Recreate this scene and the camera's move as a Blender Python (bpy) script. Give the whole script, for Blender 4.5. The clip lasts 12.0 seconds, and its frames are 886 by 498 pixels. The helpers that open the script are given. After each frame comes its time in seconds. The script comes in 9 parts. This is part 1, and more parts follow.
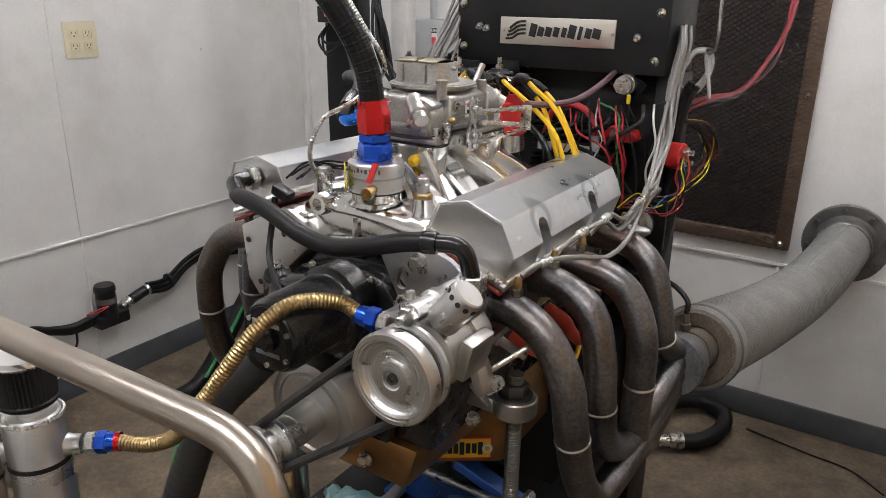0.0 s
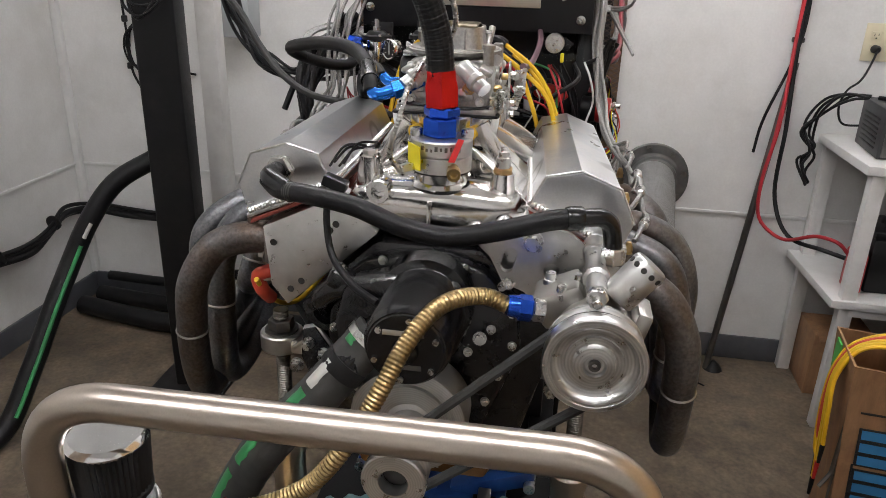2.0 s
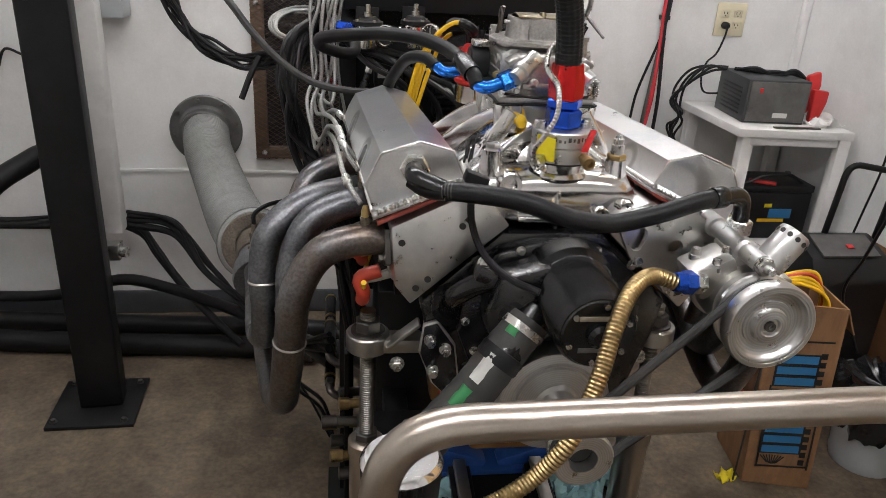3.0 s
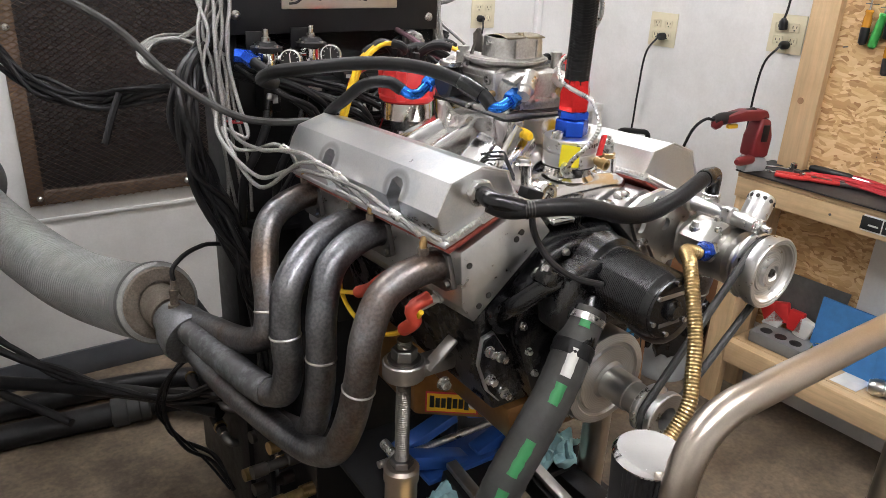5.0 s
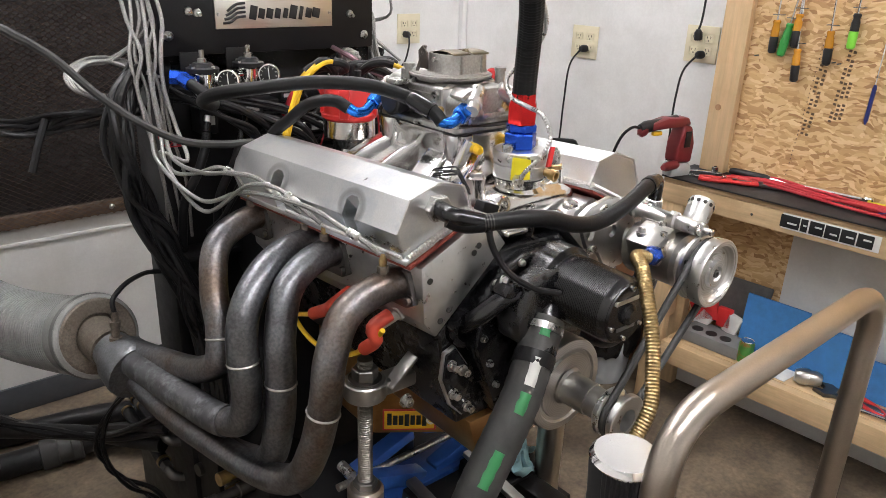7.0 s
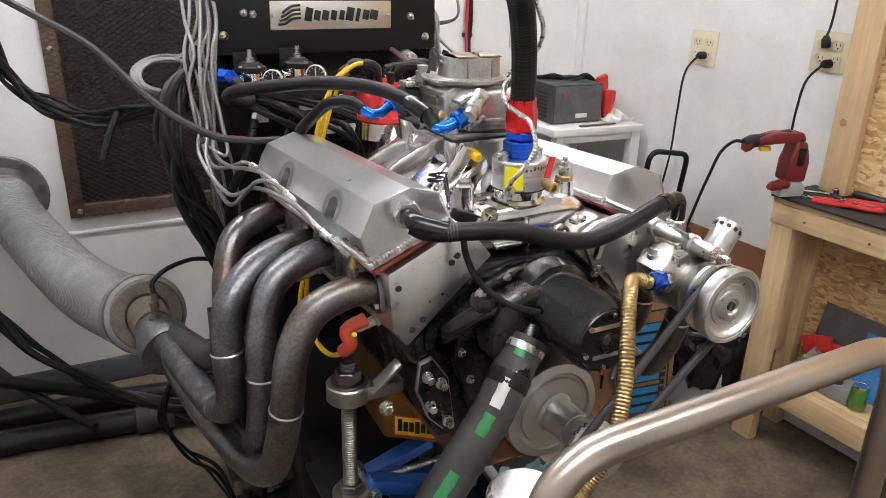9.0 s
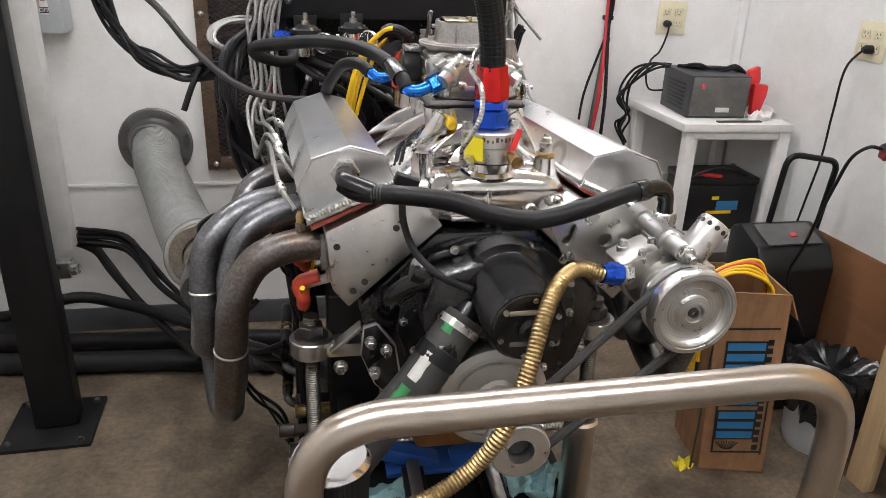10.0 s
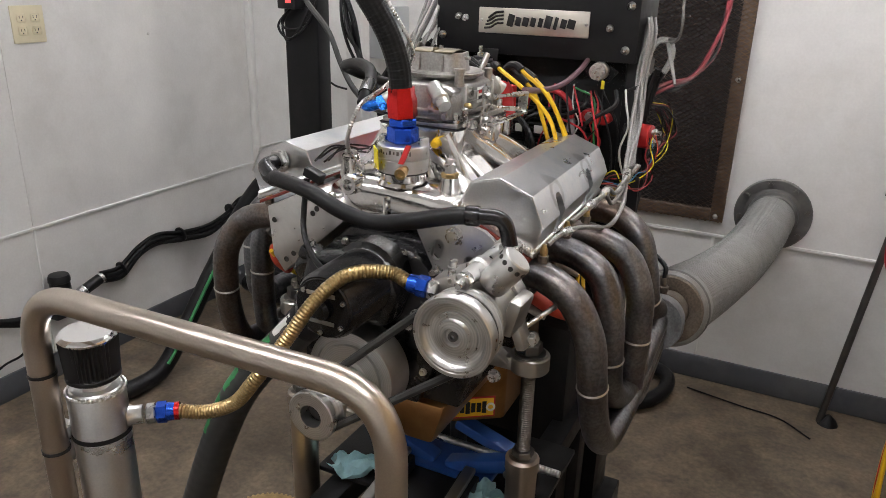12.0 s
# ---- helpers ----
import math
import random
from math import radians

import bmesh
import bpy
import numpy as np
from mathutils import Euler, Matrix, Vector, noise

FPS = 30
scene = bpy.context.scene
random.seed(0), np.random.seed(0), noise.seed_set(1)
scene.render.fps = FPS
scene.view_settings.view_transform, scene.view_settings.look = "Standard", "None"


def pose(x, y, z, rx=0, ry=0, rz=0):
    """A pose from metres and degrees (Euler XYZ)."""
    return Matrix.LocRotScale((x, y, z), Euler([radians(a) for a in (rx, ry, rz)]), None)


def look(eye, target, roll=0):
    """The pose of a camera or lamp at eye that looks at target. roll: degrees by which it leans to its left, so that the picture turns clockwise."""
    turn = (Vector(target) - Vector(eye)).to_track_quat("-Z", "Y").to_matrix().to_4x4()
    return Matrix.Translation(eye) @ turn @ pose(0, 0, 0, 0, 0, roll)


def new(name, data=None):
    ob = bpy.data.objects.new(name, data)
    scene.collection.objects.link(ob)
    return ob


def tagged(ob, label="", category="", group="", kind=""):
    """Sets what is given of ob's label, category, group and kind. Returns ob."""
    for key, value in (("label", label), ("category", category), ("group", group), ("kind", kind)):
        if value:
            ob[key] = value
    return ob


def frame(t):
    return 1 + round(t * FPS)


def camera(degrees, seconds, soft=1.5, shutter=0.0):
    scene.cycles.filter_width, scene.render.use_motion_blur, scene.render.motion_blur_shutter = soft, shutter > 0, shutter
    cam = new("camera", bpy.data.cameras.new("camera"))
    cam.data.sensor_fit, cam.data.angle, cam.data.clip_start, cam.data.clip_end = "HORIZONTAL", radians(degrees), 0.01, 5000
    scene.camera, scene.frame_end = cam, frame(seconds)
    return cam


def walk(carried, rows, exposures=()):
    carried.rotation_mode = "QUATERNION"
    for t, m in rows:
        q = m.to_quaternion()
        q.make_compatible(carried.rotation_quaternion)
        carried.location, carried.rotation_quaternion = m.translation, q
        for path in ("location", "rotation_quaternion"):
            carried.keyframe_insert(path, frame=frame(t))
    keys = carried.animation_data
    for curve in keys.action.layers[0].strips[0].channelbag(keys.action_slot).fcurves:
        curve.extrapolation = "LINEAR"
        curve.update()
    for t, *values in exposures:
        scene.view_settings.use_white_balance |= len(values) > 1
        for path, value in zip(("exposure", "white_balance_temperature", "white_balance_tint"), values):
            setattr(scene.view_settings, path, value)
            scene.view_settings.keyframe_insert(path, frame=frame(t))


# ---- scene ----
cam = camera(62.0, 12.0, soft=0.8)
PATH = [
    (0, (0.626, -0.731, 1.405), (-0.413, 0.845, 0.743), 0.7),
    (0.5, (0.615, -0.745, 1.404), (-0.339, 0.878, 0.728), 1.5),
    (1, (0.487, -0.827, 1.394), (-0.299, 0.883, 0.717), 1.4),
    (1.5, (0.319, -0.891, 1.411), (-0.261, 0.885, 0.698), 1.3),
    (2, (0.156, -0.845, 1.397), (-0.141, 0.987, 0.652), 1.7),
    (2.5, (-0.035, -0.853, 1.392), (-0.048, 0.995, 0.628), 2.1),
    (2.7, (-0.142, -0.875, 1.403), (-0.033, 0.964, 0.623), 2.8),
    (4.3, (-0.607, -0.721, 1.42), (0.217, 0.92, 0.628), 2.5),
    (4.5, (-0.665, -0.713, 1.428), (0.244, 0.885, 0.641), 2.7),
    (5, (-0.725, -0.715, 1.437), (0.32, 0.805, 0.663), 2.6),
    (5.5, (-0.749, -0.713, 1.437), (0.387, 0.747, 0.677), 2.5),
    (6, (-0.756, -0.709, 1.44), (0.42, 0.725, 0.69), 2.3),
    (6.5, (-0.762, -0.699, 1.44), (0.438, 0.718, 0.697), 2.3),
    (7, (-0.761, -0.689, 1.439), (0.453, 0.722, 0.707), 2.2),
    (7.2, (-0.761, -0.688, 1.443), (0.457, 0.721, 0.713), 2.3),
    (8.8, (-0.619, -0.757, 1.449), (0.346, 0.836, 0.719), 1.5),
    (9, (-0.546, -0.795, 1.44), (0.316, 0.853, 0.706), 1.5),
    (9.5, (-0.387, -0.895, 1.426), (0.228, 0.854, 0.675), 1.9),
    (10, (-0.234, -0.887, 1.413), (0.123, 0.922, 0.638), 2.1),
    (10.5, (-0.034, -0.873, 1.421), (-0.007, 0.97, 0.643), 1.7),
    (10.8, (0.111, -0.904, 1.415), (-0.069, 0.946, 0.672), 1.4),
    (11, (0.208, -0.929, 1.423), (-0.095, 0.911, 0.7), 1.7),
    (11.5, (0.379, -0.9, 1.416), (-0.2, 0.879, 0.708), 1.9),
    (12, (0.541, -0.895, 1.422), (-0.292, 0.783, 0.723), 1.5),
]
EXPOSURES = [(0, -0.18), (1.5, -0.2), (2.5, -0.3), (4.5, 0.27), (5.5, 0.25), (7, 0.22), (9, 0.2), (10.5, 0.08), (11.2, -0.04), (12, -0.18)]
walk(cam, [(t, look(eye, target, roll)) for t, eye, target, roll in PATH], EXPOSURES)

# ---------------------------------------------------------------- light
world = bpy.data.worlds.new("world")
scene.world = world
world.use_nodes = True
world.node_tree.nodes["Background"].inputs[0].default_value = (0.8, 0.85, 0.9, 1)
world.node_tree.nodes["Background"].inputs[1].default_value = 0.15

CEILING = 2.60


# ---------------------------------------------------------------- materials
def mat(name, colour, rough=0.5, metal=0.0, vary=0.12, scale=18.0, grain=0.05, bump=0.0, bump_scale=120.0,
        stain=None, stain_scale=3.0, stain_amount=0.35, stretch=(1, 1, 1), rough_vary=0.12, coat=0.0, random_tint=0.0, emit=0.0, spec=0.5, speck=0.0, speck_scale=260.0, stain_edge=(0.48, 0.72)):
    m = bpy.data.materials.new(name)
    m.use_nodes = True
    nt = m.node_tree
    n, ln = nt.nodes, nt.links
    b = n["Principled BSDF"]
    tc = n.new("ShaderNodeTexCoord")
    mp = n.new("ShaderNodeMapping")
    mp.inputs["Scale"].default_value = stretch
    ln.new(tc.outputs["Object"], mp.inputs[0])
    n1 = n.new("ShaderNodeTexNoise")
    n1.inputs["Scale"].default_value = scale
    n1.inputs["Detail"].default_value = 6
    n1.inputs["Roughness"].default_value = 0.65
    ln.new(mp.outputs[0], n1.inputs["Vector"])
    ramp = n.new("ShaderNodeMapRange")
    ramp.inputs[1].default_value, ramp.inputs[2].default_value = 0.3, 0.7
    ramp.inputs[3].default_value, ramp.inputs[4].default_value = 1 - vary, 1 + vary
    ln.new(n1.outputs["Fac"], ramp.inputs[0])
    mul = n.new("ShaderNodeVectorMath")
    mul.operation = "SCALE"
    mul.inputs[0].default_value = colour[:3]
    ln.new(ramp.outputs[0], mul.inputs["Scale"])
    out = mul.outputs[0]
    if random_tint:
        oi = n.new("ShaderNodeObjectInfo")
        mr = n.new("ShaderNodeMapRange")
        mr.inputs[3].default_value, mr.inputs[4].default_value = 1 - random_tint, 1 + random_tint
        ln.new(oi.outputs["Random"], mr.inputs[0])
        m2 = n.new("ShaderNodeVectorMath")
        m2.operation = "SCALE"
        ln.new(out, m2.inputs[0])
        ln.new(mr.outputs[0], m2.inputs["Scale"])
        out = m2.outputs[0]
    if stain:
        n2 = n.new("ShaderNodeTexNoise")
        n2.inputs["Scale"].default_value = stain_scale
        n2.inputs["Detail"].default_value = 8
        n2.inputs["Roughness"].default_value = 0.7
        ln.new(tc.outputs["Object"], n2.inputs["Vector"])
        r2 = n.new("ShaderNodeMapRange")
        r2.inputs[1].default_value, r2.inputs[2].default_value = stain_edge
        r2.inputs[3].default_value, r2.inputs[4].default_value = 0.0, stain_amount
        ln.new(n2.outputs["Fac"], r2.inputs[0])
        mix = n.new("ShaderNodeMix")
        mix.data_type = "RGBA"
        mix.inputs["B"].default_value = (*stain[:3], 1)
        ln.new(r2.outputs[0], mix.inputs["Factor"])
        ln.new(out, mix.inputs["A"])
        out = mix.outputs["Result"]
    if speck:
        n4 = n.new("ShaderNodeTexNoise")
        n4.inputs["Scale"].default_value = speck_scale
        n4.inputs["Detail"].default_value = 3
        ln.new(tc.outputs["Object"], n4.inputs["Vector"])
        r4 = n.new("ShaderNodeMapRange")
        r4.inputs[1].default_value, r4.inputs[2].default_value = 0.36, 0.64
        r4.inputs[3].default_value, r4.inputs[4].default_value = 1 - speck, 1 + speck
        ln.new(n4.outputs["Fac"], r4.inputs[0])
        m4 = n.new("ShaderNodeVectorMath")
        m4.operation = "SCALE"
        ln.new(out, m4.inputs[0])
        ln.new(r4.outputs[0], m4.inputs["Scale"])
        out = m4.outputs[0]
    ln.new(out, b.inputs["Base Color"])
    b.inputs["Metallic"].default_value = metal
    b.inputs["Specular IOR Level"].default_value = spec
    rr = n.new("ShaderNodeMapRange")
    rr.inputs[1].default_value, rr.inputs[2].default_value = 0.3, 0.7
    rr.inputs[3].default_value, rr.inputs[4].default_value = max(0.03, rough * (1 - rough_vary)), min(1.0, rough * (1 + rough_vary))
    ln.new(n1.outputs["Fac"], rr.inputs[0])
    ln.new(rr.outputs[0], b.inputs["Roughness"])
    if coat:
        b.inputs["Coat Weight"].default_value = coat
        b.inputs["Coat Roughness"].default_value = 0.15
    if bump:
        n3 = n.new("ShaderNodeTexNoise")
        n3.inputs["Scale"].default_value = bump_scale
        n3.inputs["Detail"].default_value = 4
        ln.new(mp.outputs[0], n3.inputs["Vector"])
        bp = n.new("ShaderNodeBump")
        bp.inputs["Strength"].default_value = bump
        bp.inputs["Distance"].default_value = 0.002
        ln.new(n3.outputs["Fac"], bp.inputs["Height"])
        ln.new(bp.outputs[0], b.inputs["Normal"])
    if emit:
        b.inputs["Emission Color"].default_value = (*colour[:3], 1)
        b.inputs["Emission Strength"].default_value = emit
    return m


def turned(m, centre, ring=110.0, depth=0.35, shade=0.12):
    """Adds lathe rings round a line along y through the centre to a metal."""
    nt = m.node_tree
    n, ln = nt.nodes, nt.links
    b = n["Principled BSDF"]
    tc = n.new("ShaderNodeTexCoord")
    mp = n.new("ShaderNodeMapping")
    mp.inputs["Location"].default_value = (-centre[0], 0, -centre[1])
    ln.new(tc.outputs["Object"], mp.inputs[0])
    wv = n.new("ShaderNodeTexWave")
    wv.wave_type, wv.rings_direction = "RINGS", "Y"
    wv.inputs["Scale"].default_value = ring
    wv.inputs["Distortion"].default_value = 0.3
    wv.inputs["Detail"].default_value = 3
    wv.inputs["Detail Scale"].default_value = 0.3
    ln.new(mp.outputs[0], wv.inputs["Vector"])
    mr = n.new("ShaderNodeMapRange")
    mr.inputs[3].default_value, mr.inputs[4].default_value = 1 - shade, 1 + shade
    ln.new(wv.outputs["Fac"], mr.inputs[0])
    sc = n.new("ShaderNodeVectorMath")
    sc.operation = "SCALE"
    ln.new(b.inputs["Base Color"].links[0].from_socket, sc.inputs[0])
    ln.new(mr.outputs[0], sc.inputs["Scale"])
    ln.new(sc.outputs[0], b.inputs["Base Color"])
    bp = n.new("ShaderNodeBump")
    bp.inputs["Strength"].default_value = depth
    bp.inputs["Distance"].default_value = 0.0004
    ln.new(wv.outputs["Fac"], bp.inputs["Height"])
    ln.new(bp.outputs[0], b.inputs["Normal"])
    return m


def glass_mat(name, tint=(0.9, 0.92, 0.93), rough=0.08):
    m = bpy.data.materials.new(name)
    m.use_nodes = True
    b = m.node_tree.nodes["Principled BSDF"]
    b.inputs["Base Color"].default_value = (*tint, 1)
    b.inputs["Transmission Weight"].default_value = 1.0
    b.inputs["Roughness"].default_value = rough
    b.inputs["IOR"].default_value = 1.1
    return m


WALL = mat("painted wall", (0.74, 0.735, 0.72), 0.5, vary=0.06, scale=5, stain=(0.40, 0.37, 0.32), stain_scale=2.2, stain_amount=0.3, bump=0.16, bump_scale=30, speck=0.02, speck_scale=120)
WALL_TRIM = mat("painted trim", (0.76, 0.755, 0.74), 0.5, vary=0.04)
CEIL = mat("painted ceiling", (0.75, 0.75, 0.74), 0.8, vary=0.04, scale=3)
BASEB = mat("grey vinyl baseboard", (0.075, 0.08, 0.092), 0.5, vary=0.15, stain=(0.2, 0.18, 0.16), stain_amount=0.3)
FLOOR = mat("oil-stained concrete", (0.158, 0.122, 0.086), 0.5, vary=0.5, scale=9, stain=(0.030, 0.023, 0.016), stain_scale=2.6, stain_amount=0.9, bump=0.35, bump_scale=40, rough_vary=0.45, spec=0.4, speck=0.16, speck_scale=70)
ALU = mat("brushed sheet aluminium", (0.80, 0.81, 0.82), 0.30, 1.0, vary=0.04, scale=5, rough_vary=0.14, stretch=(1, 1, 3), stain=(0.68, 0.715, 0.75), stain_scale=6, stain_amount=0.6, stain_edge=(0.5, 0.6), speck=0.03, speck_scale=400)
ALU_CAST = mat("polished cast aluminium", (0.78, 0.77, 0.75), 0.16, 1.0, vary=0.06, scale=40, rough_vary=0.5, bump=0.10, bump_scale=90)
ALU_MACH = mat("machined aluminium", (0.66, 0.66, 0.65), 0.34, 1.0, vary=0.08, scale=60, rough_vary=0.3, stain=(0.5, 0.48, 0.45), stain_scale=22, stain_amount=0.3)
ALU_DULL = mat("dull cast aluminium", (0.50, 0.49, 0.465), 0.36, 1.0, vary=0.14, scale=50, bump=0.15, stain=(0.28, 0.25, 0.21), stain_scale=25, stain_amount=0.45)
CARB_CAST = mat("grey zinc carburetor casting", (0.43, 0.42, 0.40), 0.38, 1.0, vary=0.18, scale=60, bump=0.25, bump_scale=260, stain=(0.22, 0.20, 0.17), stain_scale=30, stain_amount=0.5, speck=0.10)
DARK_RED = mat("dull red cable", (0.20, 0.022, 0.030), 0.45)
WELD = mat("weld bead", (0.74, 0.735, 0.72), 0.34, 1.0, vary=0.15, scale=160, bump=0.3, bump_scale=300)
STEEL = mat("turned steel", (0.52, 0.51, 0.49), 0.30, 1.0, vary=0.05, scale=25, rough_vary=0.12)
ROD_STEEL = mat("oily threaded steel", (0.24, 0.225, 0.20), 0.40, 1.0, vary=0.25, scale=40, stain=(0.10, 0.085, 0.07), stain_scale=20, stain_amount=0.6)
PULLEY_ALU = turned(mat("lathe turned pulley aluminium", (0.62, 0.62, 0.61), 0.33, 1.0, vary=0.06, scale=60, rough_vary=0.3), (0.206, 1.019), 95.0, 0.10, 0.10)
CRANK_STEEL = turned(mat("lathe turned crank steel", (0.58, 0.575, 0.56), 0.40, 1.0, vary=0.05, scale=25, rough_vary=0.2), (0.0, 0.857), 110.0, 0.05, 0.07)
CRANK_ALU = turned(mat("lathe turned crank aluminium", (0.66, 0.66, 0.65), 0.32, 1.0, vary=0.06, scale=60, rough_vary=0.3), (0.004, 0.854), 110.0, 0.08, 0.08)
STEEL_DARK = mat("oiled dark steel", (0.16, 0.155, 0.15), 0.42, 1.0, vary=0.2, stain=(0.3, 0.2, 0.12), stain_scale=14, stain_amount=0.25)
ZINC = mat("zinc plated steel", (0.60, 0.595, 0.575), 0.28, 1.0, vary=0.15, scale=80)
CHAMPAGNE = mat("brushed stainless tube", (0.50, 0.445, 0.385), 0.30, 1.0, vary=0.04, scale=14, rough_vary=0.06, stain=(0.42, 0.37, 0.32), stain_scale=8, stain_amount=0.2, speck=0.03, speck_scale=500)
PRIMARY = mat("heat tinted header tube", (0.170, 0.174, 0.184), 0.40, 1.0, vary=0.38, scale=13, stain=(0.140, 0.100, 0.074), stain_scale=4.5, stain_amount=0.85, stain_edge=(0.44, 0.62), rough_vary=0.3, bump=0.25, bump_scale=140, speck=0.18, speck_scale=220)
COLLECT = mat("grey header collector", (0.20, 0.205, 0.215), 0.48, 1.0, vary=0.3, scale=14, stain=(0.10, 0.095, 0.09), stain_scale=20, stain_amount=0.6, bump=0.2, speck=0.15)
FLAKE = mat("flaking grey pipe finish", (0.13, 0.13, 0.135), 0.45, 0.9, vary=0.35, scale=40, stain=(0.42, 0.43, 0.45), stain_scale=32, stain_amount=0.8, bump=0.5, bump_scale=60)
RUSTY = mat("rusty pipe", (0.15, 0.125, 0.10), 0.6, 0.5, vary=0.3, scale=26, stain=(0.075, 0.05, 0.035), stain_scale=18, stain_amount=0.6, bump=0.3, speck=0.2)
DUCT = mat("grey corrugated duct", (0.222, 0.222, 0.214), 0.45, 0.25, vary=0.18, scale=18, stain=(0.31, 0.31, 0.30), stain_scale=14, stain_amount=0.6, bump=0.2, speck=0.08)
FLANGE = mat("painted duct flange", (0.12, 0.118, 0.115), 0.45, 0.4, vary=0.25, stain=(0.24, 0.22, 0.20), stain_scale=12)
BLACK = mat("black powder coat", (0.006, 0.006, 0.007), 0.45, vary=0.2, scale=40, bump=0.14, bump_scale=300, stain=(0.026, 0.024, 0.022), stain_scale=6, stain_amount=0.4, spec=0.3)
BLOCK = mat("black engine enamel", (0.006, 0.006, 0.007), 0.26, vary=0.25, coat=0.35, stain=(0.025, 0.023, 0.02), stain_scale=14, stain_amount=0.35, bump=0.35, bump_scale=170, spec=0.45, rough_vary=0.35)
ANOD_BLACK = mat("black anodised aluminium", (0.008, 0.008, 0.009), 0.24, 0.2, vary=0.15, scale=50, spec=0.5, coat=0.2, bump=0.1, bump_scale=200)
RUBBER = mat("black rubber hose", (0.007, 0.007, 0.008), 0.42, vary=0.25, scale=60, stain=(0.028, 0.026, 0.024), stain_scale=20, stain_amount=0.35, bump=0.2, bump_scale=400, spec=0.28)
RUBBER_GREY = mat("dusty grey rubber", (0.034, 0.034, 0.033), 0.55, vary=0.25, scale=30, stain=(0.11, 0.105, 0.095), stain_scale=10, stain_amount=0.35, bump=0.1, bump_scale=300, spec=0.4)
BRAID = mat("black braided hose", (0.006, 0.006, 0.0065), 0.48, vary=0.4, scale=420, spec=0.3)
PLASTIC_BLK = mat("black plastic", (0.010, 0.010, 0.011), 0.4, vary=0.15, bump=0.05, spec=0.4)
BLUE = mat("blue anodised fitting", (0.02, 0.10, 0.62), 0.22, 0.75, vary=0.1, scale=60)
BLUE_PALE = mat("bright blue anodised fitting", (0.02, 0.16, 0.62), 0.20, 0.8, vary=0.1, scale=60)
REDAN = mat("red anodised fitting", (0.62, 0.02, 0.02), 0.22, 0.75, vary=0.1, scale=60)
RED_CAP = mat("red distributor plastic", (0.55, 0.025, 0.025), 0.35, vary=0.08)
RED_WIRE = mat("red wire", (0.42, 0.02, 0.03), 0.45)
RED_BOOT = mat("orange red rubber boot", (0.55, 0.06, 0.03), 0.5)
YELLOW = mat("yellow plug wire", (0.75, 0.47, 0.015), 0.4, vary=0.08)
YELLOW_TAG = mat("yellow tag", (0.80, 0.68, 0.02), 0.5)
BRASS = mat("brass", (0.50, 0.36, 0.17), 0.3, 1.0, vary=0.25, scale=70)
GOLD = mat("gold braided hose", (0.42, 0.31, 0.15), 0.32, 1.0, vary=0.3, scale=240, bump=0.3, bump_scale=400)
COPPER_PAN = mat("gold oil pan", (0.30, 0.155, 0.055), 0.32, 0.85, vary=0.2, stain=(0.14, 0.07, 0.03), stain_scale=12)
GASKET = mat("red gasket", (0.23, 0.045, 0.03), 0.6, vary=0.25, scale=60)
CREAM = mat("ivory plastic", (0.66, 0.60, 0.43), 0.4, vary=0.04)
# near-black colour for the shade inside holes, slots and bores
HOLE_SHADE = mat("dark hole shade", (0.03, 0.028, 0.025), 0.6)
MESHM = mat("dark expanded metal", (0.155, 0.115, 0.092), 0.5, 0.4, vary=0.3, scale=30, stain=(0.26, 0.15, 0.08), stain_scale=5, stain_amount=0.35)
MESH_RUST = mat("rusty mesh frame", (0.24, 0.15, 0.085), 0.6, 0.4, vary=0.25, scale=40, stain=(0.08, 0.06, 0.05), stain_scale=14, bump=0.3)
MESH_BACK = mat("black mesh backing", (0.016, 0.013, 0.012), 0.9)
NAMEPLATE = mat("brushed nameplate", (0.62, 0.59, 0.53), 0.35, 1.0, vary=0.06, stretch=(1, 1, 40))
INK = mat("black print", (0.012, 0.012, 0.012), 0.5)
WHITE_PAINT = mat("white paint", (0.72, 0.71, 0.69), 0.45, vary=0.06, stain=(0.4, 0.38, 0.34), stain_scale=6, stain_amount=0.3)
WHITE_CABLE = mat("silver braided cable", (0.30, 0.295, 0.28), 0.40, 0.6, vary=0.45, scale=500, bump=0.5, bump_scale=700)
GREY_BOX = mat("grey enamel", (0.40, 0.42, 0.43), 0.45, vary=0.05)
GREEN_TAPE = mat("green stripe", (0.03, 0.22, 0.07), 0.5)
WHITE_TAPE = mat("white print stripe", (0.6, 0.6, 0.57), 0.5)
PINE = mat("pine timber", (0.62, 0.44, 0.25), 0.55, vary=0.14, scale=6, stretch=(14, 1, 14), stain=(0.45, 0.27, 0.13), stain_scale=9, stain_amount=0.35, bump=0.1)
PINE_V = mat("pine timber upright", (0.62, 0.44, 0.25), 0.55, vary=0.14, scale=6, stretch=(14, 14, 1), stain=(0.45, 0.27, 0.13), stain_scale=9, stain_amount=0.35, bump=0.1)
CARDWOOD = mat("worn brown cardboard", (0.31, 0.165, 0.08), 0.65, vary=0.25, scale=7, stretch=(6, 6, 1), stain=(0.13, 0.065, 0.035), stain_scale=7, stain_amount=0.7)
BLUE_PAINT = mat("blue jack paint", (0.02, 0.09, 0.36), 0.38, vary=0.15, stain=(0.03, 0.04, 0.08), stain_scale=16)
BLUE_PRINT = mat("blue print", (0.03, 0.19, 0.42), 0.6, vary=0.1)
RAG = mat("blue shop rag", (0.30, 0.50, 0.53), 0.8, vary=0.2, scale=40)
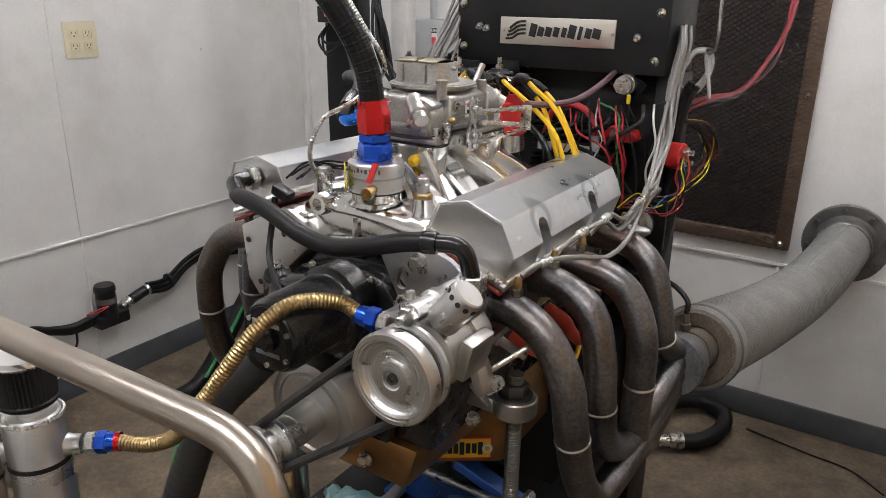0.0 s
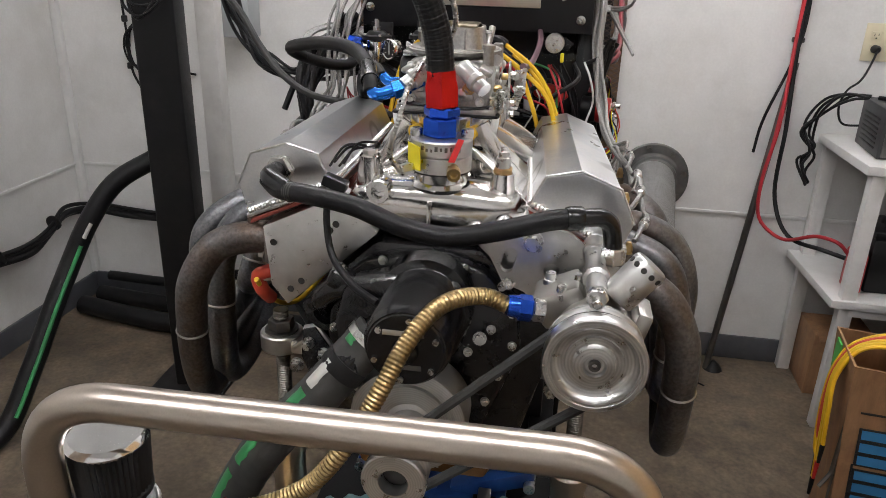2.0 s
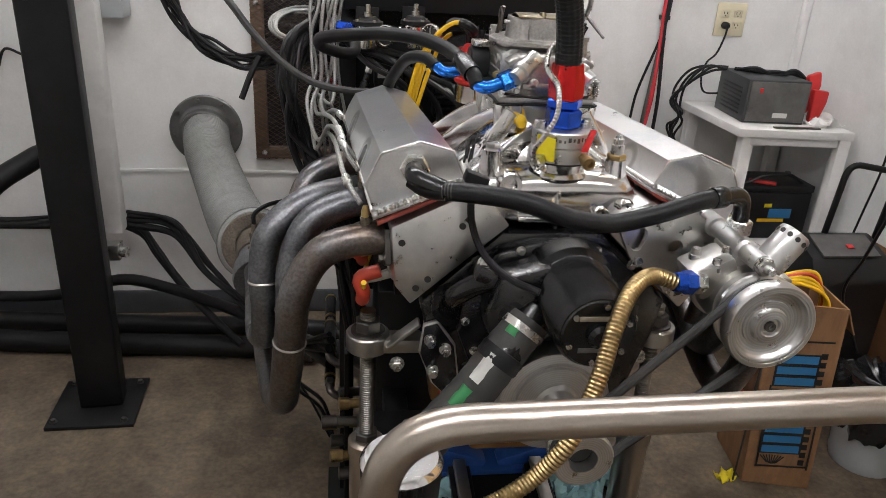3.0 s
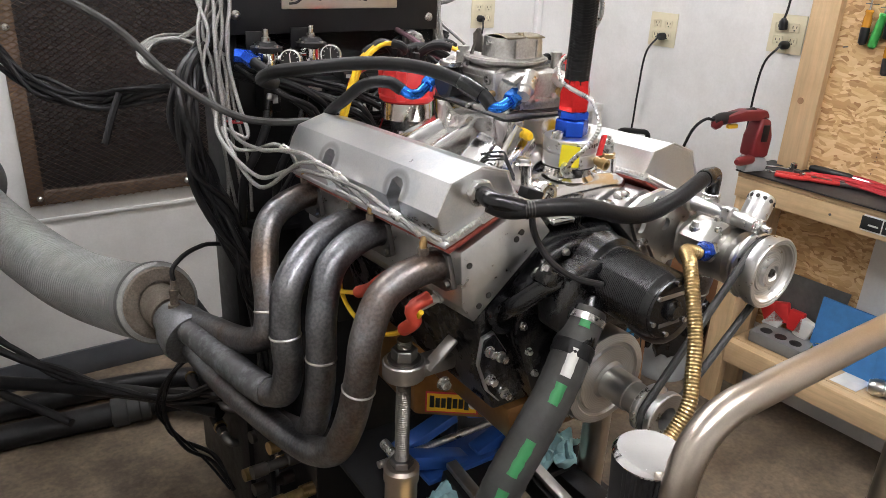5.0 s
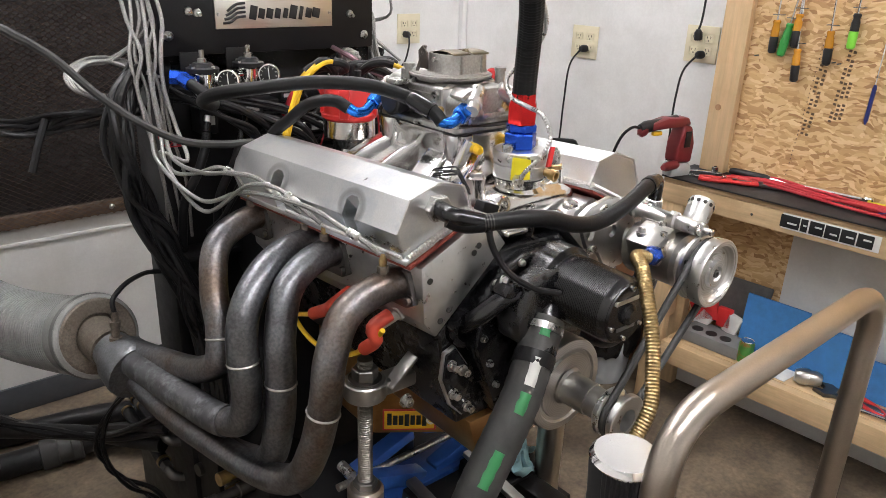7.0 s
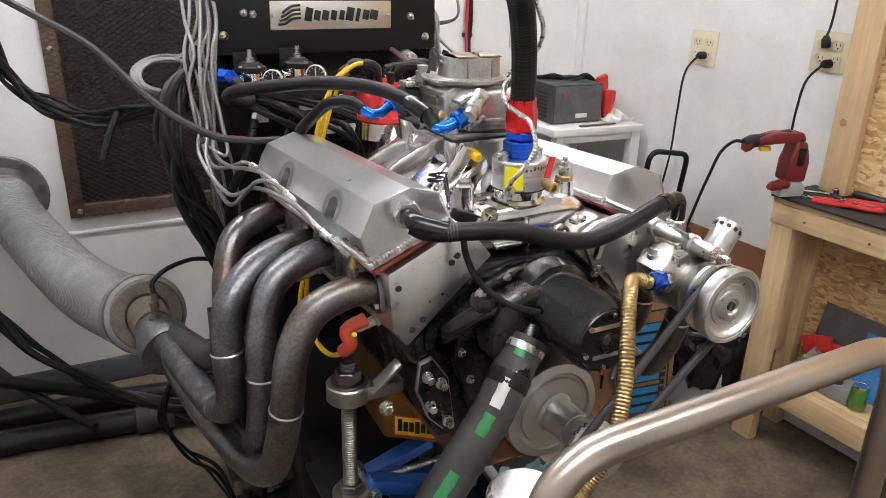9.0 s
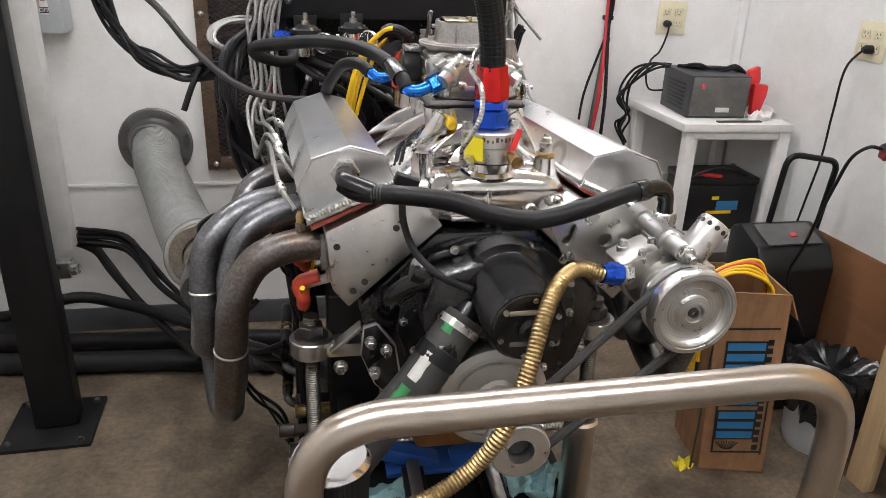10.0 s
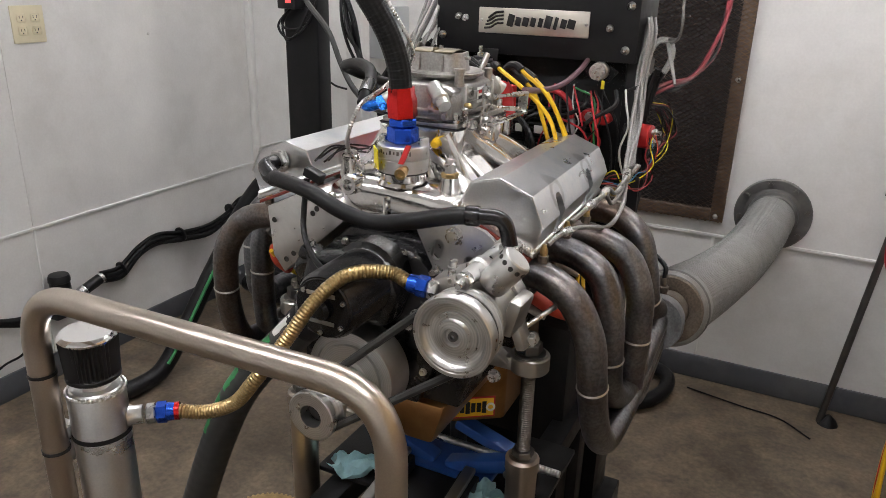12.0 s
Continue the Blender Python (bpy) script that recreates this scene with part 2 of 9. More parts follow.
FILTER_PLEAT = mat("black filter pleats", (0.018, 0.018, 0.02), 0.6, vary=0.3)
CHROME = mat("chrome", (0.82, 0.82, 0.82), 0.12, 1.0, vary=0.05)
LABEL_YEL = mat("yellow decal", (0.85, 0.50, 0.015), 0.45)
LABEL_RED = mat("red decal", (0.55, 0.03, 0.03), 0.45)
LAMP = mat("lamp diffuser", (0.985, 0.972, 1.0), 0.5, emit=36.0)
CLEAR = glass_mat("clear plastic")
INSULATOR = mat("grimy plug insulator", (0.42, 0.40, 0.36), 0.4, vary=0.2, scale=60)
CHOKE = mat("olive plated choke plate", (0.16, 0.135, 0.09), 0.35, 1.0, vary=0.3, scale=60)
PAPER = mat("white paper", (0.75, 0.74, 0.71), 0.6)


# ---------------------------------------------------------------- mesh helpers
def V(*a):
    return Vector(a)


BASES = {}


def thing(name, base, label, category, group="", kind=""):
    ob = new(name)
    ob.empty_display_size = 0.05
    ob.location = base
    BASES[ob.name] = Vector(base)
    return tagged(ob, label, category, group, kind)


def part(name, bm, material, parent=None, label="", smooth=True, category="", group="", kind="", angle=35):
    me = bpy.data.meshes.new(name)
    bmesh.ops.recalc_face_normals(bm, faces=bm.faces[:])
    bm.to_mesh(me)
    bm.free()
    for m in (material if isinstance(material, (list, tuple)) else [material]):
        me.materials.append(m)
    if smooth:
        me.polygons.foreach_set("use_smooth", [True] * len(me.polygons))
        me.set_sharp_from_angle(angle=radians(angle))
    ob = new(name, me)
    if parent is not None:
        ob.parent = parent
        ob.matrix_parent_inverse = Matrix.Translation(-BASES.get(parent.name, Vector()))
    return tagged(ob, label, category, group, kind)


def box(bm, c, size, bevel=0.0, m=None, seg=2):
    r = bmesh.ops.create_cube(bm, size=1.0)
    vs = r["verts"]
    bmesh.ops.scale(bm, vec=size, verts=vs)
    if bevel:
        es = {e for v in vs for e in v.link_edges}
        rb = bmesh.ops.bevel(bm, geom=list(es), offset=bevel, segments=seg, affect="EDGES", profile=0.5)
        vs = list({v for f in rb["faces"] for v in f.verts} | {v for v in vs if v.is_valid})
    if m is not None:
        bmesh.ops.transform(bm, matrix=m, verts=vs)
    bmesh.ops.translate(bm, vec=Vector(c), verts=vs)
    return bm


def boxb(c, size, bevel=0.003, m=None, seg=2):
    return box(bmesh.new(), c, size, bevel, m, seg)


def rot(axis, deg):
    return Matrix.Rotation(radians(deg), 4, axis)


def frame_of(d):
    d = Vector(d).normalized()
    a = Vector((0, 0, 1)) if abs(d.z) < 0.9 else Vector((1, 0, 0))
    u = d.cross(a).normalized()
    return u, d.cross(u).normalized()


def lathe(bm, p0, p1, prof, seg=24, twist=0.0, hexes=False):
    """Turns prof, a list of (along 0..1 of p0-p1, radius), round the line p0-p1."""
    p0, p1 = Vector(p0), Vector(p1)
    d = p1 - p0
    u, w = frame_of(d)
    rings = []
    for a, r in prof:
        c = p0 + d * a
        if r <= 1e-6:
            rings.append([bm.verts.new(c)])
        else:
            rings.append([bm.verts.new(c + (u * math.cos(twist + 2 * math.pi * i / seg) + w * math.sin(twist + 2 * math.pi * i / seg)) * r) for i in range(seg)])
    for A, B in zip(rings, rings[1:]):
        if len(A) == 1 and len(B) == 1:
            continue
        for i in range(seg):
            j = (i + 1) % seg
            if len(A) == 1:
                bm.faces.new((A[0], B[i], B[j]))
            elif len(B) == 1:
                bm.faces.new((A[j], A[i], B[0]))
            else:
                bm.faces.new((A[j], A[i], B[i], B[j]))
    for R in (rings[0], rings[-1]):
        if len(R) > 2:
            bm.faces.new(R)
    return bm


def cyl(p0, p1, r, r1=None, seg=24, bevel=0.0, bm=None):
    bm = bm or bmesh.new()
    r1 = r if r1 is None else r1
    L = (Vector(p1) - Vector(p0)).length
    if bevel:
        b = bevel / L
        prof = [(0, r - bevel), (b, r), (1 - b, r1), (1, r1 - bevel)]
    else:
        prof = [(0, r), (1, r1)]
    return lathe(bm, p0, p1, prof, seg)


def hexa(p0, p1, r, bevel=0.0015, bm=None, twist=0.0):
    bm = bm or bmesh.new()
    L = (Vector(p1) - Vector(p0)).length
    b = min(0.4, bevel / L)
    return lathe(bm, p0, p1, [(0, r - bevel), (b, r), (1 - b, r), (1, r - bevel)], 6, twist)


def bolt(p, d, r=0.006, h=0.006, bm=None):
    """A hex bolt head with a washer."""
    bm = bm or bmesh.new()
    p, d = Vector(p), Vector(d).normalized()
    cyl(p, p + d * h * 0.3, r * 1.35, seg=12, bm=bm)
    hexa(p + d * h * 0.3, p + d * h * 1.2, r, 0.0006, bm)
    return bm


def spline(points, sub=8):
    P = [Vector(p) for p in points]
    if len(P) < 3:
        return [P[0].lerp(P[-1], i / 4) for i in range(5)]
    P = [P[0] * 2 - P[1]] + P + [P[-1] * 2 - P[-2]]
    out = []
    for a, b, c, d in zip(P, P[1:], P[2:], P[3:]):
        t0, t1 = 0.0, max(1e-5, (b - a).length ** 0.5)
        t2 = t1 + max(1e-5, (c - b).length ** 0.5)
        t3 = t2 + max(1e-5, (d - c).length ** 0.5)
        for i in range(sub):
            t = t1 + (t2 - t1) * i / sub
            A1 = a * ((t1 - t) / (t1 - t0)) + b * ((t - t0) / (t1 - t0))
            A2 = b * ((t2 - t) / (t2 - t1)) + c * ((t - t1) / (t2 - t1))
            A3 = c * ((t3 - t) / (t3 - t2)) + d * ((t - t2) / (t3 - t2))
            B1 = A1 * ((t2 - t) / (t2 - t0)) + A2 * ((t - t0) / (t2 - t0))
            B2 = A2 * ((t3 - t) / (t3 - t1)) + A3 * ((t - t1) / (t3 - t1))
            out.append(B1 * ((t2 - t) / (t2 - t1)) + B2 * ((t - t1) / (t2 - t1)))
    out.append(P[-2])
    return out


def fillet(points, r, n=8):
    """Straight runs with round bends of radius r."""
    P = [Vector(p) for p in points]
    out = [P[0]]
    for a, b, c in zip(P, P[1:], P[2:]):
        u, w = (a - b).normalized(), (c - b).normalized()
        ang = u.angle(w)
        k = min(r / math.tan(ang / 2), (a - b).length * 0.49, (c - b).length * 0.49)
        s, e = b + u * k, b + w * k
        for i in range(n + 1):
            t = i / n
            out.append(s * (1 - t) ** 2 + b * 2 * t * (1 - t) + e * t ** 2)
    out.append(P[-1])
    return out


def sweep(path, r, seg=10, bm=None, caps=True, rf=None):
    """A tube of radius r along the path; rf(s) gives a factor at the length s."""
    bm = bm or bmesh.new()
    P = [path[0]]
    for p in path[1:]:
        if (p - P[-1]).length > 1e-6:
            P.append(p)
    T = [(P[min(i + 1, len(P) - 1)] - P[max(i - 1, 0)]).normalized() for i in range(len(P))]
    u, _ = frame_of(T[0])
    rings, s = [], 0.0
    for i, p in enumerate(P):
        if i:
            s += (p - P[i - 1]).length
            u = (u - T[i] * u.dot(T[i]))
            u = u.normalized() if u.length > 1e-6 else frame_of(T[i])[0]
        w = T[i].cross(u)
        k = r * (rf(s) if rf else 1.0)
        rings.append([bm.verts.new(p + (u * math.cos(2 * math.pi * j / seg) + w * math.sin(2 * math.pi * j / seg)) * k) for j in range(seg)])
    for A, B in zip(rings, rings[1:]):
        for j in range(seg):
            bm.faces.new((A[j], A[(j + 1) % seg], B[(j + 1) % seg], B[j]))
    if caps:
        bm.faces.new(rings[0][::-1])
        bm.faces.new(rings[-1])
    return bm


def resample(path, step):
    out, acc = [path[0]], 0.0
    for a, b in zip(path, path[1:]):
        L = (b - a).length
        while acc + L >= step and L > 0:
            k = (step - acc) / L
            a = a.lerp(b, k)
            L = (b - a).length
            out.append(a.copy())
            acc = 0.0
        acc += L
    out.append(path[-1])
    return out


def hose(points, r, seg=10, sub=8, bm=None):
    return sweep(spline(points, sub), r, seg, bm)


def braided(points, r, strands=12, pitch=0.010, depth=0.06, seg=None, step=0.0016, sub=10):
    """A hose whose surface is a woven braid of crossing strands."""
    seg = seg or strands * 4
    P = resample(spline(points, sub), step)
    bm = sweep(P, r, seg)
    bm.verts.ensure_lookup_table()
    for i, p in enumerate(P[:len(bm.verts) // seg]):
        q = 2 * math.pi * i * step / pitch
        for j in range(seg):
            a = strands * 2 * math.pi * j / seg
            v = bm.verts[i * seg + j]
            k = 1 - depth * (0.5 + 0.5 * math.sin(a * 0.5 + q) * math.sin(a * 0.5 - q))
            v.co = p + (v.co - p) * k
    return bm


def loft(sections, n=28, power=2.6):
    """Skins superelliptic sections, each (centre, half axis a, half axis b)."""
    bm = bmesh.new()
    R = []
    for c, a, b in sections:
        ring = []
        for j in range(n):
            t = 2 * math.pi * j / n
            ca, sa = math.cos(t), math.sin(t)
            ring.append(bm.verts.new(Vector(c) + Vector(a) * math.copysign(abs(ca) ** (2 / power), ca) + Vector(b) * math.copysign(abs(sa) ** (2 / power), sa)))
        R.append(ring)
    for A, B in zip(R, R[1:]):
        for j in range(n):
            bm.faces.new((A[j], A[(j + 1) % n], B[(j + 1) % n], B[j]))
    bm.faces.new(R[0])
    bm.faces.new(R[-1])
    return bm


def corrugated(points, r, pitch, depth, seg=20, sub=10):
    path = resample(spline(points, sub), pitch / 4)
    k = [1.0, 1 - depth * 0.5, 1 - depth, 1 - depth * 0.5]
    return sweep(path, r, seg, rf=lambda s: k[int(round(s / (pitch / 4))) % 4])


def prism(poly, axis, a, b, bevel=0.0, bm=None):
    """Extrudes a polygon, given in the two axes other than axis, from a to b."""
    bm = bm or bmesh.new()

    def put(p, v):
        return {"x": (v, p[0], p[1]), "y": (p[0], v, p[1]), "z": (p[0], p[1], v)}[axis]
    A = [bm.verts.new(put(p, a)) for p in poly]
    B = [bm.verts.new(put(p, b)) for p in poly]
    fs = [bm.faces.new(A), bm.faces.new(B[::-1])]
    n = len(poly)
    for i in range(n):
        fs.append(bm.faces.new((A[i], B[i], B[(i + 1) % n], A[(i + 1) % n])))
    if bevel:
        es = {e for f in fs for e in f.edges}
        bmesh.ops.bevel(bm, geom=list(es), offset=bevel, segments=2, affect="EDGES", profile=0.5)
    return bm


def plate(poly, axis, a, b, holes=(), seg=16):
    """A flat plate with round or long holes: a filled outline, given thickness."""
    bm = bmesh.new()
    loops = [list(poly)]
    for h in holes:
        cx, cy, r = h[:3]
        dx, dy = h[3:5] if len(h) > 3 else (0, 0)
        L = math.hypot(dx, dy)
        base = math.atan2(dy, dx) if L else 0
        pts = []
        for i in range(seg):
            t = base - math.pi / 2 + 2 * math.pi * i / seg
            s = 0.5 if i < seg / 2 else -0.5
            pts.append((cx + r * math.cos(t) + s * dx, cy + r * math.sin(t) + s * dy))
        loops.append(pts)

    def put(p, v):
        return {"x": (v, p[0], p[1]), "y": (p[0], v, p[1]), "z": (p[0], p[1], v)}[axis]
    es = []
    for L in loops:
        vs = [bm.verts.new(put(p, a)) for p in L]
        es += [bm.edges.new((vs[i], vs[(i + 1) % len(vs)])) for i in range(len(vs))]
    bmesh.ops.triangle_fill(bm, use_beauty=True, use_dissolve=True, edges=es)
    fs = bm.faces[:]
    r = bmesh.ops.extrude_face_region(bm, geom=fs)
    vs = [g for g in r["geom"] if isinstance(g, bmesh.types.BMVert)]
    d = {"x": (b - a, 0, 0), "y": (0, b - a, 0), "z": (0, 0, b - a)}[axis]
    bmesh.ops.translate(bm, vec=d, verts=vs)
    return bm


def slab(poly3, thick):
    """A sheet through four corners with thickness."""
    bm = bmesh.new()
    P = [Vector(p) for p in poly3]
    nrm = (P[1] - P[0]).cross(P[2] - P[0]).normalized() * thick
    A = [bm.verts.new(p) for p in P]
    B = [bm.verts.new(p + nrm) for p in P]
    bm.faces.new(A[::-1])
    bm.faces.new(B)
    n = len(P)
    for i in range(n):
        bm.faces.new((A[i], A[(i + 1) % n], B[(i + 1) % n], B[i]))
    return bm



# ---------------------------------------------------------------- the room
XL, YB, YF = -1.775, 1.767, -2.7
XR0, XR1 = 1.415, 1.70          # the east wall stands a little askew
tagged(part("floor", boxb((-0.05, -0.45, -0.06), (4.2, 5.0, 0.12), 0), FLOOR, smooth=False), "oil-stained grey brown concrete floor of the test cell", "floor", kind="structure")
tagged(part("ceiling", boxb((-0.05, -0.45, CEILING + 0.05), (4.2, 5.0, 0.1), 0), CEIL, smooth=False), "plain white ceiling of the test cell", "ceiling", kind="structure")
tagged(part("wall_north", boxb((-0.05, YB + 0.05, CEILING / 2), (4.2, 0.1, CEILING - 0.002), 0), WALL, smooth=False), "off-white painted panel wall with a grey baseboard", "wall", kind="structure")
tagged(part("wall_west", boxb((XL - 0.05, -0.47, CEILING / 2), (0.1, YB - YF - 0.004, CEILING - 0.002), 0), WALL, smooth=False), "off-white painted panel wall with scuffs", "wall", kind="structure")
tagged(part("wall_south", boxb((-0.05, YF - 0.05, CEILING / 2), (4.2, 0.1, CEILING - 0.002), 0), WALL, smooth=False), "plain off-white wall", "wall", kind="structure")
tagged(part("wall_east", prism([(XR0, YB - 0.002), (XR0 + (YB - YF) * 0.0667, YF + 0.002), (2.0, YF + 0.002), (2.0, YB - 0.002)], "z", 0.0, CEILING - 0.002), WALL, smooth=False), "off-white painted wall behind the workbench", "wall", kind="structure")


def east_x(y):
    return XR0 + (YB - y) * 0.0667


tagged(part("baseboard_north", boxb((-0.18, YB - 0.006, 0.047), (3.19, 0.012, 0.094), 0.003), BASEB), "dark grey vinyl baseboard", "baseboard", kind="structure")
tagged(part("baseboard_west", boxb((XL + 0.006, -0.47, 0.047), (0.012, 4.44, 0.094), 0.003), BASEB), "dark grey vinyl baseboard", "baseboard", kind="structure")
for nm, c, s in (("trim_north_rail", (-0.18, YB - 0.004, 0.572), (3.18, 0.008, 0.012)),
                 ("trim_west_rail", (XL + 0.004, -0.4, 0.570), (0.008, 4.3, 0.010)),
                 ("trim_north_seam", (0.297, YB - 0.003, 0.33), (0.010, 0.006, 0.470)),
                 ("trim_west_seam", (XL + 0.003, 0.61, 0.33), (0.006, 0.006, 0.470)),
                 ("trim_west_seam_high", (XL + 0.002, 0.61, 1.6), (0.004, 0.004, 2.04)),
                 ("trim_corner", (XL + 0.014, YB - 0.014, 1.35), (0.026, 0.026, 2.5)),
                 ("trim_corner_east", (XR0 - 0.014, YB - 0.014, 1.35), (0.026, 0.026, 2.5))):
    tagged(part(nm, boxb(c, s, 0.002), WALL_TRIM), "thin painted panel joint strip", "trim", kind="structure")
for x, z in ((-1.774, 1.18),):
    tagged(part("wall_screw", cyl((XL, 1.199, 1.181), (XL + 0.004, 1.199, 1.181), 0.006, 0.003, 10), ZINC), "small screw head in the painted wall", "screw")

# ceiling lights: two long fluorescent fittings across the cell
for ly in (0.95, -0.95):
    f = thing("ceiling_light", (-0.1, ly, CEILING), "long white fluorescent ceiling fitting, lit", "ceiling light", "ceiling lights")
    part("housing", boxb((-0.1, ly, CEILING - 0.03), (2.44, 0.26, 0.06), 0.005), WHITE_PAINT, f)
    for k in (-0.06, 0.06):
        part("tube", cyl((-1.26, ly + k, CEILING - 0.085), (1.06, ly + k, CEILING - 0.085), 0.02, seg=12), LAMP, f, "glowing fluorescent tube")

# ---------------------------------------------------------------- the engine
def mir(poly, s):
    return [(s * x, z) for x, z in poly]


def sx(points, s):
    return [(s * p[0], p[1], p[2]) for p in points]


HEAD = [(-0.214, 1.066), (-0.122, 1.112), (-0.083, 1.097), (-0.063, 1.073), (-0.186, 0.959), (-0.207, 0.985)]
GASK = [(-0.231, 1.067), (-0.123, 1.119), (-0.121, 1.124), (-0.230, 1.073)]
RAIL = [(-0.236, 1.073), (-0.120, 1.124), (-0.118, 1.129), (-0.236, 1.080)]
BACK = 0.415
engine = thing("engine", (0, 0.2, 0.60), "black V8 engine with bare aluminium heads on a test stand", "engine")
part("block", prism([(-0.172, 0.955), (-0.068, 1.056), (0.068, 1.056), (0.172, 0.955), (0.158, 0.90), (0.13, 0.79), (-0.13, 0.79), (-0.158, 0.90)], "y", 0.0, 0.44, 0.006), BLOCK, engine, "glossy black cast iron block")
pan = part("oil_pan", prism([(-0.112, 0.43), (0.112, 0.43), (0.118, 0.235), (0.0, 0.150), (-0.118, 0.235)], "z", 0.632, 0.79, 0.008), COPPER_PAN, engine, "gold coloured deep oil pan")
part("pan_shallow", prism([(-0.112, 0.79), (0.112, 0.79), (0.09, 0.715), (-0.09, 0.715)], "y", -0.01, 0.24, 0.010), COPPER_PAN, engine)
for s in (-1, 1):
    face = rot("Z", s * math.degrees(math.atan2(0.085, 0.118)))
    out = face @ Vector((0, -1, 0))
    mid = Vector((s * 0.064, 0.1961, 0.664))
    part("decal_edge", box(bmesh.new(), mid + out * 0.0012, (0.096, 0.0012, 0.044), 0.0004, face), LABEL_RED, pan)
    part("decal", box(bmesh.new(), mid + out * 0.0022, (0.090, 0.0012, 0.037), 0.0004, face), LABEL_YEL, pan, "yellow decal with black lettering blocks")
    for k in range(7):
        part("decal_bar", box(bmesh.new(), mid + out * 0.0031 + face @ Vector((-0.036 + k * 0.0105, 0, 0.002 * (k == 0))), (0.0082, 0.0010, 0.020 if k % 3 else 0.025), 0.0003, face), INK, pan)
    part("decal_ring", lathe(bmesh.new(), mid + out * 0.0026 + face @ Vector((0.039, 0, 0)), mid + out * 0.0042 + face @ Vector((0.039, 0, 0)), [(0, 0.009), (1, 0.009), (1, 0.005), (0, 0.005)], 18), PAPER, pan)
part("drain_plug", bolt((0.02, -0.012, 0.745), (0, -1, 0), 0.009, 0.010), ZINC, pan)


def cover_bm(s):
    """The folded sheet cover, with two bolt pockets in its outer flank."""
    base = [(-0.234, 1.080), (-0.246, 1.116), (-0.2374, 1.138), (-0.227, 1.158), (-0.180, 1.175), (-0.139, 1.165), (-0.122, 1.128)]
    pocket = [(-0.196, 1.090), (-0.204, 1.119), (-0.2350, 1.1435), *base[3:]]
    half = [(-0.206, 1.088), (-0.220, 1.117), (-0.2372, 1.1385), *base[3:]]
    st = [(-0.002, base)]
    for y0 in (0.10, 0.285):
        st += [(y0 - 0.0140, base), (y0 - 0.0125, half), (y0 - 0.006, pocket), (y0 + 0.006, pocket), (y0 + 0.0125, half), (y0 + 0.0140, base)]
    st.append((BACK, base))
    bm = bmesh.new()
    R = [[bm.verts.new((s * -p[0] * -1, y, p[1])) for p in poly] for y, poly in st]
    for A, B in zip(R, R[1:]):
        for i in range(7):
            bm.faces.new((A[i], A[(i + 1) % 7], B[(i + 1) % 7], B[i]))
    bm.faces.new(R[0])
    bm.faces.new(R[-1])
    ends = [e for e in bm.edges if len({round(v.co.y, 4) for v in e.verts}) == 1 and (abs(e.verts[0].co.y + 0.002) < 1e-4 or abs(e.verts[0].co.y - BACK) < 1e-4)]
    bmesh.ops.bevel(bm, geom=ends, offset=0.0025, segments=2, affect="EDGES", profile=0.5)
    return bm


def scuffed(m, centres):
    """Adds dull polished rings round each centre (y, z) to the cover metal."""
    nt = m.node_tree
    n, ln = nt.nodes, nt.links
    b = n["Principled BSDF"]
    tc = n.new("ShaderNodeTexCoord")
    col = b.inputs["Base Color"].links[0].from_socket
    for y, z in centres:
        sub = n.new("ShaderNodeVectorMath")
        sub.operation = "SUBTRACT"
        sub.inputs[1].default_value = (0, y, z)
        ln.new(tc.outputs["Object"], sub.inputs[0])
        flat = n.new("ShaderNodeVectorMath")
        flat.operation = "MULTIPLY"
        flat.inputs[1].default_value = (0, 1, 1.25)
        ln.new(sub.outputs[0], flat.inputs[0])
        dist = n.new("ShaderNodeVectorMath")
        dist.operation = "LENGTH"
        ln.new(flat.outputs[0], dist.inputs[0])
        ramp = n.new("ShaderNodeValToRGB")
        e = ramp.color_ramp.elements
        e[0].position, e[0].color = 0.0, (1, 1, 1, 1)
        e[1].position, e[1].color = 0.040, (1, 1, 1, 1)
        for p, v in ((0.016, 1.0), (0.018, 0.62), (0.021, 0.80), (0.023, 0.58), (0.026, 0.82), (0.028, 0.66), (0.031, 1.0)):
            q = e.new(p)
            q.color = (v, v, v, 1)
        ln.new(dist.outputs["Value"], ramp.inputs[0])
        mul = n.new("ShaderNodeVectorMath")
        mul.operation = "MULTIPLY"
        ln.new(col, mul.inputs[0])
        ln.new(ramp.outputs[0], mul.inputs[1])
        col = mul.outputs[0]
    ln.new(col, b.inputs["Base Color"])
    return m


COVER_ALU = scuffed(mat("scuffed sheet aluminium cover", (0.80, 0.81, 0.82), 0.30, 1.0, vary=0.04, scale=5, rough_vary=0.14, stretch=(1, 1, 3), stain=(0.66, 0.70, 0.74), stain_scale=6, stain_amount=0.65, stain_edge=(0.5, 0.58), speck=0.03, speck_scale=400),
                    [(0.100, 1.128), (0.285, 1.122)])


def bead(points, r=0.0035, pitch=0.005):
    path = resample([Vector(p) for p in points], pitch / 4)
    wave = 0.22 if r > 0.002 else 0.08
    return sweep(path, r, 8, rf=lambda q: 0.9 + wave * math.sin(2 * math.pi * q / pitch))


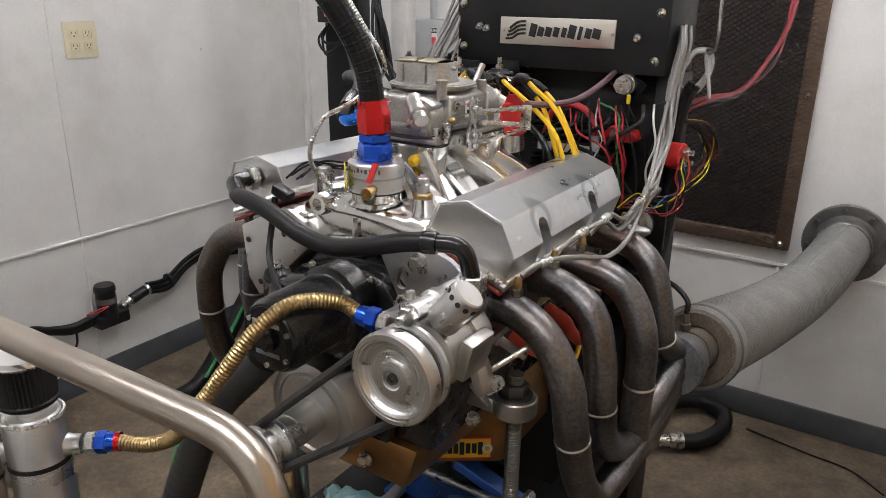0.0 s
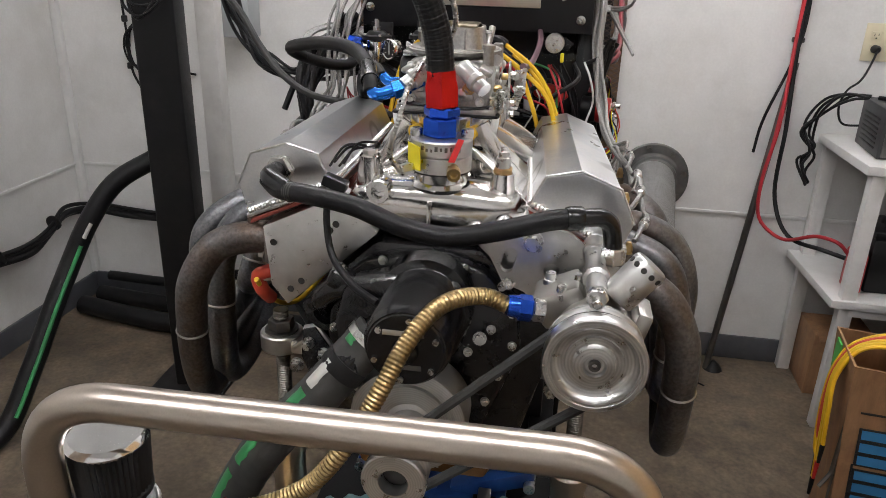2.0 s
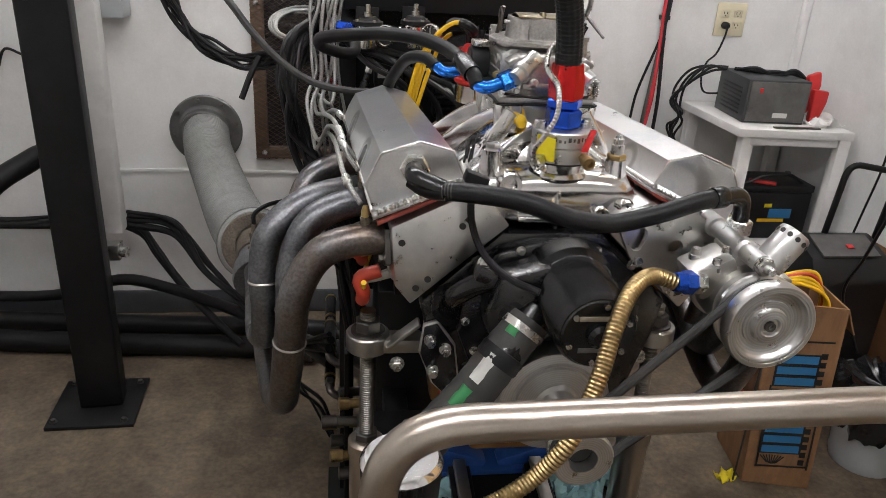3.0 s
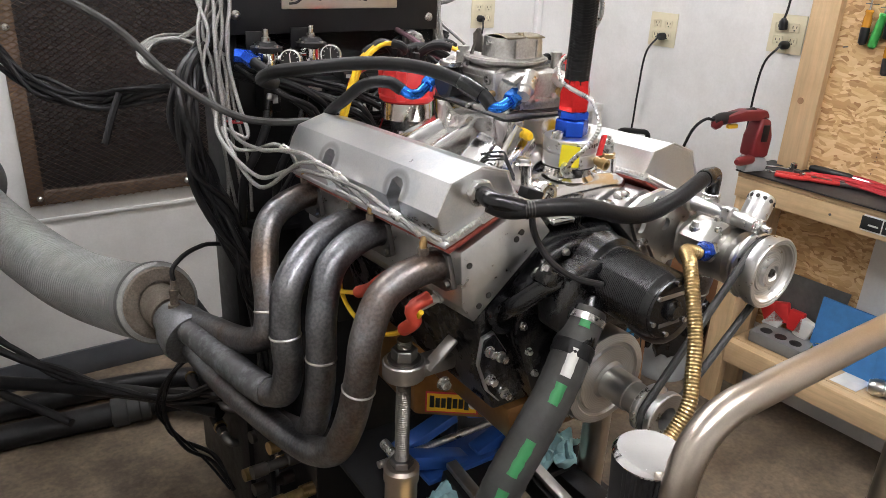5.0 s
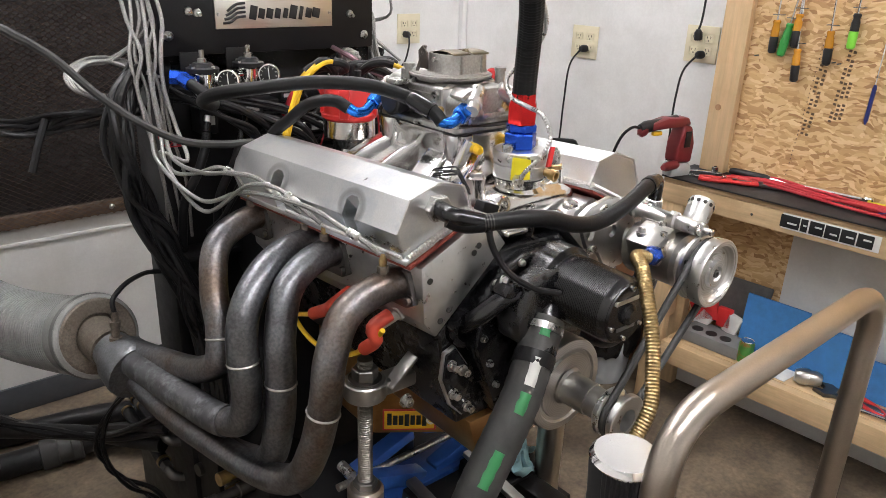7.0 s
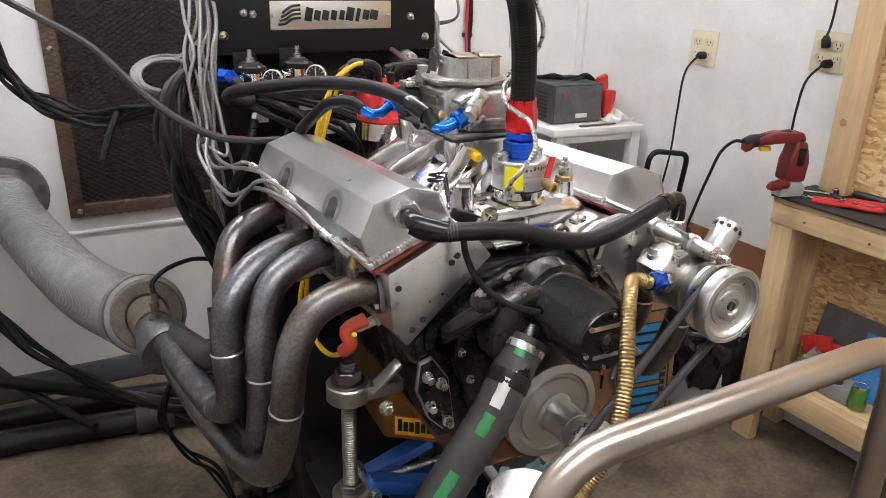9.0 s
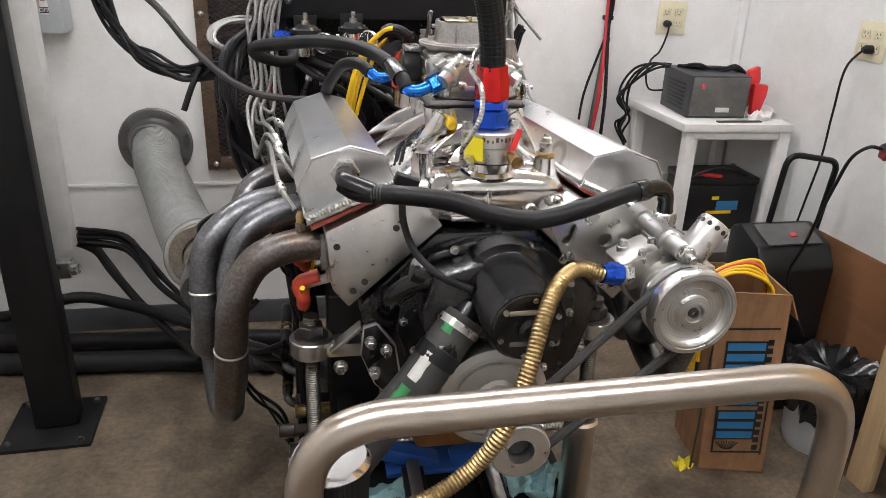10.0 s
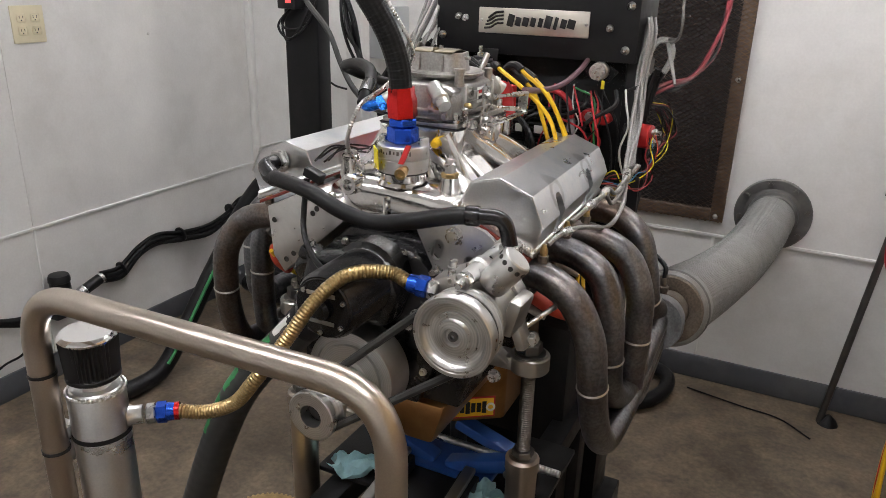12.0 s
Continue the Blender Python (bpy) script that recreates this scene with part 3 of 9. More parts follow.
for s in (1, -1):
    side = "exhaust side toward the west wall" if s > 0 else "exhaust side toward the workbench"
    head = part("cylinder_head", prism(mir(HEAD, s), "y", -0.012, BACK + 0.01, 0.0025), ALU_MACH, engine, "machined aluminium cylinder head")
    for hx, hz in ((-0.200, 1.046), (-0.116, 1.080), (-0.124, 1.071), (-0.165, 0.996), (-0.180, 0.983)):
        part("bolt_hole", cyl((s * hx, -0.0125, hz), (s * hx, -0.0135, hz), 0.0045, seg=14), HOLE_SHADE, head)
    part("cover_gasket", prism(mir(GASK, s), "y", -0.010, BACK + 0.008, 0.0008), GASKET, head, "rust red gasket edge")
    cover = part("valve_cover", cover_bm(s), COVER_ALU, engine, "welded brushed sheet aluminium valve cover", angle=20)
    part("rail", prism(mir(RAIL, s), "y", -0.008, BACK + 0.006, 0.0012), ALU, cover, "flat mounting rail of the cover")
    part("weld_bead", bead([(s * -0.232, -0.006, 1.083), (s * -0.124, -0.006, 1.131)], 0.0042, 0.0045), WELD, cover, "rippled aluminium weld bead")
    part("weld_bead", bead([(s * -0.236, 0.0, 1.083), (s * -0.236, 0.085, 1.083)], 0.003), WELD, cover)
    part("weld_bead", bead([(s * -0.236, 0.115, 1.083), (s * -0.236, 0.27, 1.083)], 0.003), WELD, cover)
    part("weld_bead", bead([(s * -0.1225, -0.004, 1.131), (s * -0.1225, 0.41, 1.131)], 0.003), WELD, cover)
    part("weld_bead", bead([(s * -0.2465, -0.003, 1.117), (s * -0.2275, -0.003, 1.1585), (s * -0.180, -0.003, 1.1755), (s * -0.139, -0.003, 1.1655), (s * -0.1225, -0.003, 1.130)], 0.0015, 0.003), WELD, cover)
    for y0 in (0.10, 0.285):
        part("cover_bolt", bolt((s * -0.222, y0, 1.086), (s * -0.3, 0, 1), 0.005, 0.008), ZINC, cover)
    # exhaust side: port flanges, bolts and spark plugs
    for y0 in ((0.03, 0.175, 0.235, 0.39) if s > 0 else (0.02, 0.125, 0.19, 0.36)):
        part("port_flange", prism([(y0 - 0.034, 1.012), (y0 - 0.02, 1.056), (y0 + 0.02, 1.056), (y0 + 0.034, 1.012), (y0 + 0.02, 1.004), (y0 - 0.02, 1.004)], "x", s * -0.211, s * -0.219, 0.0012), STEEL_DARK, head)
        for k in (-0.027, 0.027):
            part("flange_bolt", bolt((s * -0.219, y0 + k, 1.018), (s * -1, 0, 0.0), 0.0055, 0.007), STEEL_DARK, head)
    for y0 in ((0.045, 0.14, 0.26, 0.36) if s > 0 else (0.05, 0.15, 0.25, 0.35)):
        part("spark_plug", lathe(bmesh.new(), (s * -0.19, y0, 0.985), (s * -0.245, y0, 0.965), [(0, 0.010), (0.3, 0.010), (0.32, 0.007), (0.7, 0.006), (1, 0.004)], 12), INSULATOR, head, "grimy spark plug insulator")

# the heads and covers sit a little turned and nose-up on the stand
for ob in [o for o in bpy.data.objects if o.type == "MESH" and o.name.split(".")[0] in ("cylinder_head", "valve_cover", "bolt_hole", "cover_gasket", "rail", "weld_bead", "cover_bolt", "port_flange", "flange_bolt", "spark_plug", "film_patch")]:
    for v in ob.data.vertices:
        x, y, z = v.co
        v.co = (x - 0.058 * y, y, z - 0.033 * y - 0.0045 - 0.025 * x)

# front of the block
tc = part("timing_cover", prism([(-0.125, 0.93), (-0.118, 1.0), (-0.075, 1.04), (-0.03, 1.052), (0.03, 1.052), (0.075, 1.04), (0.118, 1.0), (0.125, 0.93), (0.075, 0.80), (-0.075, 0.80)], "y", -0.032, 0.0, 0.006), BLOCK, engine, "black painted timing cover")
for bx, bz in ((-0.112, 0.99), (-0.098, 1.025), (-0.05, 1.045), (0.05, 1.045), (0.098, 1.025), (0.112, 0.99), (0.115, 0.945), (-0.115, 0.945), (0.1, 0.90), (-0.1, 0.90), (0.085, 0.86), (-0.085, 0.86), (0.03, 0.945), (0.088, 0.965), (0.06, 0.93)):
    part("cover_bolt", bolt((bx, -0.032, bz), (0, -1, 0), 0.0045, 0.006), ZINC, tc)
part("water_passage", lathe(bmesh.new(), (-0.130, -0.002, 0.957), (-0.130, -0.016, 0.957), [(0, 0.028), (1, 0.028), (1, 0.019), (0.2, 0.017), (0.2, 0)], 28), BLOCK, engine, "round black water passage boss")
pmp = part("fuel_pump_plate", prism([(-0.165, 0.925), (-0.148, 0.930), (-0.124, 0.895), (-0.113, 0.822), (-0.128, 0.814), (-0.150, 0.838), (-0.169, 0.885)], "y", -0.010, -0.014, 0.0008), BLOCK, engine, "black block-off plate")
part("plate_spacer", prism([(-0.166, 0.927), (-0.147, 0.933), (-0.1215, 0.896), (-0.110, 0.820), (-0.128, 0.811), (-0.152, 0.836), (-0.171, 0.885)], "y", -0.003, -0.0095, 0.0008), ALU_MACH, pmp, "bright metal edge of the spacer")
for bx, bz in ((-0.157, 0.907), (-0.136, 0.893), (-0.152, 0.860), (-0.124, 0.828)):
    part("plate_bolt", bolt((bx, -0.014, bz), (0, -1, 0), 0.0062, 0.012), ZINC, pmp)

# damper, mandrel and belt pulley
crank = part("damper", lathe(bmesh.new(), (-0.003, -0.045, 0.860), (-0.003, -0.100, 0.860), [(0, 0.060), (0.05, 0.0725), (0.9, 0.0735), (0.97, 0.072), (1.0, 0.060), (0.93, 0.058), (0.92, 0.052), (1.0, 0.051), (1.02, 0.030), (0.9, 0)], 56), CRANK_STEEL, engine, "turned steel harmonic damper")
part("mandrel", lathe(bmesh.new(), (0.0, -0.10, 0.858), (0.004, -0.178, 0.854), [(0, 0.031), (0.04, 0.025), (0.55, 0.025), (0.56, 0.023), (1, 0.023)], 40), STEEL, crank, "turned steel crank mandrel")
part("crank_pulley", lathe(bmesh.new(), (0.004, -0.168, 0.854), (0.004, -0.205, 0.854), [(0, 0.033), (0.08, 0.036), (0.25, 0.036), (0.45, 0.028), (0.58, 0.028), (0.75, 0.037), (0.96, 0.037), (1, 0.035), (1.0, 0.017), (0.5, 0.016), (0.5, 0)], 44), CRANK_ALU, crank, "grooved aluminium crank pulley with a hollow bore")

# disc on the bore floor, its shade put into the colour
part("bore", lathe(bmesh.new(), (0.004, -0.1870, 0.854), (0.004, -0.1885, 0.854), [(0, 0.0155), (1, 0.0155)], 24), HOLE_SHADE, crank, "dark disc for the shade in the hollow bore")

# water pump
wp = thing("water_pump", (0, -0.09, 0.93), "black electric water pump on the front of the engine", "water pump")
part("motor", lathe(bmesh.new(), (0.010, -0.035, 1.010), (0.010, -0.174, 1.006), [(0, 0.056), (0.22, 0.056), (0.26, 0.0485), *[(0.28 + 0.01 * i, 0.0485 - 0.0007 * (i % 2)) for i in range(66)], (0.96, 0.047), (1, 0.044)], 44), ANOD_BLACK, wp, "black cylindrical pump motor")
fc = part("motor_face", cyl((0.010, -0.174, 1.006), (0.010, -0.177, 1.006), 0.043, 0.041, 40), ANOD_BLACK, wp)
part("nut_cap", lathe(bmesh.new(), (0.010, -0.176, 1.005), (0.010, -0.187, 1.005), [(0, 0.015), (0.6, 0.014), (1, 0.009)], 24), ANOD_BLACK, fc)
for a in range(6):
    bx, bz = 0.010 + 0.036 * math.cos(a * 1.047 + 0.4), 1.006 + 0.036 * math.sin(a * 1.047 + 0.4)
    part("face_screw", cyl((bx, -0.177, bz), (bx, -0.180, bz), 0.0035, seg=10), ZINC, fc)
for k, (zz, wd) in enumerate(((1.026, 0.045), (0.986, 0.04))):
    part("label_bar", boxb((0.008, -0.1776, zz), (wd, 0.001, 0.006), 0.0003), NAMEPLATE if k == 0 else FLANGE, fc)
part("pump_body", prism([(-0.10, 0.98), (-0.085, 1.03), (-0.03, 1.045), (0.05, 1.045), (0.07, 1.0), (0.05, 0.945), (-0.06, 0.935), (-0.095, 0.95)], "y", -0.035, -0.085, 0.010), BLOCK, wp, "black cast pump body")
part("outlet_tube", hose([(-0.05, -0.065, 1.02), (-0.10, -0.055, 1.012), (-0.128, -0.035, 0.985), (-0.130, -0.01, 0.962)], 0.014, 12), ANOD_BLACK, wp)
part("inlet_neck", cyl((-0.035, -0.075, 0.985), (-0.075, -0.105, 0.938), 0.021, 0.021, 24), ANOD_BLACK, wp)
part("side_arm", boxb((-0.088, -0.055, 1.02), (0.05, 0.03, 0.022), 0.006, rot("Y", 25)), BLOCK, wp)
for bx, by, bz in ((-0.100, -0.05, 1.036), (0.105, -0.03, 1.03), (-0.085, -0.06, 0.99), (0.075, -0.04, 0.955)):
    part("pump_bolt", bolt((bx, by, bz), (0, -1, 0.2), 0.0065, 0.009), ZINC, wp)
part("connector", boxb((-0.112, -0.02, 1.135), (0.03, 0.018, 0.014), 0.002, rot("Y", 20)), PLASTIC_BLK, wp)
part("power_lead", hose([(-0.118, -0.03, 1.13), (-0.118, -0.04, 1.09), (-0.105, -0.06, 1.055), (-0.075, -0.08, 1.03), (-0.04, -0.10, 1.02)], 0.0045, 8), RUBBER, wp, "black power lead")
lead = [(-0.125, 0.0, 1.15), (-0.115, 0.03, 1.165), (-0.10, 0.06, 1.16), (-0.105, 0.10, 1.15)]
for k in range(4):
    part("sensor_lead", hose([(p[0] + 0.004 * k, p[1] + 0.006 * k, p[2] + 0.004 * math.sin(k * 2 + i)) for i, p in enumerate(lead)], 0.0016, 6), RUBBER, wp)

# intake manifold
def runner_bm(s, yc, yh, w, h):
    P = spline([(s * 0.020, yc, 1.156), (s * 0.046, yc + (yh - yc) * 0.3, 1.142), (s * 0.082, yc + (yh - yc) * 0.72, 1.116), (s * 0.118, yh, 1.086)], 6)
    sec = []
    for i, p in enumerate(P):
        d = (P[min(i + 1, len(P) - 1)] - P[max(i - 1, 0)]).normalized()
        side = Vector((0, 0, 1)).cross(d).normalized()
        up = d.cross(side)
        k = i / (len(P) - 1)
        sec.append((p, side * (w * (1.0 - 0.12 * k)), up * (h * (1 - 0.15 * k))))
    return loft(sec, 40, 9.0)


im = part("intake_manifold", loft([((0, y, z), (w, 0, 0), (0, 0.0, h)) for y, z, w, h in
          ((0.004, 1.094, 0.070, 0.018), (0.008, 1.096, 0.098, 0.026), (0.016, 1.098, 0.108, 0.032), (0.040, 1.099, 0.112, 0.036), (0.070, 1.098, 0.110, 0.034), (0.090, 1.092, 0.104, 0.026))], 40, 3.0), ALU_CAST, engine, "polished cast aluminium intake manifold")
part("valley_deck", prism([(-0.115, 1.070), (-0.09, 1.098), (0.09, 1.098), (0.115, 1.070)], "y", 0.07, 0.42, 0.006), ALU_CAST, im)
part("plenum", loft([((0, y, z), (w, 0, 0), (0, d, 0)) for z, y, w, d in
     ((1.085, 0.190, 0.080, 0.155), (1.105, 0.185, 0.066, 0.138), (1.13, 0.187, 0.052, 0.112), (1.155, 0.188, 0.048, 0.096), (1.178, 0.190, 0.054, 0.091), (1.190, 0.191, 0.064, 0.094), (1.2005, 0.192, 0.067, 0.096))], 48, 4.5), ALU_CAST, im, "tall polished plenum under the carburetor")
for s in (-1, 1):
    for yc, yh, w, h in ((0.118, 0.078, 0.026, 0.024), (0.162, 0.150, 0.024, 0.024), (0.222, 0.262, 0.027, 0.026), (0.266, 0.330, 0.030, 0.030)):
        part("runner", runner_bm(s, yc, yh, w, h), ALU_CAST, im)
    for y0 in (0.112, 0.272):
        part("carb_pad_boss", loft([((s * x, y0, z), (r, 0, 0), (0, r, 0)) for z, x, r in ((1.128, 0.046, 0.008), (1.145, 0.048, 0.014), (1.17, 0.050, 0.018), (1.2005, 0.051, 0.020))], 20, 3.2), ALU_CAST, im)
    part("web", loft([((s * x, 0.088, z), (0, t, 0), (s * 0.010, 0, 0.006)) for x, z, t in ((0.048, 1.192, 0.003), (0.066, 1.165, 0.004), (0.085, 1.130, 0.004), (0.106, 1.098, 0.006))], 16), ALU_CAST, im)
    part("runner_pad", boxb((s * 0.108, 0.22, 1.086), (0.022, 0.37, 0.014), 0.004, rot("Y", s * 42)), ALU_CAST, im)
    for yy in (0.03, 0.12, 0.21, 0.31, 0.39):
        part("manifold_bolt", bolt((s * 0.109, yy, 1.094), (s * 0.7, 0, 1), 0.006, 0.009), ZINC, im)
for bx, bz, r in ((-0.064, 1.122, 0.016), (0.060, 1.080, 0.013), (0.094, 1.090, 0.012), (-0.098, 1.092, 0.012)):
    part("boss", lathe(bmesh.new(), (bx, 0.02, bz), (bx, -0.004, bz), [(0, r), (0.8, r), (1, r - 0.002), (1, r * 0.55), (0.5, r * 0.5), (0.5, 0)], 22), ALU_CAST, im)
part("sensor_boss", lathe(bmesh.new(), (-0.083, 0.035, 1.12), (-0.083, 0.035, 1.160), [(0, 0.018), (0.75, 0.014), (0.95, 0.014), (1, 0.012)], 20), ALU_CAST, im)
part("boss_plug", hexa((-0.083, 0.035, 1.160), (-0.083, 0.035, 1.166), 0.010, 0.001), ZINC, im)
part("right_boss", lathe(bmesh.new(), (0.085, 0.04, 1.11), (0.085, 0.04, 1.146), [(0, 0.02), (0.7, 0.0145), (1, 0.0135)], 20), ALU_CAST, im)
part("rib", boxb((0.0, 0.006, 1.088), (0.005, 0.02, 0.05), 0.001), ALU_CAST, im)
part("rib", boxb((-0.03, 0.006, 1.076), (0.04, 0.02, 0.006), 0.001), ALU_CAST, im)
sen = part("temperature_sender", hexa((0.085, 0.04, 1.146), (0.085, 0.04, 1.153), 0.013), BRASS, im, "brass temperature sender")
part("sender_body", lathe(bmesh.new(), (0.085, 0.04, 1.153), (0.085, 0.04, 1.178), [(0, 0.009), (0.5, 0.009), (0.55, 0.007), (0.8, 0.007), (0.85, 0.004), (1, 0.004)], 14), ZINC, sen)
part("vacuum_cap", lathe(bmesh.new(), (0.035, 0.098, 1.183), (0.038, 0.078, 1.180), [(0, 0.006), (0.3, 0.0075), (0.8, 0.0075), (1, 0.005)], 14), YELLOW, im, "yellow rubber vacuum cap")
part("vacuum_cap", lathe(bmesh.new(), (-0.035, 0.098, 1.183), (-0.038, 0.076, 1.180), [(0, 0.006), (0.3, 0.0075), (0.8, 0.0075), (1, 0.005)], 14), YELLOW, im)

# thermostat stack and top coolant hose
th = thing("water_outlet", (0.007, 0.04, 1.14), "stacked aluminium water outlet with blue and red hose fittings", "hose fitting")
part("neck", lathe(bmesh.new(), (0.007, 0.04, 1.128), (0.007, 0.04, 1.146), [(0, 0.040), (0.3, 0.034), (1, 0.034)], 36), ALU_CAST, th)
part("lower_ring", lathe(bmesh.new(), (0.007, 0.04, 1.146), (0.007, 0.04, 1.167), [(0, 0.034), (0.06, 0.038), (0.92, 0.038), (1, 0.036)], 40), ALU_MACH, th)
part("ring_gasket", cyl((0.007, 0.04, 1.145), (0.007, 0.04, 1.1475), 0.0375, seg=36), INK, th)
part("upper_ring", lathe(bmesh.new(), (0.007, 0.04, 1.168), (0.007, 0.04, 1.187), [(0, 0.0385), (0.9, 0.0385), (1, 0.037), (1, 0.02)], 40), ALU_MACH, th)
rp = random.Random(4)
for k in range(11):
    a = -2.35 + k * 0.155
    part("engraving_bar", boxb((0.007 + 0.0384 * math.cos(a), 0.04 + 0.0384 * math.sin(a), 1.178 + rp.uniform(-0.0015, 0.0015)), (0.0009, rp.uniform(0.002, 0.0042), rp.uniform(0.003, 0.0065)), 0.0002, rot("Z", math.degrees(a))), STEEL_DARK, th)
for bx, by in ((-0.024, 0.035), (0.038, 0.045)):
    part("allen_bolt", lathe(bmesh.new(), (bx, by, 1.187), (bx, by, 1.197), [(0, 0.008), (0.9, 0.008), (1, 0.007), (1, 0.004), (0.5, 0.004), (0.5, 0)], 16), ZINC, th)
part("blue_nut", hexa((0.006, 0.04, 1.188), (0.006, 0.04, 1.211), 0.0235, 0.002), BLUE, th, "blue anodised hex nut")
part("blue_collar", hexa((0.006, 0.04, 1.212), (0.006, 0.04, 1.224), 0.0225, 0.002, twist=0.5), BLUE, th)
part("red_socket", lathe(bmesh.new(), (0.006, 0.04, 1.225), (0.004, 0.038, 1.268), [(0, 0.022), (0.55, 0.0225), (0.75, 0.020), (1, 0.0195)], 6, 0.2), REDAN, th, "red anodised hose socket")
hp = [(0.004, 0.038, 1.262), (0.001, 0.034, 1.30), (-0.010, 0.022, 1.345), (-0.035, 0.0, 1.40), (-0.075, -0.02, 1.46), (-0.14, -0.02, 1.55), (-0.3, 0.1, 1.8), (-0.5, 0.4, 2.3), (-0.55, 0.5, 2.6)]
ch = thing("coolant_hose", (0, 0.04, 1.26), "thick black braided coolant hose rising from the red fitting", "hose")
part("hose", braided(hp[:7], 0.0172, 14, 0.0085, 0.09), BRAID, ch)
part("hose_run", hose(hp[6:], 0.0168, 16, 8), BRAID, ch)
part("clamp_tie", lathe(bmesh.new(), (-0.037, -0.001, 1.402), (-0.0395, -0.0025, 1.406), [(0, 0.018), (1, 0.018)], 20), PLASTIC_BLK, ch)
tap = part("drain_cock", lathe(bmesh.new(), (0.028, 0.008, 1.156), (0.031, -0.012, 1.153), [(0, 0.006), (0.5, 0.006), (0.52, 0.0085), (1, 0.0085), (1, 0.005), (0.7, 0.005), (0.7, 0)], 14), BRASS, th, "small brass drain cock")
part("tap_lever", slab([(0.022, 0.002, 1.165), (0.030, 0.002, 1.165), (0.040, 0.006, 1.192), (0.033, 0.006, 1.193)], 0.004), RED_CAP, th, "red tap lever")
part("yellow_tape", slab([(-0.030, 0.020, 1.150), (-0.011, 0.0, 1.152), (-0.012, -0.0005, 1.181), (-0.030, 0.018, 1.183)], 0.0012), YELLOW_TAG, th, "square of yellow tape")
part("probe_nut", hexa((-0.024, 0.012, 1.152), (-0.037, -0.003, 1.151), 0.008), ZINC, th)
cab = thing("sensor_cable", (-0.04, -0.01, 1.15), "grey armoured sensor cable looped beside the coolant hose", "cable")
part("sheath", corrugated([(-0.037, -0.004, 1.152), (-0.044, -0.020, 1.172), (-0.038, -0.040, 1.196), (-0.028, -0.046, 1.222), (-0.024, -0.026, 1.249), (-0.0245, 0.006, 1.257), (-0.024, 0.036, 1.265), (-0.012, 0.058, 1.285), (0.012, 0.055, 1.305), (0.020, 0.036, 1.330), (0.014, 0.016, 1.358), (-0.010, 0.006, 1.40), (-0.05, -0.005, 1.46), (-0.13, 0.01, 1.57)], 0.0035, 0.004, 0.25, 10), ZINC, cab)

# carburetor
carb = thing("carburetor", (0, 0.19, 1.2), "bare cast metal four barrel carburetor on the intake manifold", "carburetor")
part("base_plate", prism([(-0.066, 0.10), (0.066, 0.10), (0.066, 0.285), (-0.066, 0.285)], "z", 1.201, 1.211, 0.003), CARB_CAST, carb)
part("base_gasket", boxb((0, 0.192, 1.2025), (0.138, 0.19, 0.002), 0), INK, carb)
part("main_body", prism([(-0.05, 1.211), (-0.058, 1.225), (-0.058, 1.262), (-0.045, 1.268), (0.045, 1.268), (0.058, 1.262), (0.058, 1.225), (0.05, 1.211)], "y", 0.145, 0.245, 0.004), CARB_CAST, carb)
for y0, y1, s in ((0.100, 0.140, -1), (0.250, 0.292, 1)):
    bw = part("float_bowl", prism([(-0.056, 1.212), (-0.056, 1.245), (-0.040, 1.266), (0.040, 1.266), (0.056, 1.245), (0.056, 1.212)], "y", y0, y1, 0.005), CARB_CAST, carb, "cast float bowl")
    ye = y0 if s < 0 else y1
    for bx, bz in ((-0.045, 1.220), (0.045, 1.220), (-0.045, 1.248), (0.045, 1.248)):
        part("bowl_screw", bolt((bx, ye, bz), (0, s, 0), 0.0045, 0.006), ZINC, bw)
    part("sight_plug", lathe(bmesh.new(), (0.03, ye, 1.236), (0.03, ye + s * 0.004, 1.236), [(0, 0.008), (1, 0.008), (1, 0.005), (0.3, 0.005), (0.3, 0)], 16), BRASS, bw)
    part("bowl_rib", boxb((0, ye + s * 0.002, 1.226), (0.075, 0.006, 0.008), 0.002), CARB_CAST, bw)
    for q in (-1, 1):
        part("needle_inlet", lathe(bmesh.new(), (q * 0.02, ye - s * 0.008, 1.262), (q * 0.052, ye + s * 0.016, 1.238), [(0, 0.012), (0.5, 0.011), (0.55, 0.013), (0.7, 0.013), (0.75, 0.010), (1, 0.010)], 14), ALU_MACH, bw)
for y0 in (0.1425, 0.2475):
    part("metering_block", boxb((0, y0, 1.236), (0.118, 0.006, 0.05), 0.001), ALU_MACH, carb)
    for q in (-1, 1):
        part("mixture_screw", lathe(bmesh.new(), (q * 0.058, y0, 1.232), (q * 0.069, y0, 1.232), [(0, 0.005), (0.7, 0.005), (1, 0.003)], 10), BRASS, carb)
part("air_flange", lathe(bmesh.new(), (-0.003, 0.190, 1.266), (-0.003, 0.190, 1.280), [(0, 0.052), (0.35, 0.056), (0.45, 0.063), (0.75, 0.0645), (0.8, 0.061), (0.9, 0.0605), (1, 0.057)], 48), CARB_CAST, carb)
ov = [(-0.003 + 0.044 * math.copysign(abs(math.cos(a)) ** 0.6, math.cos(a)), 0.175 + 0.033 * math.copysign(abs(math.sin(a)) ** 0.6, math.sin(a))) for a in [2 * math.pi * i / 36 for i in range(36)]]
bm = bmesh.new()
R = []
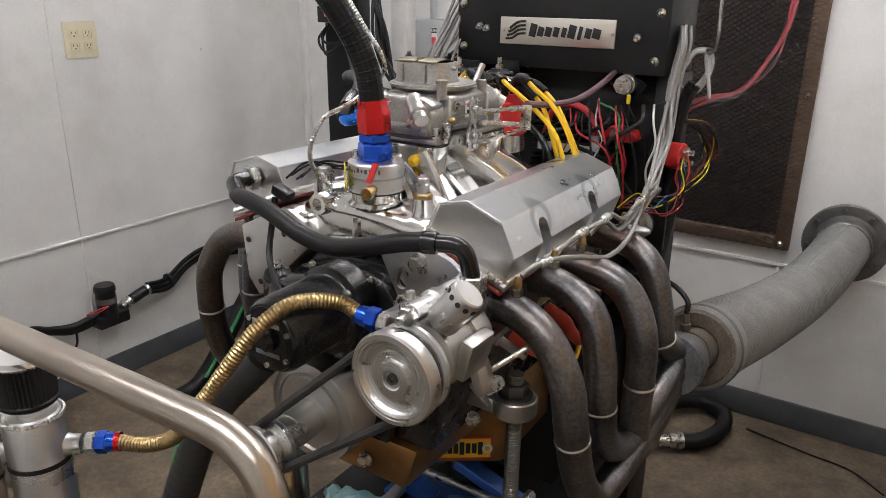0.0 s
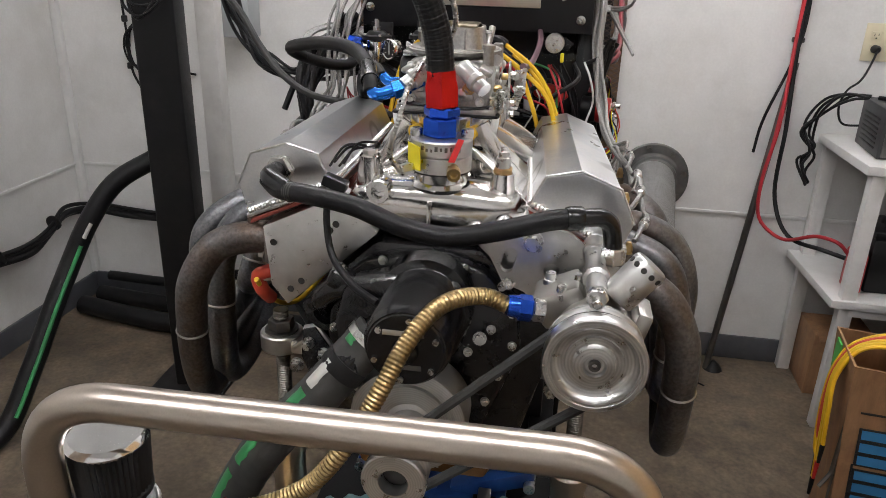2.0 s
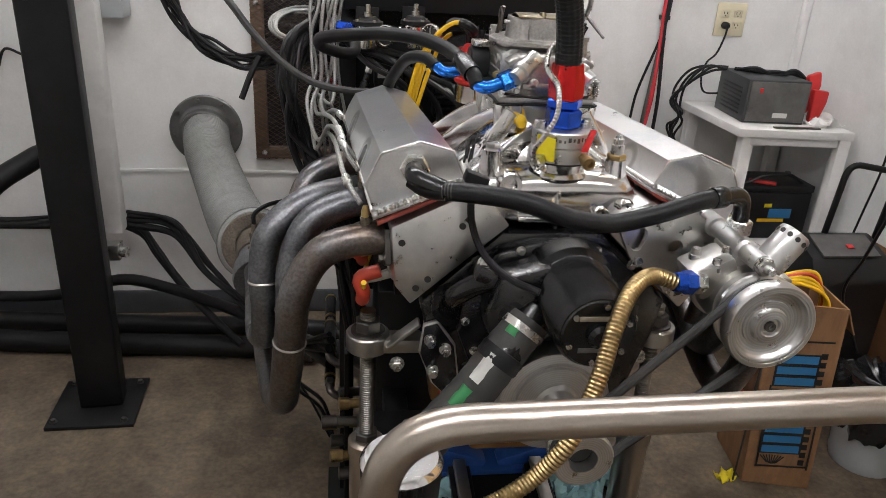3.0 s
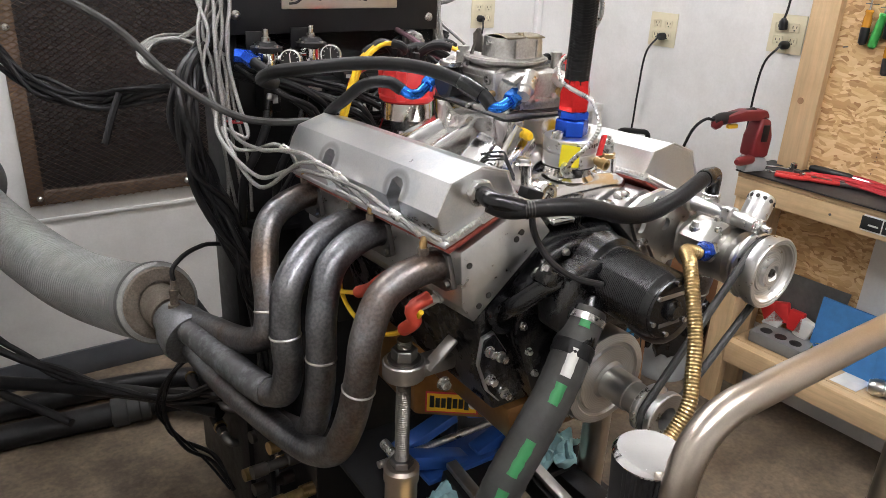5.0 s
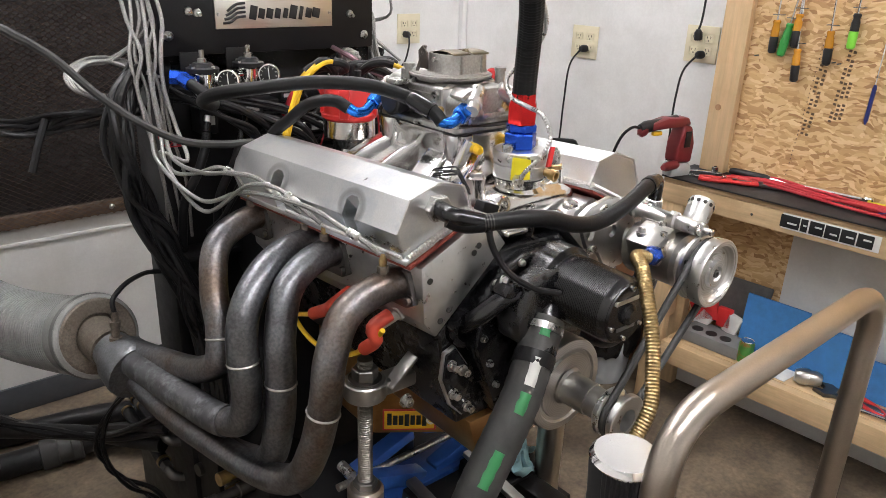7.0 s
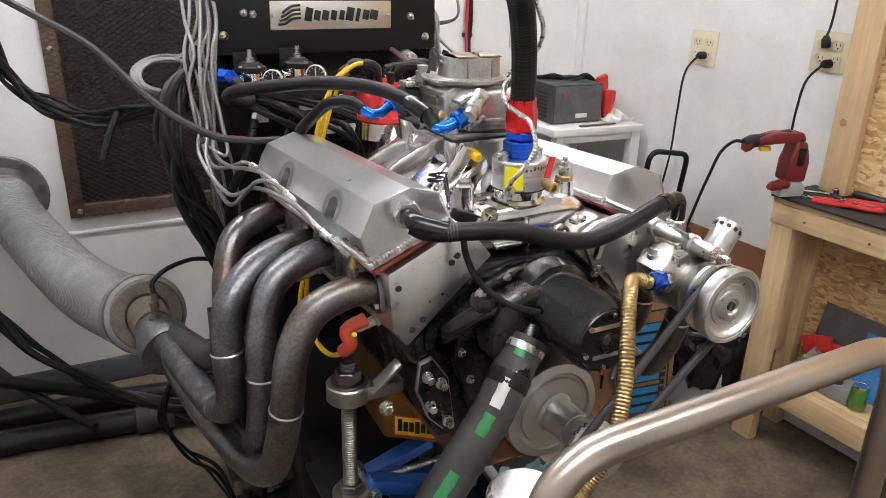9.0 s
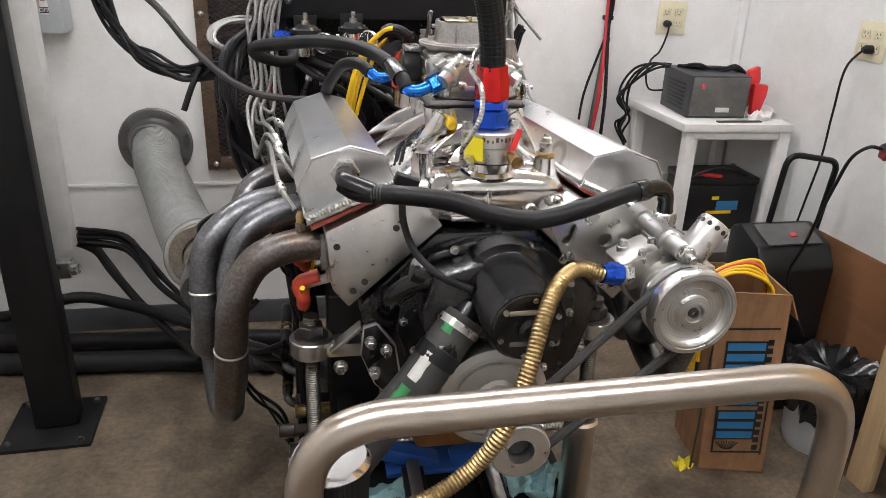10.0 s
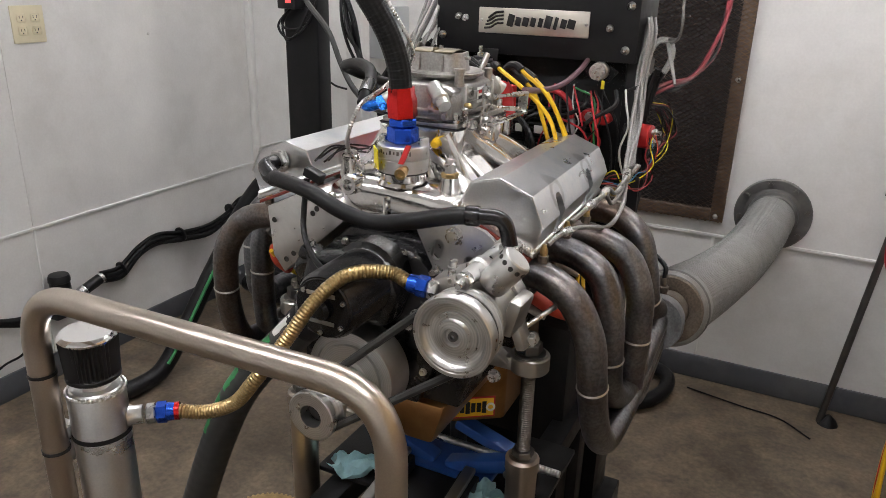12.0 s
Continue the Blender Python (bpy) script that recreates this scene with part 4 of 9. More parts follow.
for zz, k in ((1.278, 1.05), (1.284, 1.0), (1.306, 0.97), (1.308, 0.95), (1.308, 0.88), (1.280, 0.86)):
    R.append([bm.verts.new((-0.003 + (p[0] + 0.003) * k, 0.175 + (p[1] - 0.175) * k, zz)) for p in ov])
for A, B in zip(R, R[1:]):
    for i in range(36):
        bm.faces.new((A[i], A[(i + 1) % 36], B[(i + 1) % 36], B[i]))
bm.faces.new(R[-1])
part("choke_tower", bm, CARB_CAST, carb, "oval choke tower")
for q in (-1, 1):
    part("choke_plate", loft([((-0.003 + q * 0.019, 0.170 + dy, 1.306 + dz), (0.017, 0, 0), (0, 0.0012, 0.0012)) for dy, dz in ((-0.026, 0.003), (-0.012, 0.0055), (0.004, 0.006), (0.018, 0.003), (0.030, -0.006))], 16, 4), CHOKE, carb, "olive plated choke plate half")
part("choke_boss", lathe(bmesh.new(), (-0.003, 0.158, 1.303), (-0.003, 0.158, 1.315), [(0, 0.007), (0.7, 0.006), (1, 0.004)], 14), CHOKE, carb)
part("choke_shaft", cyl((-0.052, 0.175, 1.300), (0.048, 0.175, 1.300), 0.003, seg=10), ZINC, carb)
for q in (-1, 1):
    part("tower_rib", boxb((-0.003 + q * 0.02, 0.142, 1.293), (0.003, 0.004, 0.026), 0.001), CARB_CAST, carb)
for yy in (0.135, 0.235):
    part("vent_tube", lathe(bmesh.new(), (-0.05 if yy > 0.2 else 0.05, yy, 1.262), (-0.05 if yy > 0.2 else 0.05, yy, 1.288), [(0, 0.008), (0.8, 0.007), (0.8, 0.009), (1, 0.009)], 14), CARB_CAST, carb)
ck = part("electric_choke", lathe(bmesh.new(), (-0.060, 0.235, 1.235), (-0.088, 0.235, 1.235), [(0, 0.022), (0.6, 0.024), (0.9, 0.024), (1, 0.020)], 28), PLASTIC_BLK, carb, "round black choke housing")
part("choke_bracket", boxb((-0.072, 0.235, 1.262), (0.024, 0.03, 0.008), 0.002), ZINC, ck)
for q in (-1, 1):
    part("carb_stud", bolt((q * 0.058, 0.110, 1.211), (0, 0, 1), 0.006, 0.012), ZINC, carb)
    part("carb_stud", bolt((q * 0.058, 0.277, 1.211), (0, 0, 1), 0.006, 0.012), ZINC, carb)
# casting detail of the main body and bowls
for q in (-1, 1):
    for z in (1.222, 1.236, 1.250):
        part("body_rib", boxb((q * 0.0585, 0.195, z), (0.003, 0.088, 0.003), 0.001), CARB_CAST, carb)
    part("body_port", lathe(bmesh.new(), (q * 0.057, 0.158, 1.250), (q * 0.0625, 0.158, 1.250), [(0, 0.0085), (1, 0.0085), (1, 0.0055), (0.2, 0.005), (0.2, 0)], 18), CARB_CAST, carb)
    # dark disc paints the shade inside the port
    part("port_shade", cyl((q * 0.0585, 0.158, 1.250), (q * 0.0592, 0.158, 1.250), 0.005, seg=14), HOLE_SHADE, carb)
    part("bowl_ear", boxb((q * 0.050, 0.112, 1.258), (0.018, 0.03, 0.008), 0.003, rot("Y", q * 28)), CARB_CAST, carb)
    part("flange_boss", cyl((q * 0.052, 0.240, 1.258), (q * 0.052, 0.240, 1.280), 0.007, seg=14, bevel=0.001), CARB_CAST, carb)
    part("bowl_dome", lathe(bmesh.new(), (q * 0.022, 0.101, 1.228), (q * 0.022, 0.095, 1.228), [(0, 0.009), (0.6, 0.008), (1, 0.004)], 16), CARB_CAST, carb)
part("vacuum_lead", hose([(-0.06, 0.098, 1.216), (-0.02, 0.092, 1.213), (0.03, 0.092, 1.212), (0.06, 0.105, 1.214)], 0.002, 6), RUBBER, carb)
part("vent_whistle", cyl((0.035, 0.245, 1.270), (0.040, 0.262, 1.300), 0.005, seg=12, bevel=0.001), CARB_CAST, carb)
part("choke_rod", cyl((-0.056, 0.215, 1.262), (-0.050, 0.195, 1.318), 0.0028, seg=8), STEEL_DARK, carb)
part("choke_lever", plate([(0.185, 1.285), (0.205, 1.285), (0.207, 1.31), (0.198, 1.318), (0.186, 1.308)], "x", -0.054, -0.0515, [(0.197, 1.308, 0.003)], 8), STEEL_DARK, carb)
# throttle side
lv = part("throttle_lever", plate([(0.166, 1.186), (0.186, 1.186), (0.190, 1.21), (0.184, 1.235), (0.188, 1.256), (0.178, 1.264), (0.168, 1.256), (0.170, 1.232), (0.162, 1.212)], "x", 0.074, 0.0765, [(0.177, 1.197, 0.003), (0.176, 1.22, 0.004), (0.178, 1.252, 0.003)], 10), ZINC, carb, "zinc plated throttle lever")
part("idle_screw", cyl((0.070, 0.115, 1.205), (0.070, 0.115, 1.235), 0.004, seg=10), ZINC, lv)
part("spring", corrugated([(0.070, 0.115, 1.212), (0.070, 0.115, 1.222), (0.070, 0.115, 1.234)], 0.0065, 0.0035, 0.4, 10), ZINC, lv)
part("throttle_shaft", cyl((-0.075, 0.185, 1.208), (0.085, 0.185, 1.208), 0.0045, seg=10), ZINC, carb)
part("linkage_plate", plate([(0.125, 1.203), (0.14, 1.198), (0.16, 1.196), (0.165, 1.206), (0.135, 1.214)], "x", 0.070, 0.0715, [(0.15, 1.203, 0.003)], 8), ZINC, lv)
for by, bz in ((0.178, 1.246), (0.176, 1.208), (0.178, 1.192)):
    part("lever_pivot", bolt((0.0765, by, bz), (1, 0, 0), 0.0045, 0.006), ZINC, lv)
part("cable_bracket", boxb((0.080, 0.262, 1.196), (0.014, 0.14, 0.0028), 0.0008), ZINC, carb)
part("bracket_foot", boxb((0.080, 0.335, 1.212), (0.018, 0.004, 0.036), 0.001), ZINC, carb)
part("throttle_rod", lathe(bmesh.new(), (0.083, 0.18, 1.243), (0.086, 0.335, 1.230), [(0, 0.0055), (0.1, 0.0055), (0.11, 0.0028), (0.6, 0.0028), (0.61, 0.0045), (1, 0.0045)], 10), ZINC, lv)
part("return_spring", corrugated([(0.083, 0.19, 1.225), (0.084, 0.26, 1.214), (0.085, 0.31, 1.206)], 0.004, 0.004, 0.35, 8), ZINC, lv)
part("label", boxb((0.0592, 0.20, 1.243), (0.0012, 0.034, 0.024), 0.0003), PAPER, carb, "small white and red label")
for k in range(2):
    part("label_bar", boxb((0.0602, 0.20, 1.248 - 0.009 * k), (0.0008, 0.026, 0.005), 0.0002), LABEL_RED if k == 0 else INK, carb)

# distributor
dist = thing("distributor", (-0.027, 0.44, 1.06), "red capped distributor with yellow plug wires", "distributor")
part("base", lathe(bmesh.new(), (-0.027, 0.44, 1.04), (-0.027, 0.44, 1.166), [(0, 0.022), (0.3, 0.020), (0.35, 0.017), (0.55, 0.019), (0.70, 0.038), (0.74, 0.047), (0.98, 0.047), (1, 0.045)], 32), ALU_CAST, dist)
cap = part("cap", lathe(bmesh.new(), (-0.027, 0.44, 1.167), (-0.027, 0.44, 1.234), [(0, 0.050), (0.10, 0.050), (0.13, 0.046), (0.75, 0.043), (0.85, 0.038), (1, 0.032)], 32), RED_CAP, dist, "red distributor cap")
for k in range(4):
    a = 0.8 + k * 1.57
    part("cap_rib", boxb((-0.027 + 0.044 * math.cos(a), 0.44 + 0.046 * math.sin(a), 1.196), (0.014, 0.018, 0.052), 0.003, rot("Z", math.degrees(a))), RED_CAP, cap)
for k in range(8):
    a = k * math.pi / 4
    part("tower", lathe(bmesh.new(), (-0.027 + 0.026 * math.cos(a), 0.44 + 0.026 * math.sin(a), 1.226), (-0.027 + 0.029 * math.cos(a), 0.44 + 0.029 * math.sin(a), 1.252), [(0, 0.008), (0.5, 0.0065), (1, 0.0065)], 10), RUBBER, cap)
WIRES = [
    [(-0.01, 0.42, 1.250), (0.0, 0.385, 1.268), (0.032, 0.36, 1.258), (0.085, 0.36, 1.222), (0.122, 0.36, 1.186), (0.142, 0.365, 1.13)],
    [(0.0, 0.44, 1.250), (0.03, 0.41, 1.268), (0.06, 0.40, 1.252), (0.095, 0.40, 1.226), (0.122, 0.40, 1.19), (0.150, 0.405, 1.12)],
    [(0.0, 0.45, 1.250), (0.025, 0.43, 1.25), (0.07, 0.415, 1.22), (0.09, 0.41, 1.18), (0.11, 0.41, 1.12), (0.115, 0.42, 1.05)],
    [(-0.015, 0.465, 1.250), (0.02, 0.46, 1.255), (0.08, 0.44, 1.225), (0.125, 0.42, 1.17), (0.16, 0.425, 1.09)],
    [(-0.05, 0.425, 1.250), (-0.06, 0.40, 1.265), (-0.085, 0.42, 1.268), (-0.118, 0.433, 1.24), (-0.138, 0.44, 1.205), (-0.158, 0.45, 1.13)],
    [(-0.055, 0.44, 1.250), (-0.075, 0.44, 1.268), (-0.102, 0.445, 1.252), (-0.128, 0.45, 1.215), (-0.14, 0.455, 1.17), (-0.16, 0.46, 1.09)],
    [(-0.05, 0.455, 1.250), (-0.08, 0.46, 1.258), (-0.112, 0.463, 1.235), (-0.128, 0.465, 1.19), (-0.15, 0.468, 1.10)],
    [(-0.035, 0.47, 1.250), (-0.06, 0.48, 1.25), (-0.092, 0.475, 1.235), (-0.115, 0.478, 1.185), (-0.14, 0.48, 1.10)],
]
for k, w in enumerate(WIRES):
    wr = thing("plug_wire", w[0], "yellow ignition wire with a black distributor boot", "ignition wire", "plug wires")
    part("wire", hose(w, 0.0039, 8), YELLOW, wr)
    part("boot", hose([w[0], *[tuple(spline(w, 8)[i]) for i in (5, 10, 13)]], 0.0078, 10, 4), RUBBER, wr, "black rubber boot")
for s, ys, ws in ((-1, (0.045, 0.14), ([(-0.245, 0.028, 0.972), (-0.245, 0.05, 0.945), (-0.245, 0.098, 0.905), (-0.243, 0.16, 0.876), (-0.24, 0.23, 0.868), (-0.23, 0.30, 0.88), (-0.2, 0.38, 0.93)],
                                         [(-0.245, 0.135, 0.972), (-0.243, 0.185, 0.938), (-0.24, 0.25, 0.905), (-0.235, 0.32, 0.885), (-0.2, 0.40, 0.92)])),
                  (1, (0.05, 0.15), ([(0.245, 0.05, 0.965), (0.262, 0.075, 0.955), (0.262, 0.11, 0.935), (0.25, 0.17, 0.89), (0.23, 0.26, 0.87), (0.2, 0.36, 0.92)],
                                     [(0.245, 0.155, 0.965), (0.25, 0.18, 0.94), (0.245, 0.24, 0.90), (0.22, 0.33, 0.90), (0.19, 0.40, 0.95)]))):
    for y0, w in zip(ys, ws):
        wr = thing("plug_wire", w[0], "yellow ignition wire with an orange red plug boot", "ignition wire", "plug wires")
        part("wire", hose(w, 0.0039, 8), YELLOW, wr)
        part("boot", hose([(s * 0.222, y0, 0.982), (s * 0.250, y0, 0.970), *[tuple(spline(w, 8)[i]) for i in (6, 12)]], 0.010, 12, 4), RED_BOOT, wr, "orange red rubber boot")

# breather hose between the valve covers
bh = thing("breather_hose", (0, -0.08, 1.09), "black rubber breather hose slung across the front of the engine", "hose")
bp = [(-0.192, -0.035, 1.139), (-0.178, -0.045, 1.132), (-0.166, -0.055, 1.132), (-0.137, -0.07, 1.135), (-0.071, -0.085, 1.130), (-0.014, -0.09, 1.112), (0.038, -0.09, 1.105), (0.095, -0.09, 1.117), (0.152, -0.08, 1.131), (0.176, -0.074, 1.133)]
part("hose", hose(bp, 0.0115, 14, 10), RUBBER, bh)
part("elbow", sweep(fillet([(-0.186, -0.004, 1.144), (-0.190, -0.040, 1.143), (-0.150, -0.064, 1.132)], 0.016), 0.0118, 14), ANOD_BLACK, bh, "black hose end elbow")
part("elbow", sweep(fillet([(0.170, -0.076, 1.133), (0.214, -0.062, 1.134), (0.222, -0.055, 1.090)], 0.022), 0.0105, 14), ANOD_BLACK, bh, "black hose end elbow")
part("collar", lathe(bmesh.new(), (0.166, -0.077, 1.133), (0.184, -0.072, 1.1335), [(0, 0.0125), (0.15, 0.0135), (0.85, 0.0135), (1, 0.0125)], 18), ANOD_BLACK, bh)
part("adapter_nut", hexa((-0.185, -0.003, 1.144), (-0.187, -0.016, 1.144), 0.0185), ZINC, bh, "zinc hex adapter")
part("adapter_nut", hexa((0.222, -0.055, 1.098), (0.222, -0.054, 1.078), 0.0155), ZINC, bh, "zinc hex adapter")
for k in range(4):
    p = spline(bp, 10)[24 + k]
    part("sleeve_mark", lathe(bmesh.new(), p, p + (spline(bp, 10)[25 + k] - p) * 0.5, [(0, 0.0117), (1, 0.0117)], 14), RUBBER_GREY, bh)

# vacuum pump
vp = thing("vacuum_pump", (0.205, -0.09, 0.98), "bare aluminium belt driven vacuum pump with a large pulley", "vacuum pump")
pul = part("pulley", lathe(bmesh.new(), (0.206, -0.150, 1.019), (0.206, -0.192, 1.019), [(0, 0.046), (0.06, 0.051), (0.16, 0.051), (0.3, 0.042), (0.42, 0.042), (0.55, 0.0525), (0.92, 0.0535), (1, 0.0515), (1, 0.047), (0.97, 0.0465), (0.97, 0.044), (0.80, 0.041), (0.74, 0.037), (0.74, 0.030), (0.80, 0.0295), (0.80, 0.022), (0.94, 0.0205), (0.96, 0.012), (0.86, 0.010), (0.86, 0)], 64), PULLEY_ALU, vp, "machined aluminium pulley")
part("hub_bolt", lathe(bmesh.new(), (0.206, -0.182, 1.019), (0.206, -0.190, 1.019), [(0, 0.007), (1, 0.006), (1, 0.003), (0.4, 0.003), (0.4, 0)], 14), STEEL_DARK, pul)
part("rotor_housing", lathe(bmesh.new(), (0.206, -0.045, 1.021), (0.206, -0.148, 1.020), [(0, 0.040), (0.06, 0.043), (0.25, 0.043), (0.27, 0.046), (0.36, 0.046), (0.38, 0.042), (0.85, 0.042), (0.9, 0.034), (1, 0.030)], 36), ALU_DULL, vp)
part("port_block", boxb((0.170, -0.095, 1.046), (0.055, 0.055, 0.04), 0.006, rot("Y", -25)), ALU_DULL, vp)
part("port_block", boxb((0.215, -0.085, 1.065), (0.05, 0.06, 0.02), 0.005), ALU_DULL, vp)
part("side_lug", boxb((0.252, -0.10, 1.025), (0.018, 0.05, 0.05), 0.005, rot("Y", 15)), ALU_DULL, vp)
part("side_lug", boxb((0.250, -0.075, 0.985), (0.014, 0.03, 0.04), 0.004, rot("Y", -20)), ALU_DULL, vp)
part("cross_bar", lathe(bmesh.new(), (0.203, -0.012, 1.080), (0.203, -0.150, 1.079), [(0, 0.014), (0.2, 0.014), (0.22, 0.0115), (0.62, 0.0115), (0.64, 0.0145), (0.72, 0.0145), (0.74, 0.011), (1, 0.011)], 22), ALU_MACH, vp, "round aluminium mounting bar")
part("bar_nut", hexa((0.203, -0.150, 1.079), (0.203, -0.161, 1.079), 0.0115), ZINC, vp)
part("bar_stud", cyl((0.203, -0.16, 1.079), (0.203, -0.174, 1.079), 0.005, seg=12, bevel=0.001), ZINC, vp)
cp = part("breather_cap", lathe(bmesh.new(), (0.225, -0.125, 1.066), (0.257, -0.119, 1.106), [(0, 0.018), (0.1, 0.0195), (0.90, 0.020), (0.97, 0.019), (1, 0.017)], 32), ALU_MACH, vp, "drilled aluminium breather cap")
u, w = frame_of((0.032, 0.006, 0.040))
cc = Vector((0.2515, -0.120, 1.099))
for k in range(12):
    a = k * math.pi / 6
    d = u * math.cos(a) + w * math.sin(a)
    part("cap_hole", cyl(cc + d * 0.0192, cc + d * 0.0206, 0.0032, seg=10), HOLE_SHADE, cp)
for bx, by, bz in ((0.155, -0.085, 1.068), (0.168, -0.115, 1.066), (0.186, -0.10, 1.075)):
    part("cap_screw", lathe(bmesh.new(), (bx, by, bz - 0.012), (bx, by, bz + 0.004), [(0, 0.008), (0.5, 0.008), (0.52, 0.0065), (1, 0.0055)], 14), ZINC, vp)
for bx, by, bz in ((0.262, -0.06, 0.975), (0.245, -0.05, 0.958)):
    part("mount_bolt", bolt((bx, by, bz), (0.2, -1, 0), 0.007, 0.012), ZINC, vp)
br = part("mount_plate", plate([(0.070, 1.085), (0.095, 1.100), (0.140, 1.108), (0.175, 1.098), (0.205, 1.075), (0.215, 1.03), (0.19, 0.985), (0.150, 0.985), (0.125, 1.02), (0.098, 1.03), (0.085, 1.055)], "y", -0.024, -0.032, [(0.104, 1.060, 0.008, 0.004, 0.016), (0.155, 1.05, 0.010)], 16), ALU_MACH, vp, "slotted aluminium mounting plate")
part("plate_bolt", bolt((0.130, -0.032, 1.086), (0, -1, 0), 0.010, 0.010), ZINC, br)
part("spacer", cyl((0.19, -0.032, 1.03), (0.20, -0.055, 1.03), 0.018, seg=18), ALU_MACH, vp)
part("adjuster_rod", cyl((0.235, -0.045, 0.97), (0.275, 0.01, 1.0), 0.004, seg=10), ZINC, vp)

# belt round the two pulleys
c0, r0, c1, r1, yb = Vector((0.206, 1.019)), 0.045, Vector((0.004, 0.854)), 0.031, -0.168
d = (c1 - c0)
n0 = Vector((-d.y, d.x)).normalized()
al = math.asin((r0 - r1) / d.length)
pts = []
dd = d.normalized()
for base, rr, a0, a1 in ((c0, r0, math.pi / 2 - al, math.pi * 1.5 + al), (c1, r1, -math.pi / 2 + al, math.pi / 2 - al)):
    for i in range(15):
        a = a0 + (a1 - a0) * i / 14
        q = base + (dd * math.cos(a) + n0 * math.sin(a)) * rr
        pts.append(Vector((q.x, yb - (0.018 if base is c1 else 0.0), q.y)))
pts.append(pts[0].copy())
blt = thing("drive_belt", (0.1, yb, 0.93), "worn grey black rubber drive belt between the pulleys", "belt")
part("belt", sweep([p for i, p in enumerate(pts)], 0.0058, 8), RUBBER_GREY, blt)

# gold oil hose and breather can
gh = thing("oil_hose", (0, -0.25, 0.88), "gold braided hose between vacuum pump and breather can", "hose")
gp = [(0.112, -0.128, 1.047), (0.087, -0.128, 1.055), (0.046, -0.166, 1.058), (0.018, -0.200, 1.030), (-0.002, -0.228, 0.990), (-0.020, -0.246, 0.956), (-0.040, -0.262, 0.925), (-0.072, -0.265, 0.886), (-0.112, -0.276, 0.866), (-0.152, -0.292, 0.864)]
part("hose", corrugated(gp, 0.0100, 0.0046, 0.11, 16, 12), GOLD, gh)
for a, b in (((0.112, -0.128, 1.047), (0.137, -0.124, 1.044)), ((-0.152, -0.292, 0.864), (-0.170, -0.307, 0.864))):
    part("hose_end", lathe(bmesh.new(), a, b, [(0, 0.0115), (0.3, 0.0125), (1, 0.0125)], 18), BLUE, gh, "blue anodised hose end")
    part("end_nut", hexa(Vector(a).lerp(Vector(b), 0.45), Vector(a).lerp(Vector(b), 1.05), 0.0145), BLUE, gh)
    part("adapter", hexa(Vector(a).lerp(Vector(b), 1.08), Vector(a).lerp(Vector(b), 1.6), 0.0135), ZINC, gh)
part("red_band", lathe(bmesh.new(), (-0.148, -0.289, 0.864), (-0.153, -0.293, 0.864), [(0, 0.0125), (1, 0.0125)], 16), REDAN, gh)
can = thing("breather_can", (-0.223, -0.353, 0.55), "bare aluminium breather can with a black pleated filter", "breather can")
CX, CY = -0.223, -0.353
BX, BY = 0.755, 0.656           # the way the side bung points
part("body", lathe(bmesh.new(), (CX, CY, 0.55), (CX, CY, 0.915), [(0, 0.036), (0.97, 0.036), (0.99, 0.034), (1, 0.030)], 36), ALU, can)
part("weld_bead", bead([(CX + 0.035 * math.cos(a * 0.2618), CY + 0.035 * math.sin(a * 0.2618), 0.911) for a in range(25)], 0.003), WELD, can)
part("neck", cyl((CX, CY, 0.91), (CX, CY, 0.935), 0.019, seg=24), ALU, can)
part("side_bung", lathe(bmesh.new(), (CX + 0.034 * BX, CY + 0.034 * BY, 0.864), (CX + 0.052 * BX, CY + 0.052 * BY, 0.864), [(0, 0.016), (0.3, 0.013), (1, 0.0125)], 18), ALU, can)
part("hose_clamp", lathe(bmesh.new(), (CX, CY, 0.922), (CX, CY, 0.932), [(0, 0.022), (1, 0.022)], 28), ZINC, can)
bm = bmesh.new()
n = 88
Rg = []
for zz, rr in ((0.933, 0.033), (0.985, 0.036)):
    Rg.append([bm.verts.new((CX + (rr - 0.0025 * (i % 2)) * math.cos(2 * math.pi * i / n), CY + (rr - 0.0025 * (i % 2)) * math.sin(2 * math.pi * i / n), zz)) for i in range(n)])
for i in range(n):
    bm.faces.new((Rg[0][i], Rg[0][(i + 1) % n], Rg[1][(i + 1) % n], Rg[1][i]))
bm.faces.new(Rg[0])
bm.faces.new(Rg[1])
part("filter_pleats", bm, FILTER_PLEAT, can, "black pleated filter", smooth=False)
part("filter_base", cyl((CX, CY, 0.928), (CX, CY, 0.936), 0.034, seg=32, bevel=0.002), PLASTIC_BLK, can)
part("filter_top", lathe(bmesh.new(), (CX, CY, 0.984), (CX, CY, 0.993), [(0, 0.035), (0.35, 0.0365), (0.6, 0.0355), (1, 0.032)], 40), CHROME, can, "bright metal filter lid")
part("strap_tie", lathe(bmesh.new(), (CX, CY, 0.846), (CX, CY, 0.852), [(0, 0.0372), (1, 0.0372)], 32), PLASTIC_BLK, can)
part("bracket", boxb((CX - 0.033, CY - 0.03, 0.84), (0.03, 0.018, 0.05), 0.002), ALU_MACH, can)

# lower coolant hose with a green stripe
lh = thing("lower_coolant_hose", (-0.2, -0.13, 0.3), "thick dusty grey rubber hose with a broken green stripe", "hose")
lp = [(-0.044, -0.081, 0.974), (-0.075, -0.096, 0.937), (-0.115, -0.112, 0.889), (-0.16, -0.122, 0.84), (-0.205, -0.125, 0.775), (-0.245, -0.13, 0.69), (-0.285, -0.14, 0.58), (-0.325, -0.15, 0.45), (-0.35, -0.16, 0.28), (-0.36, -0.16, 0.0)]
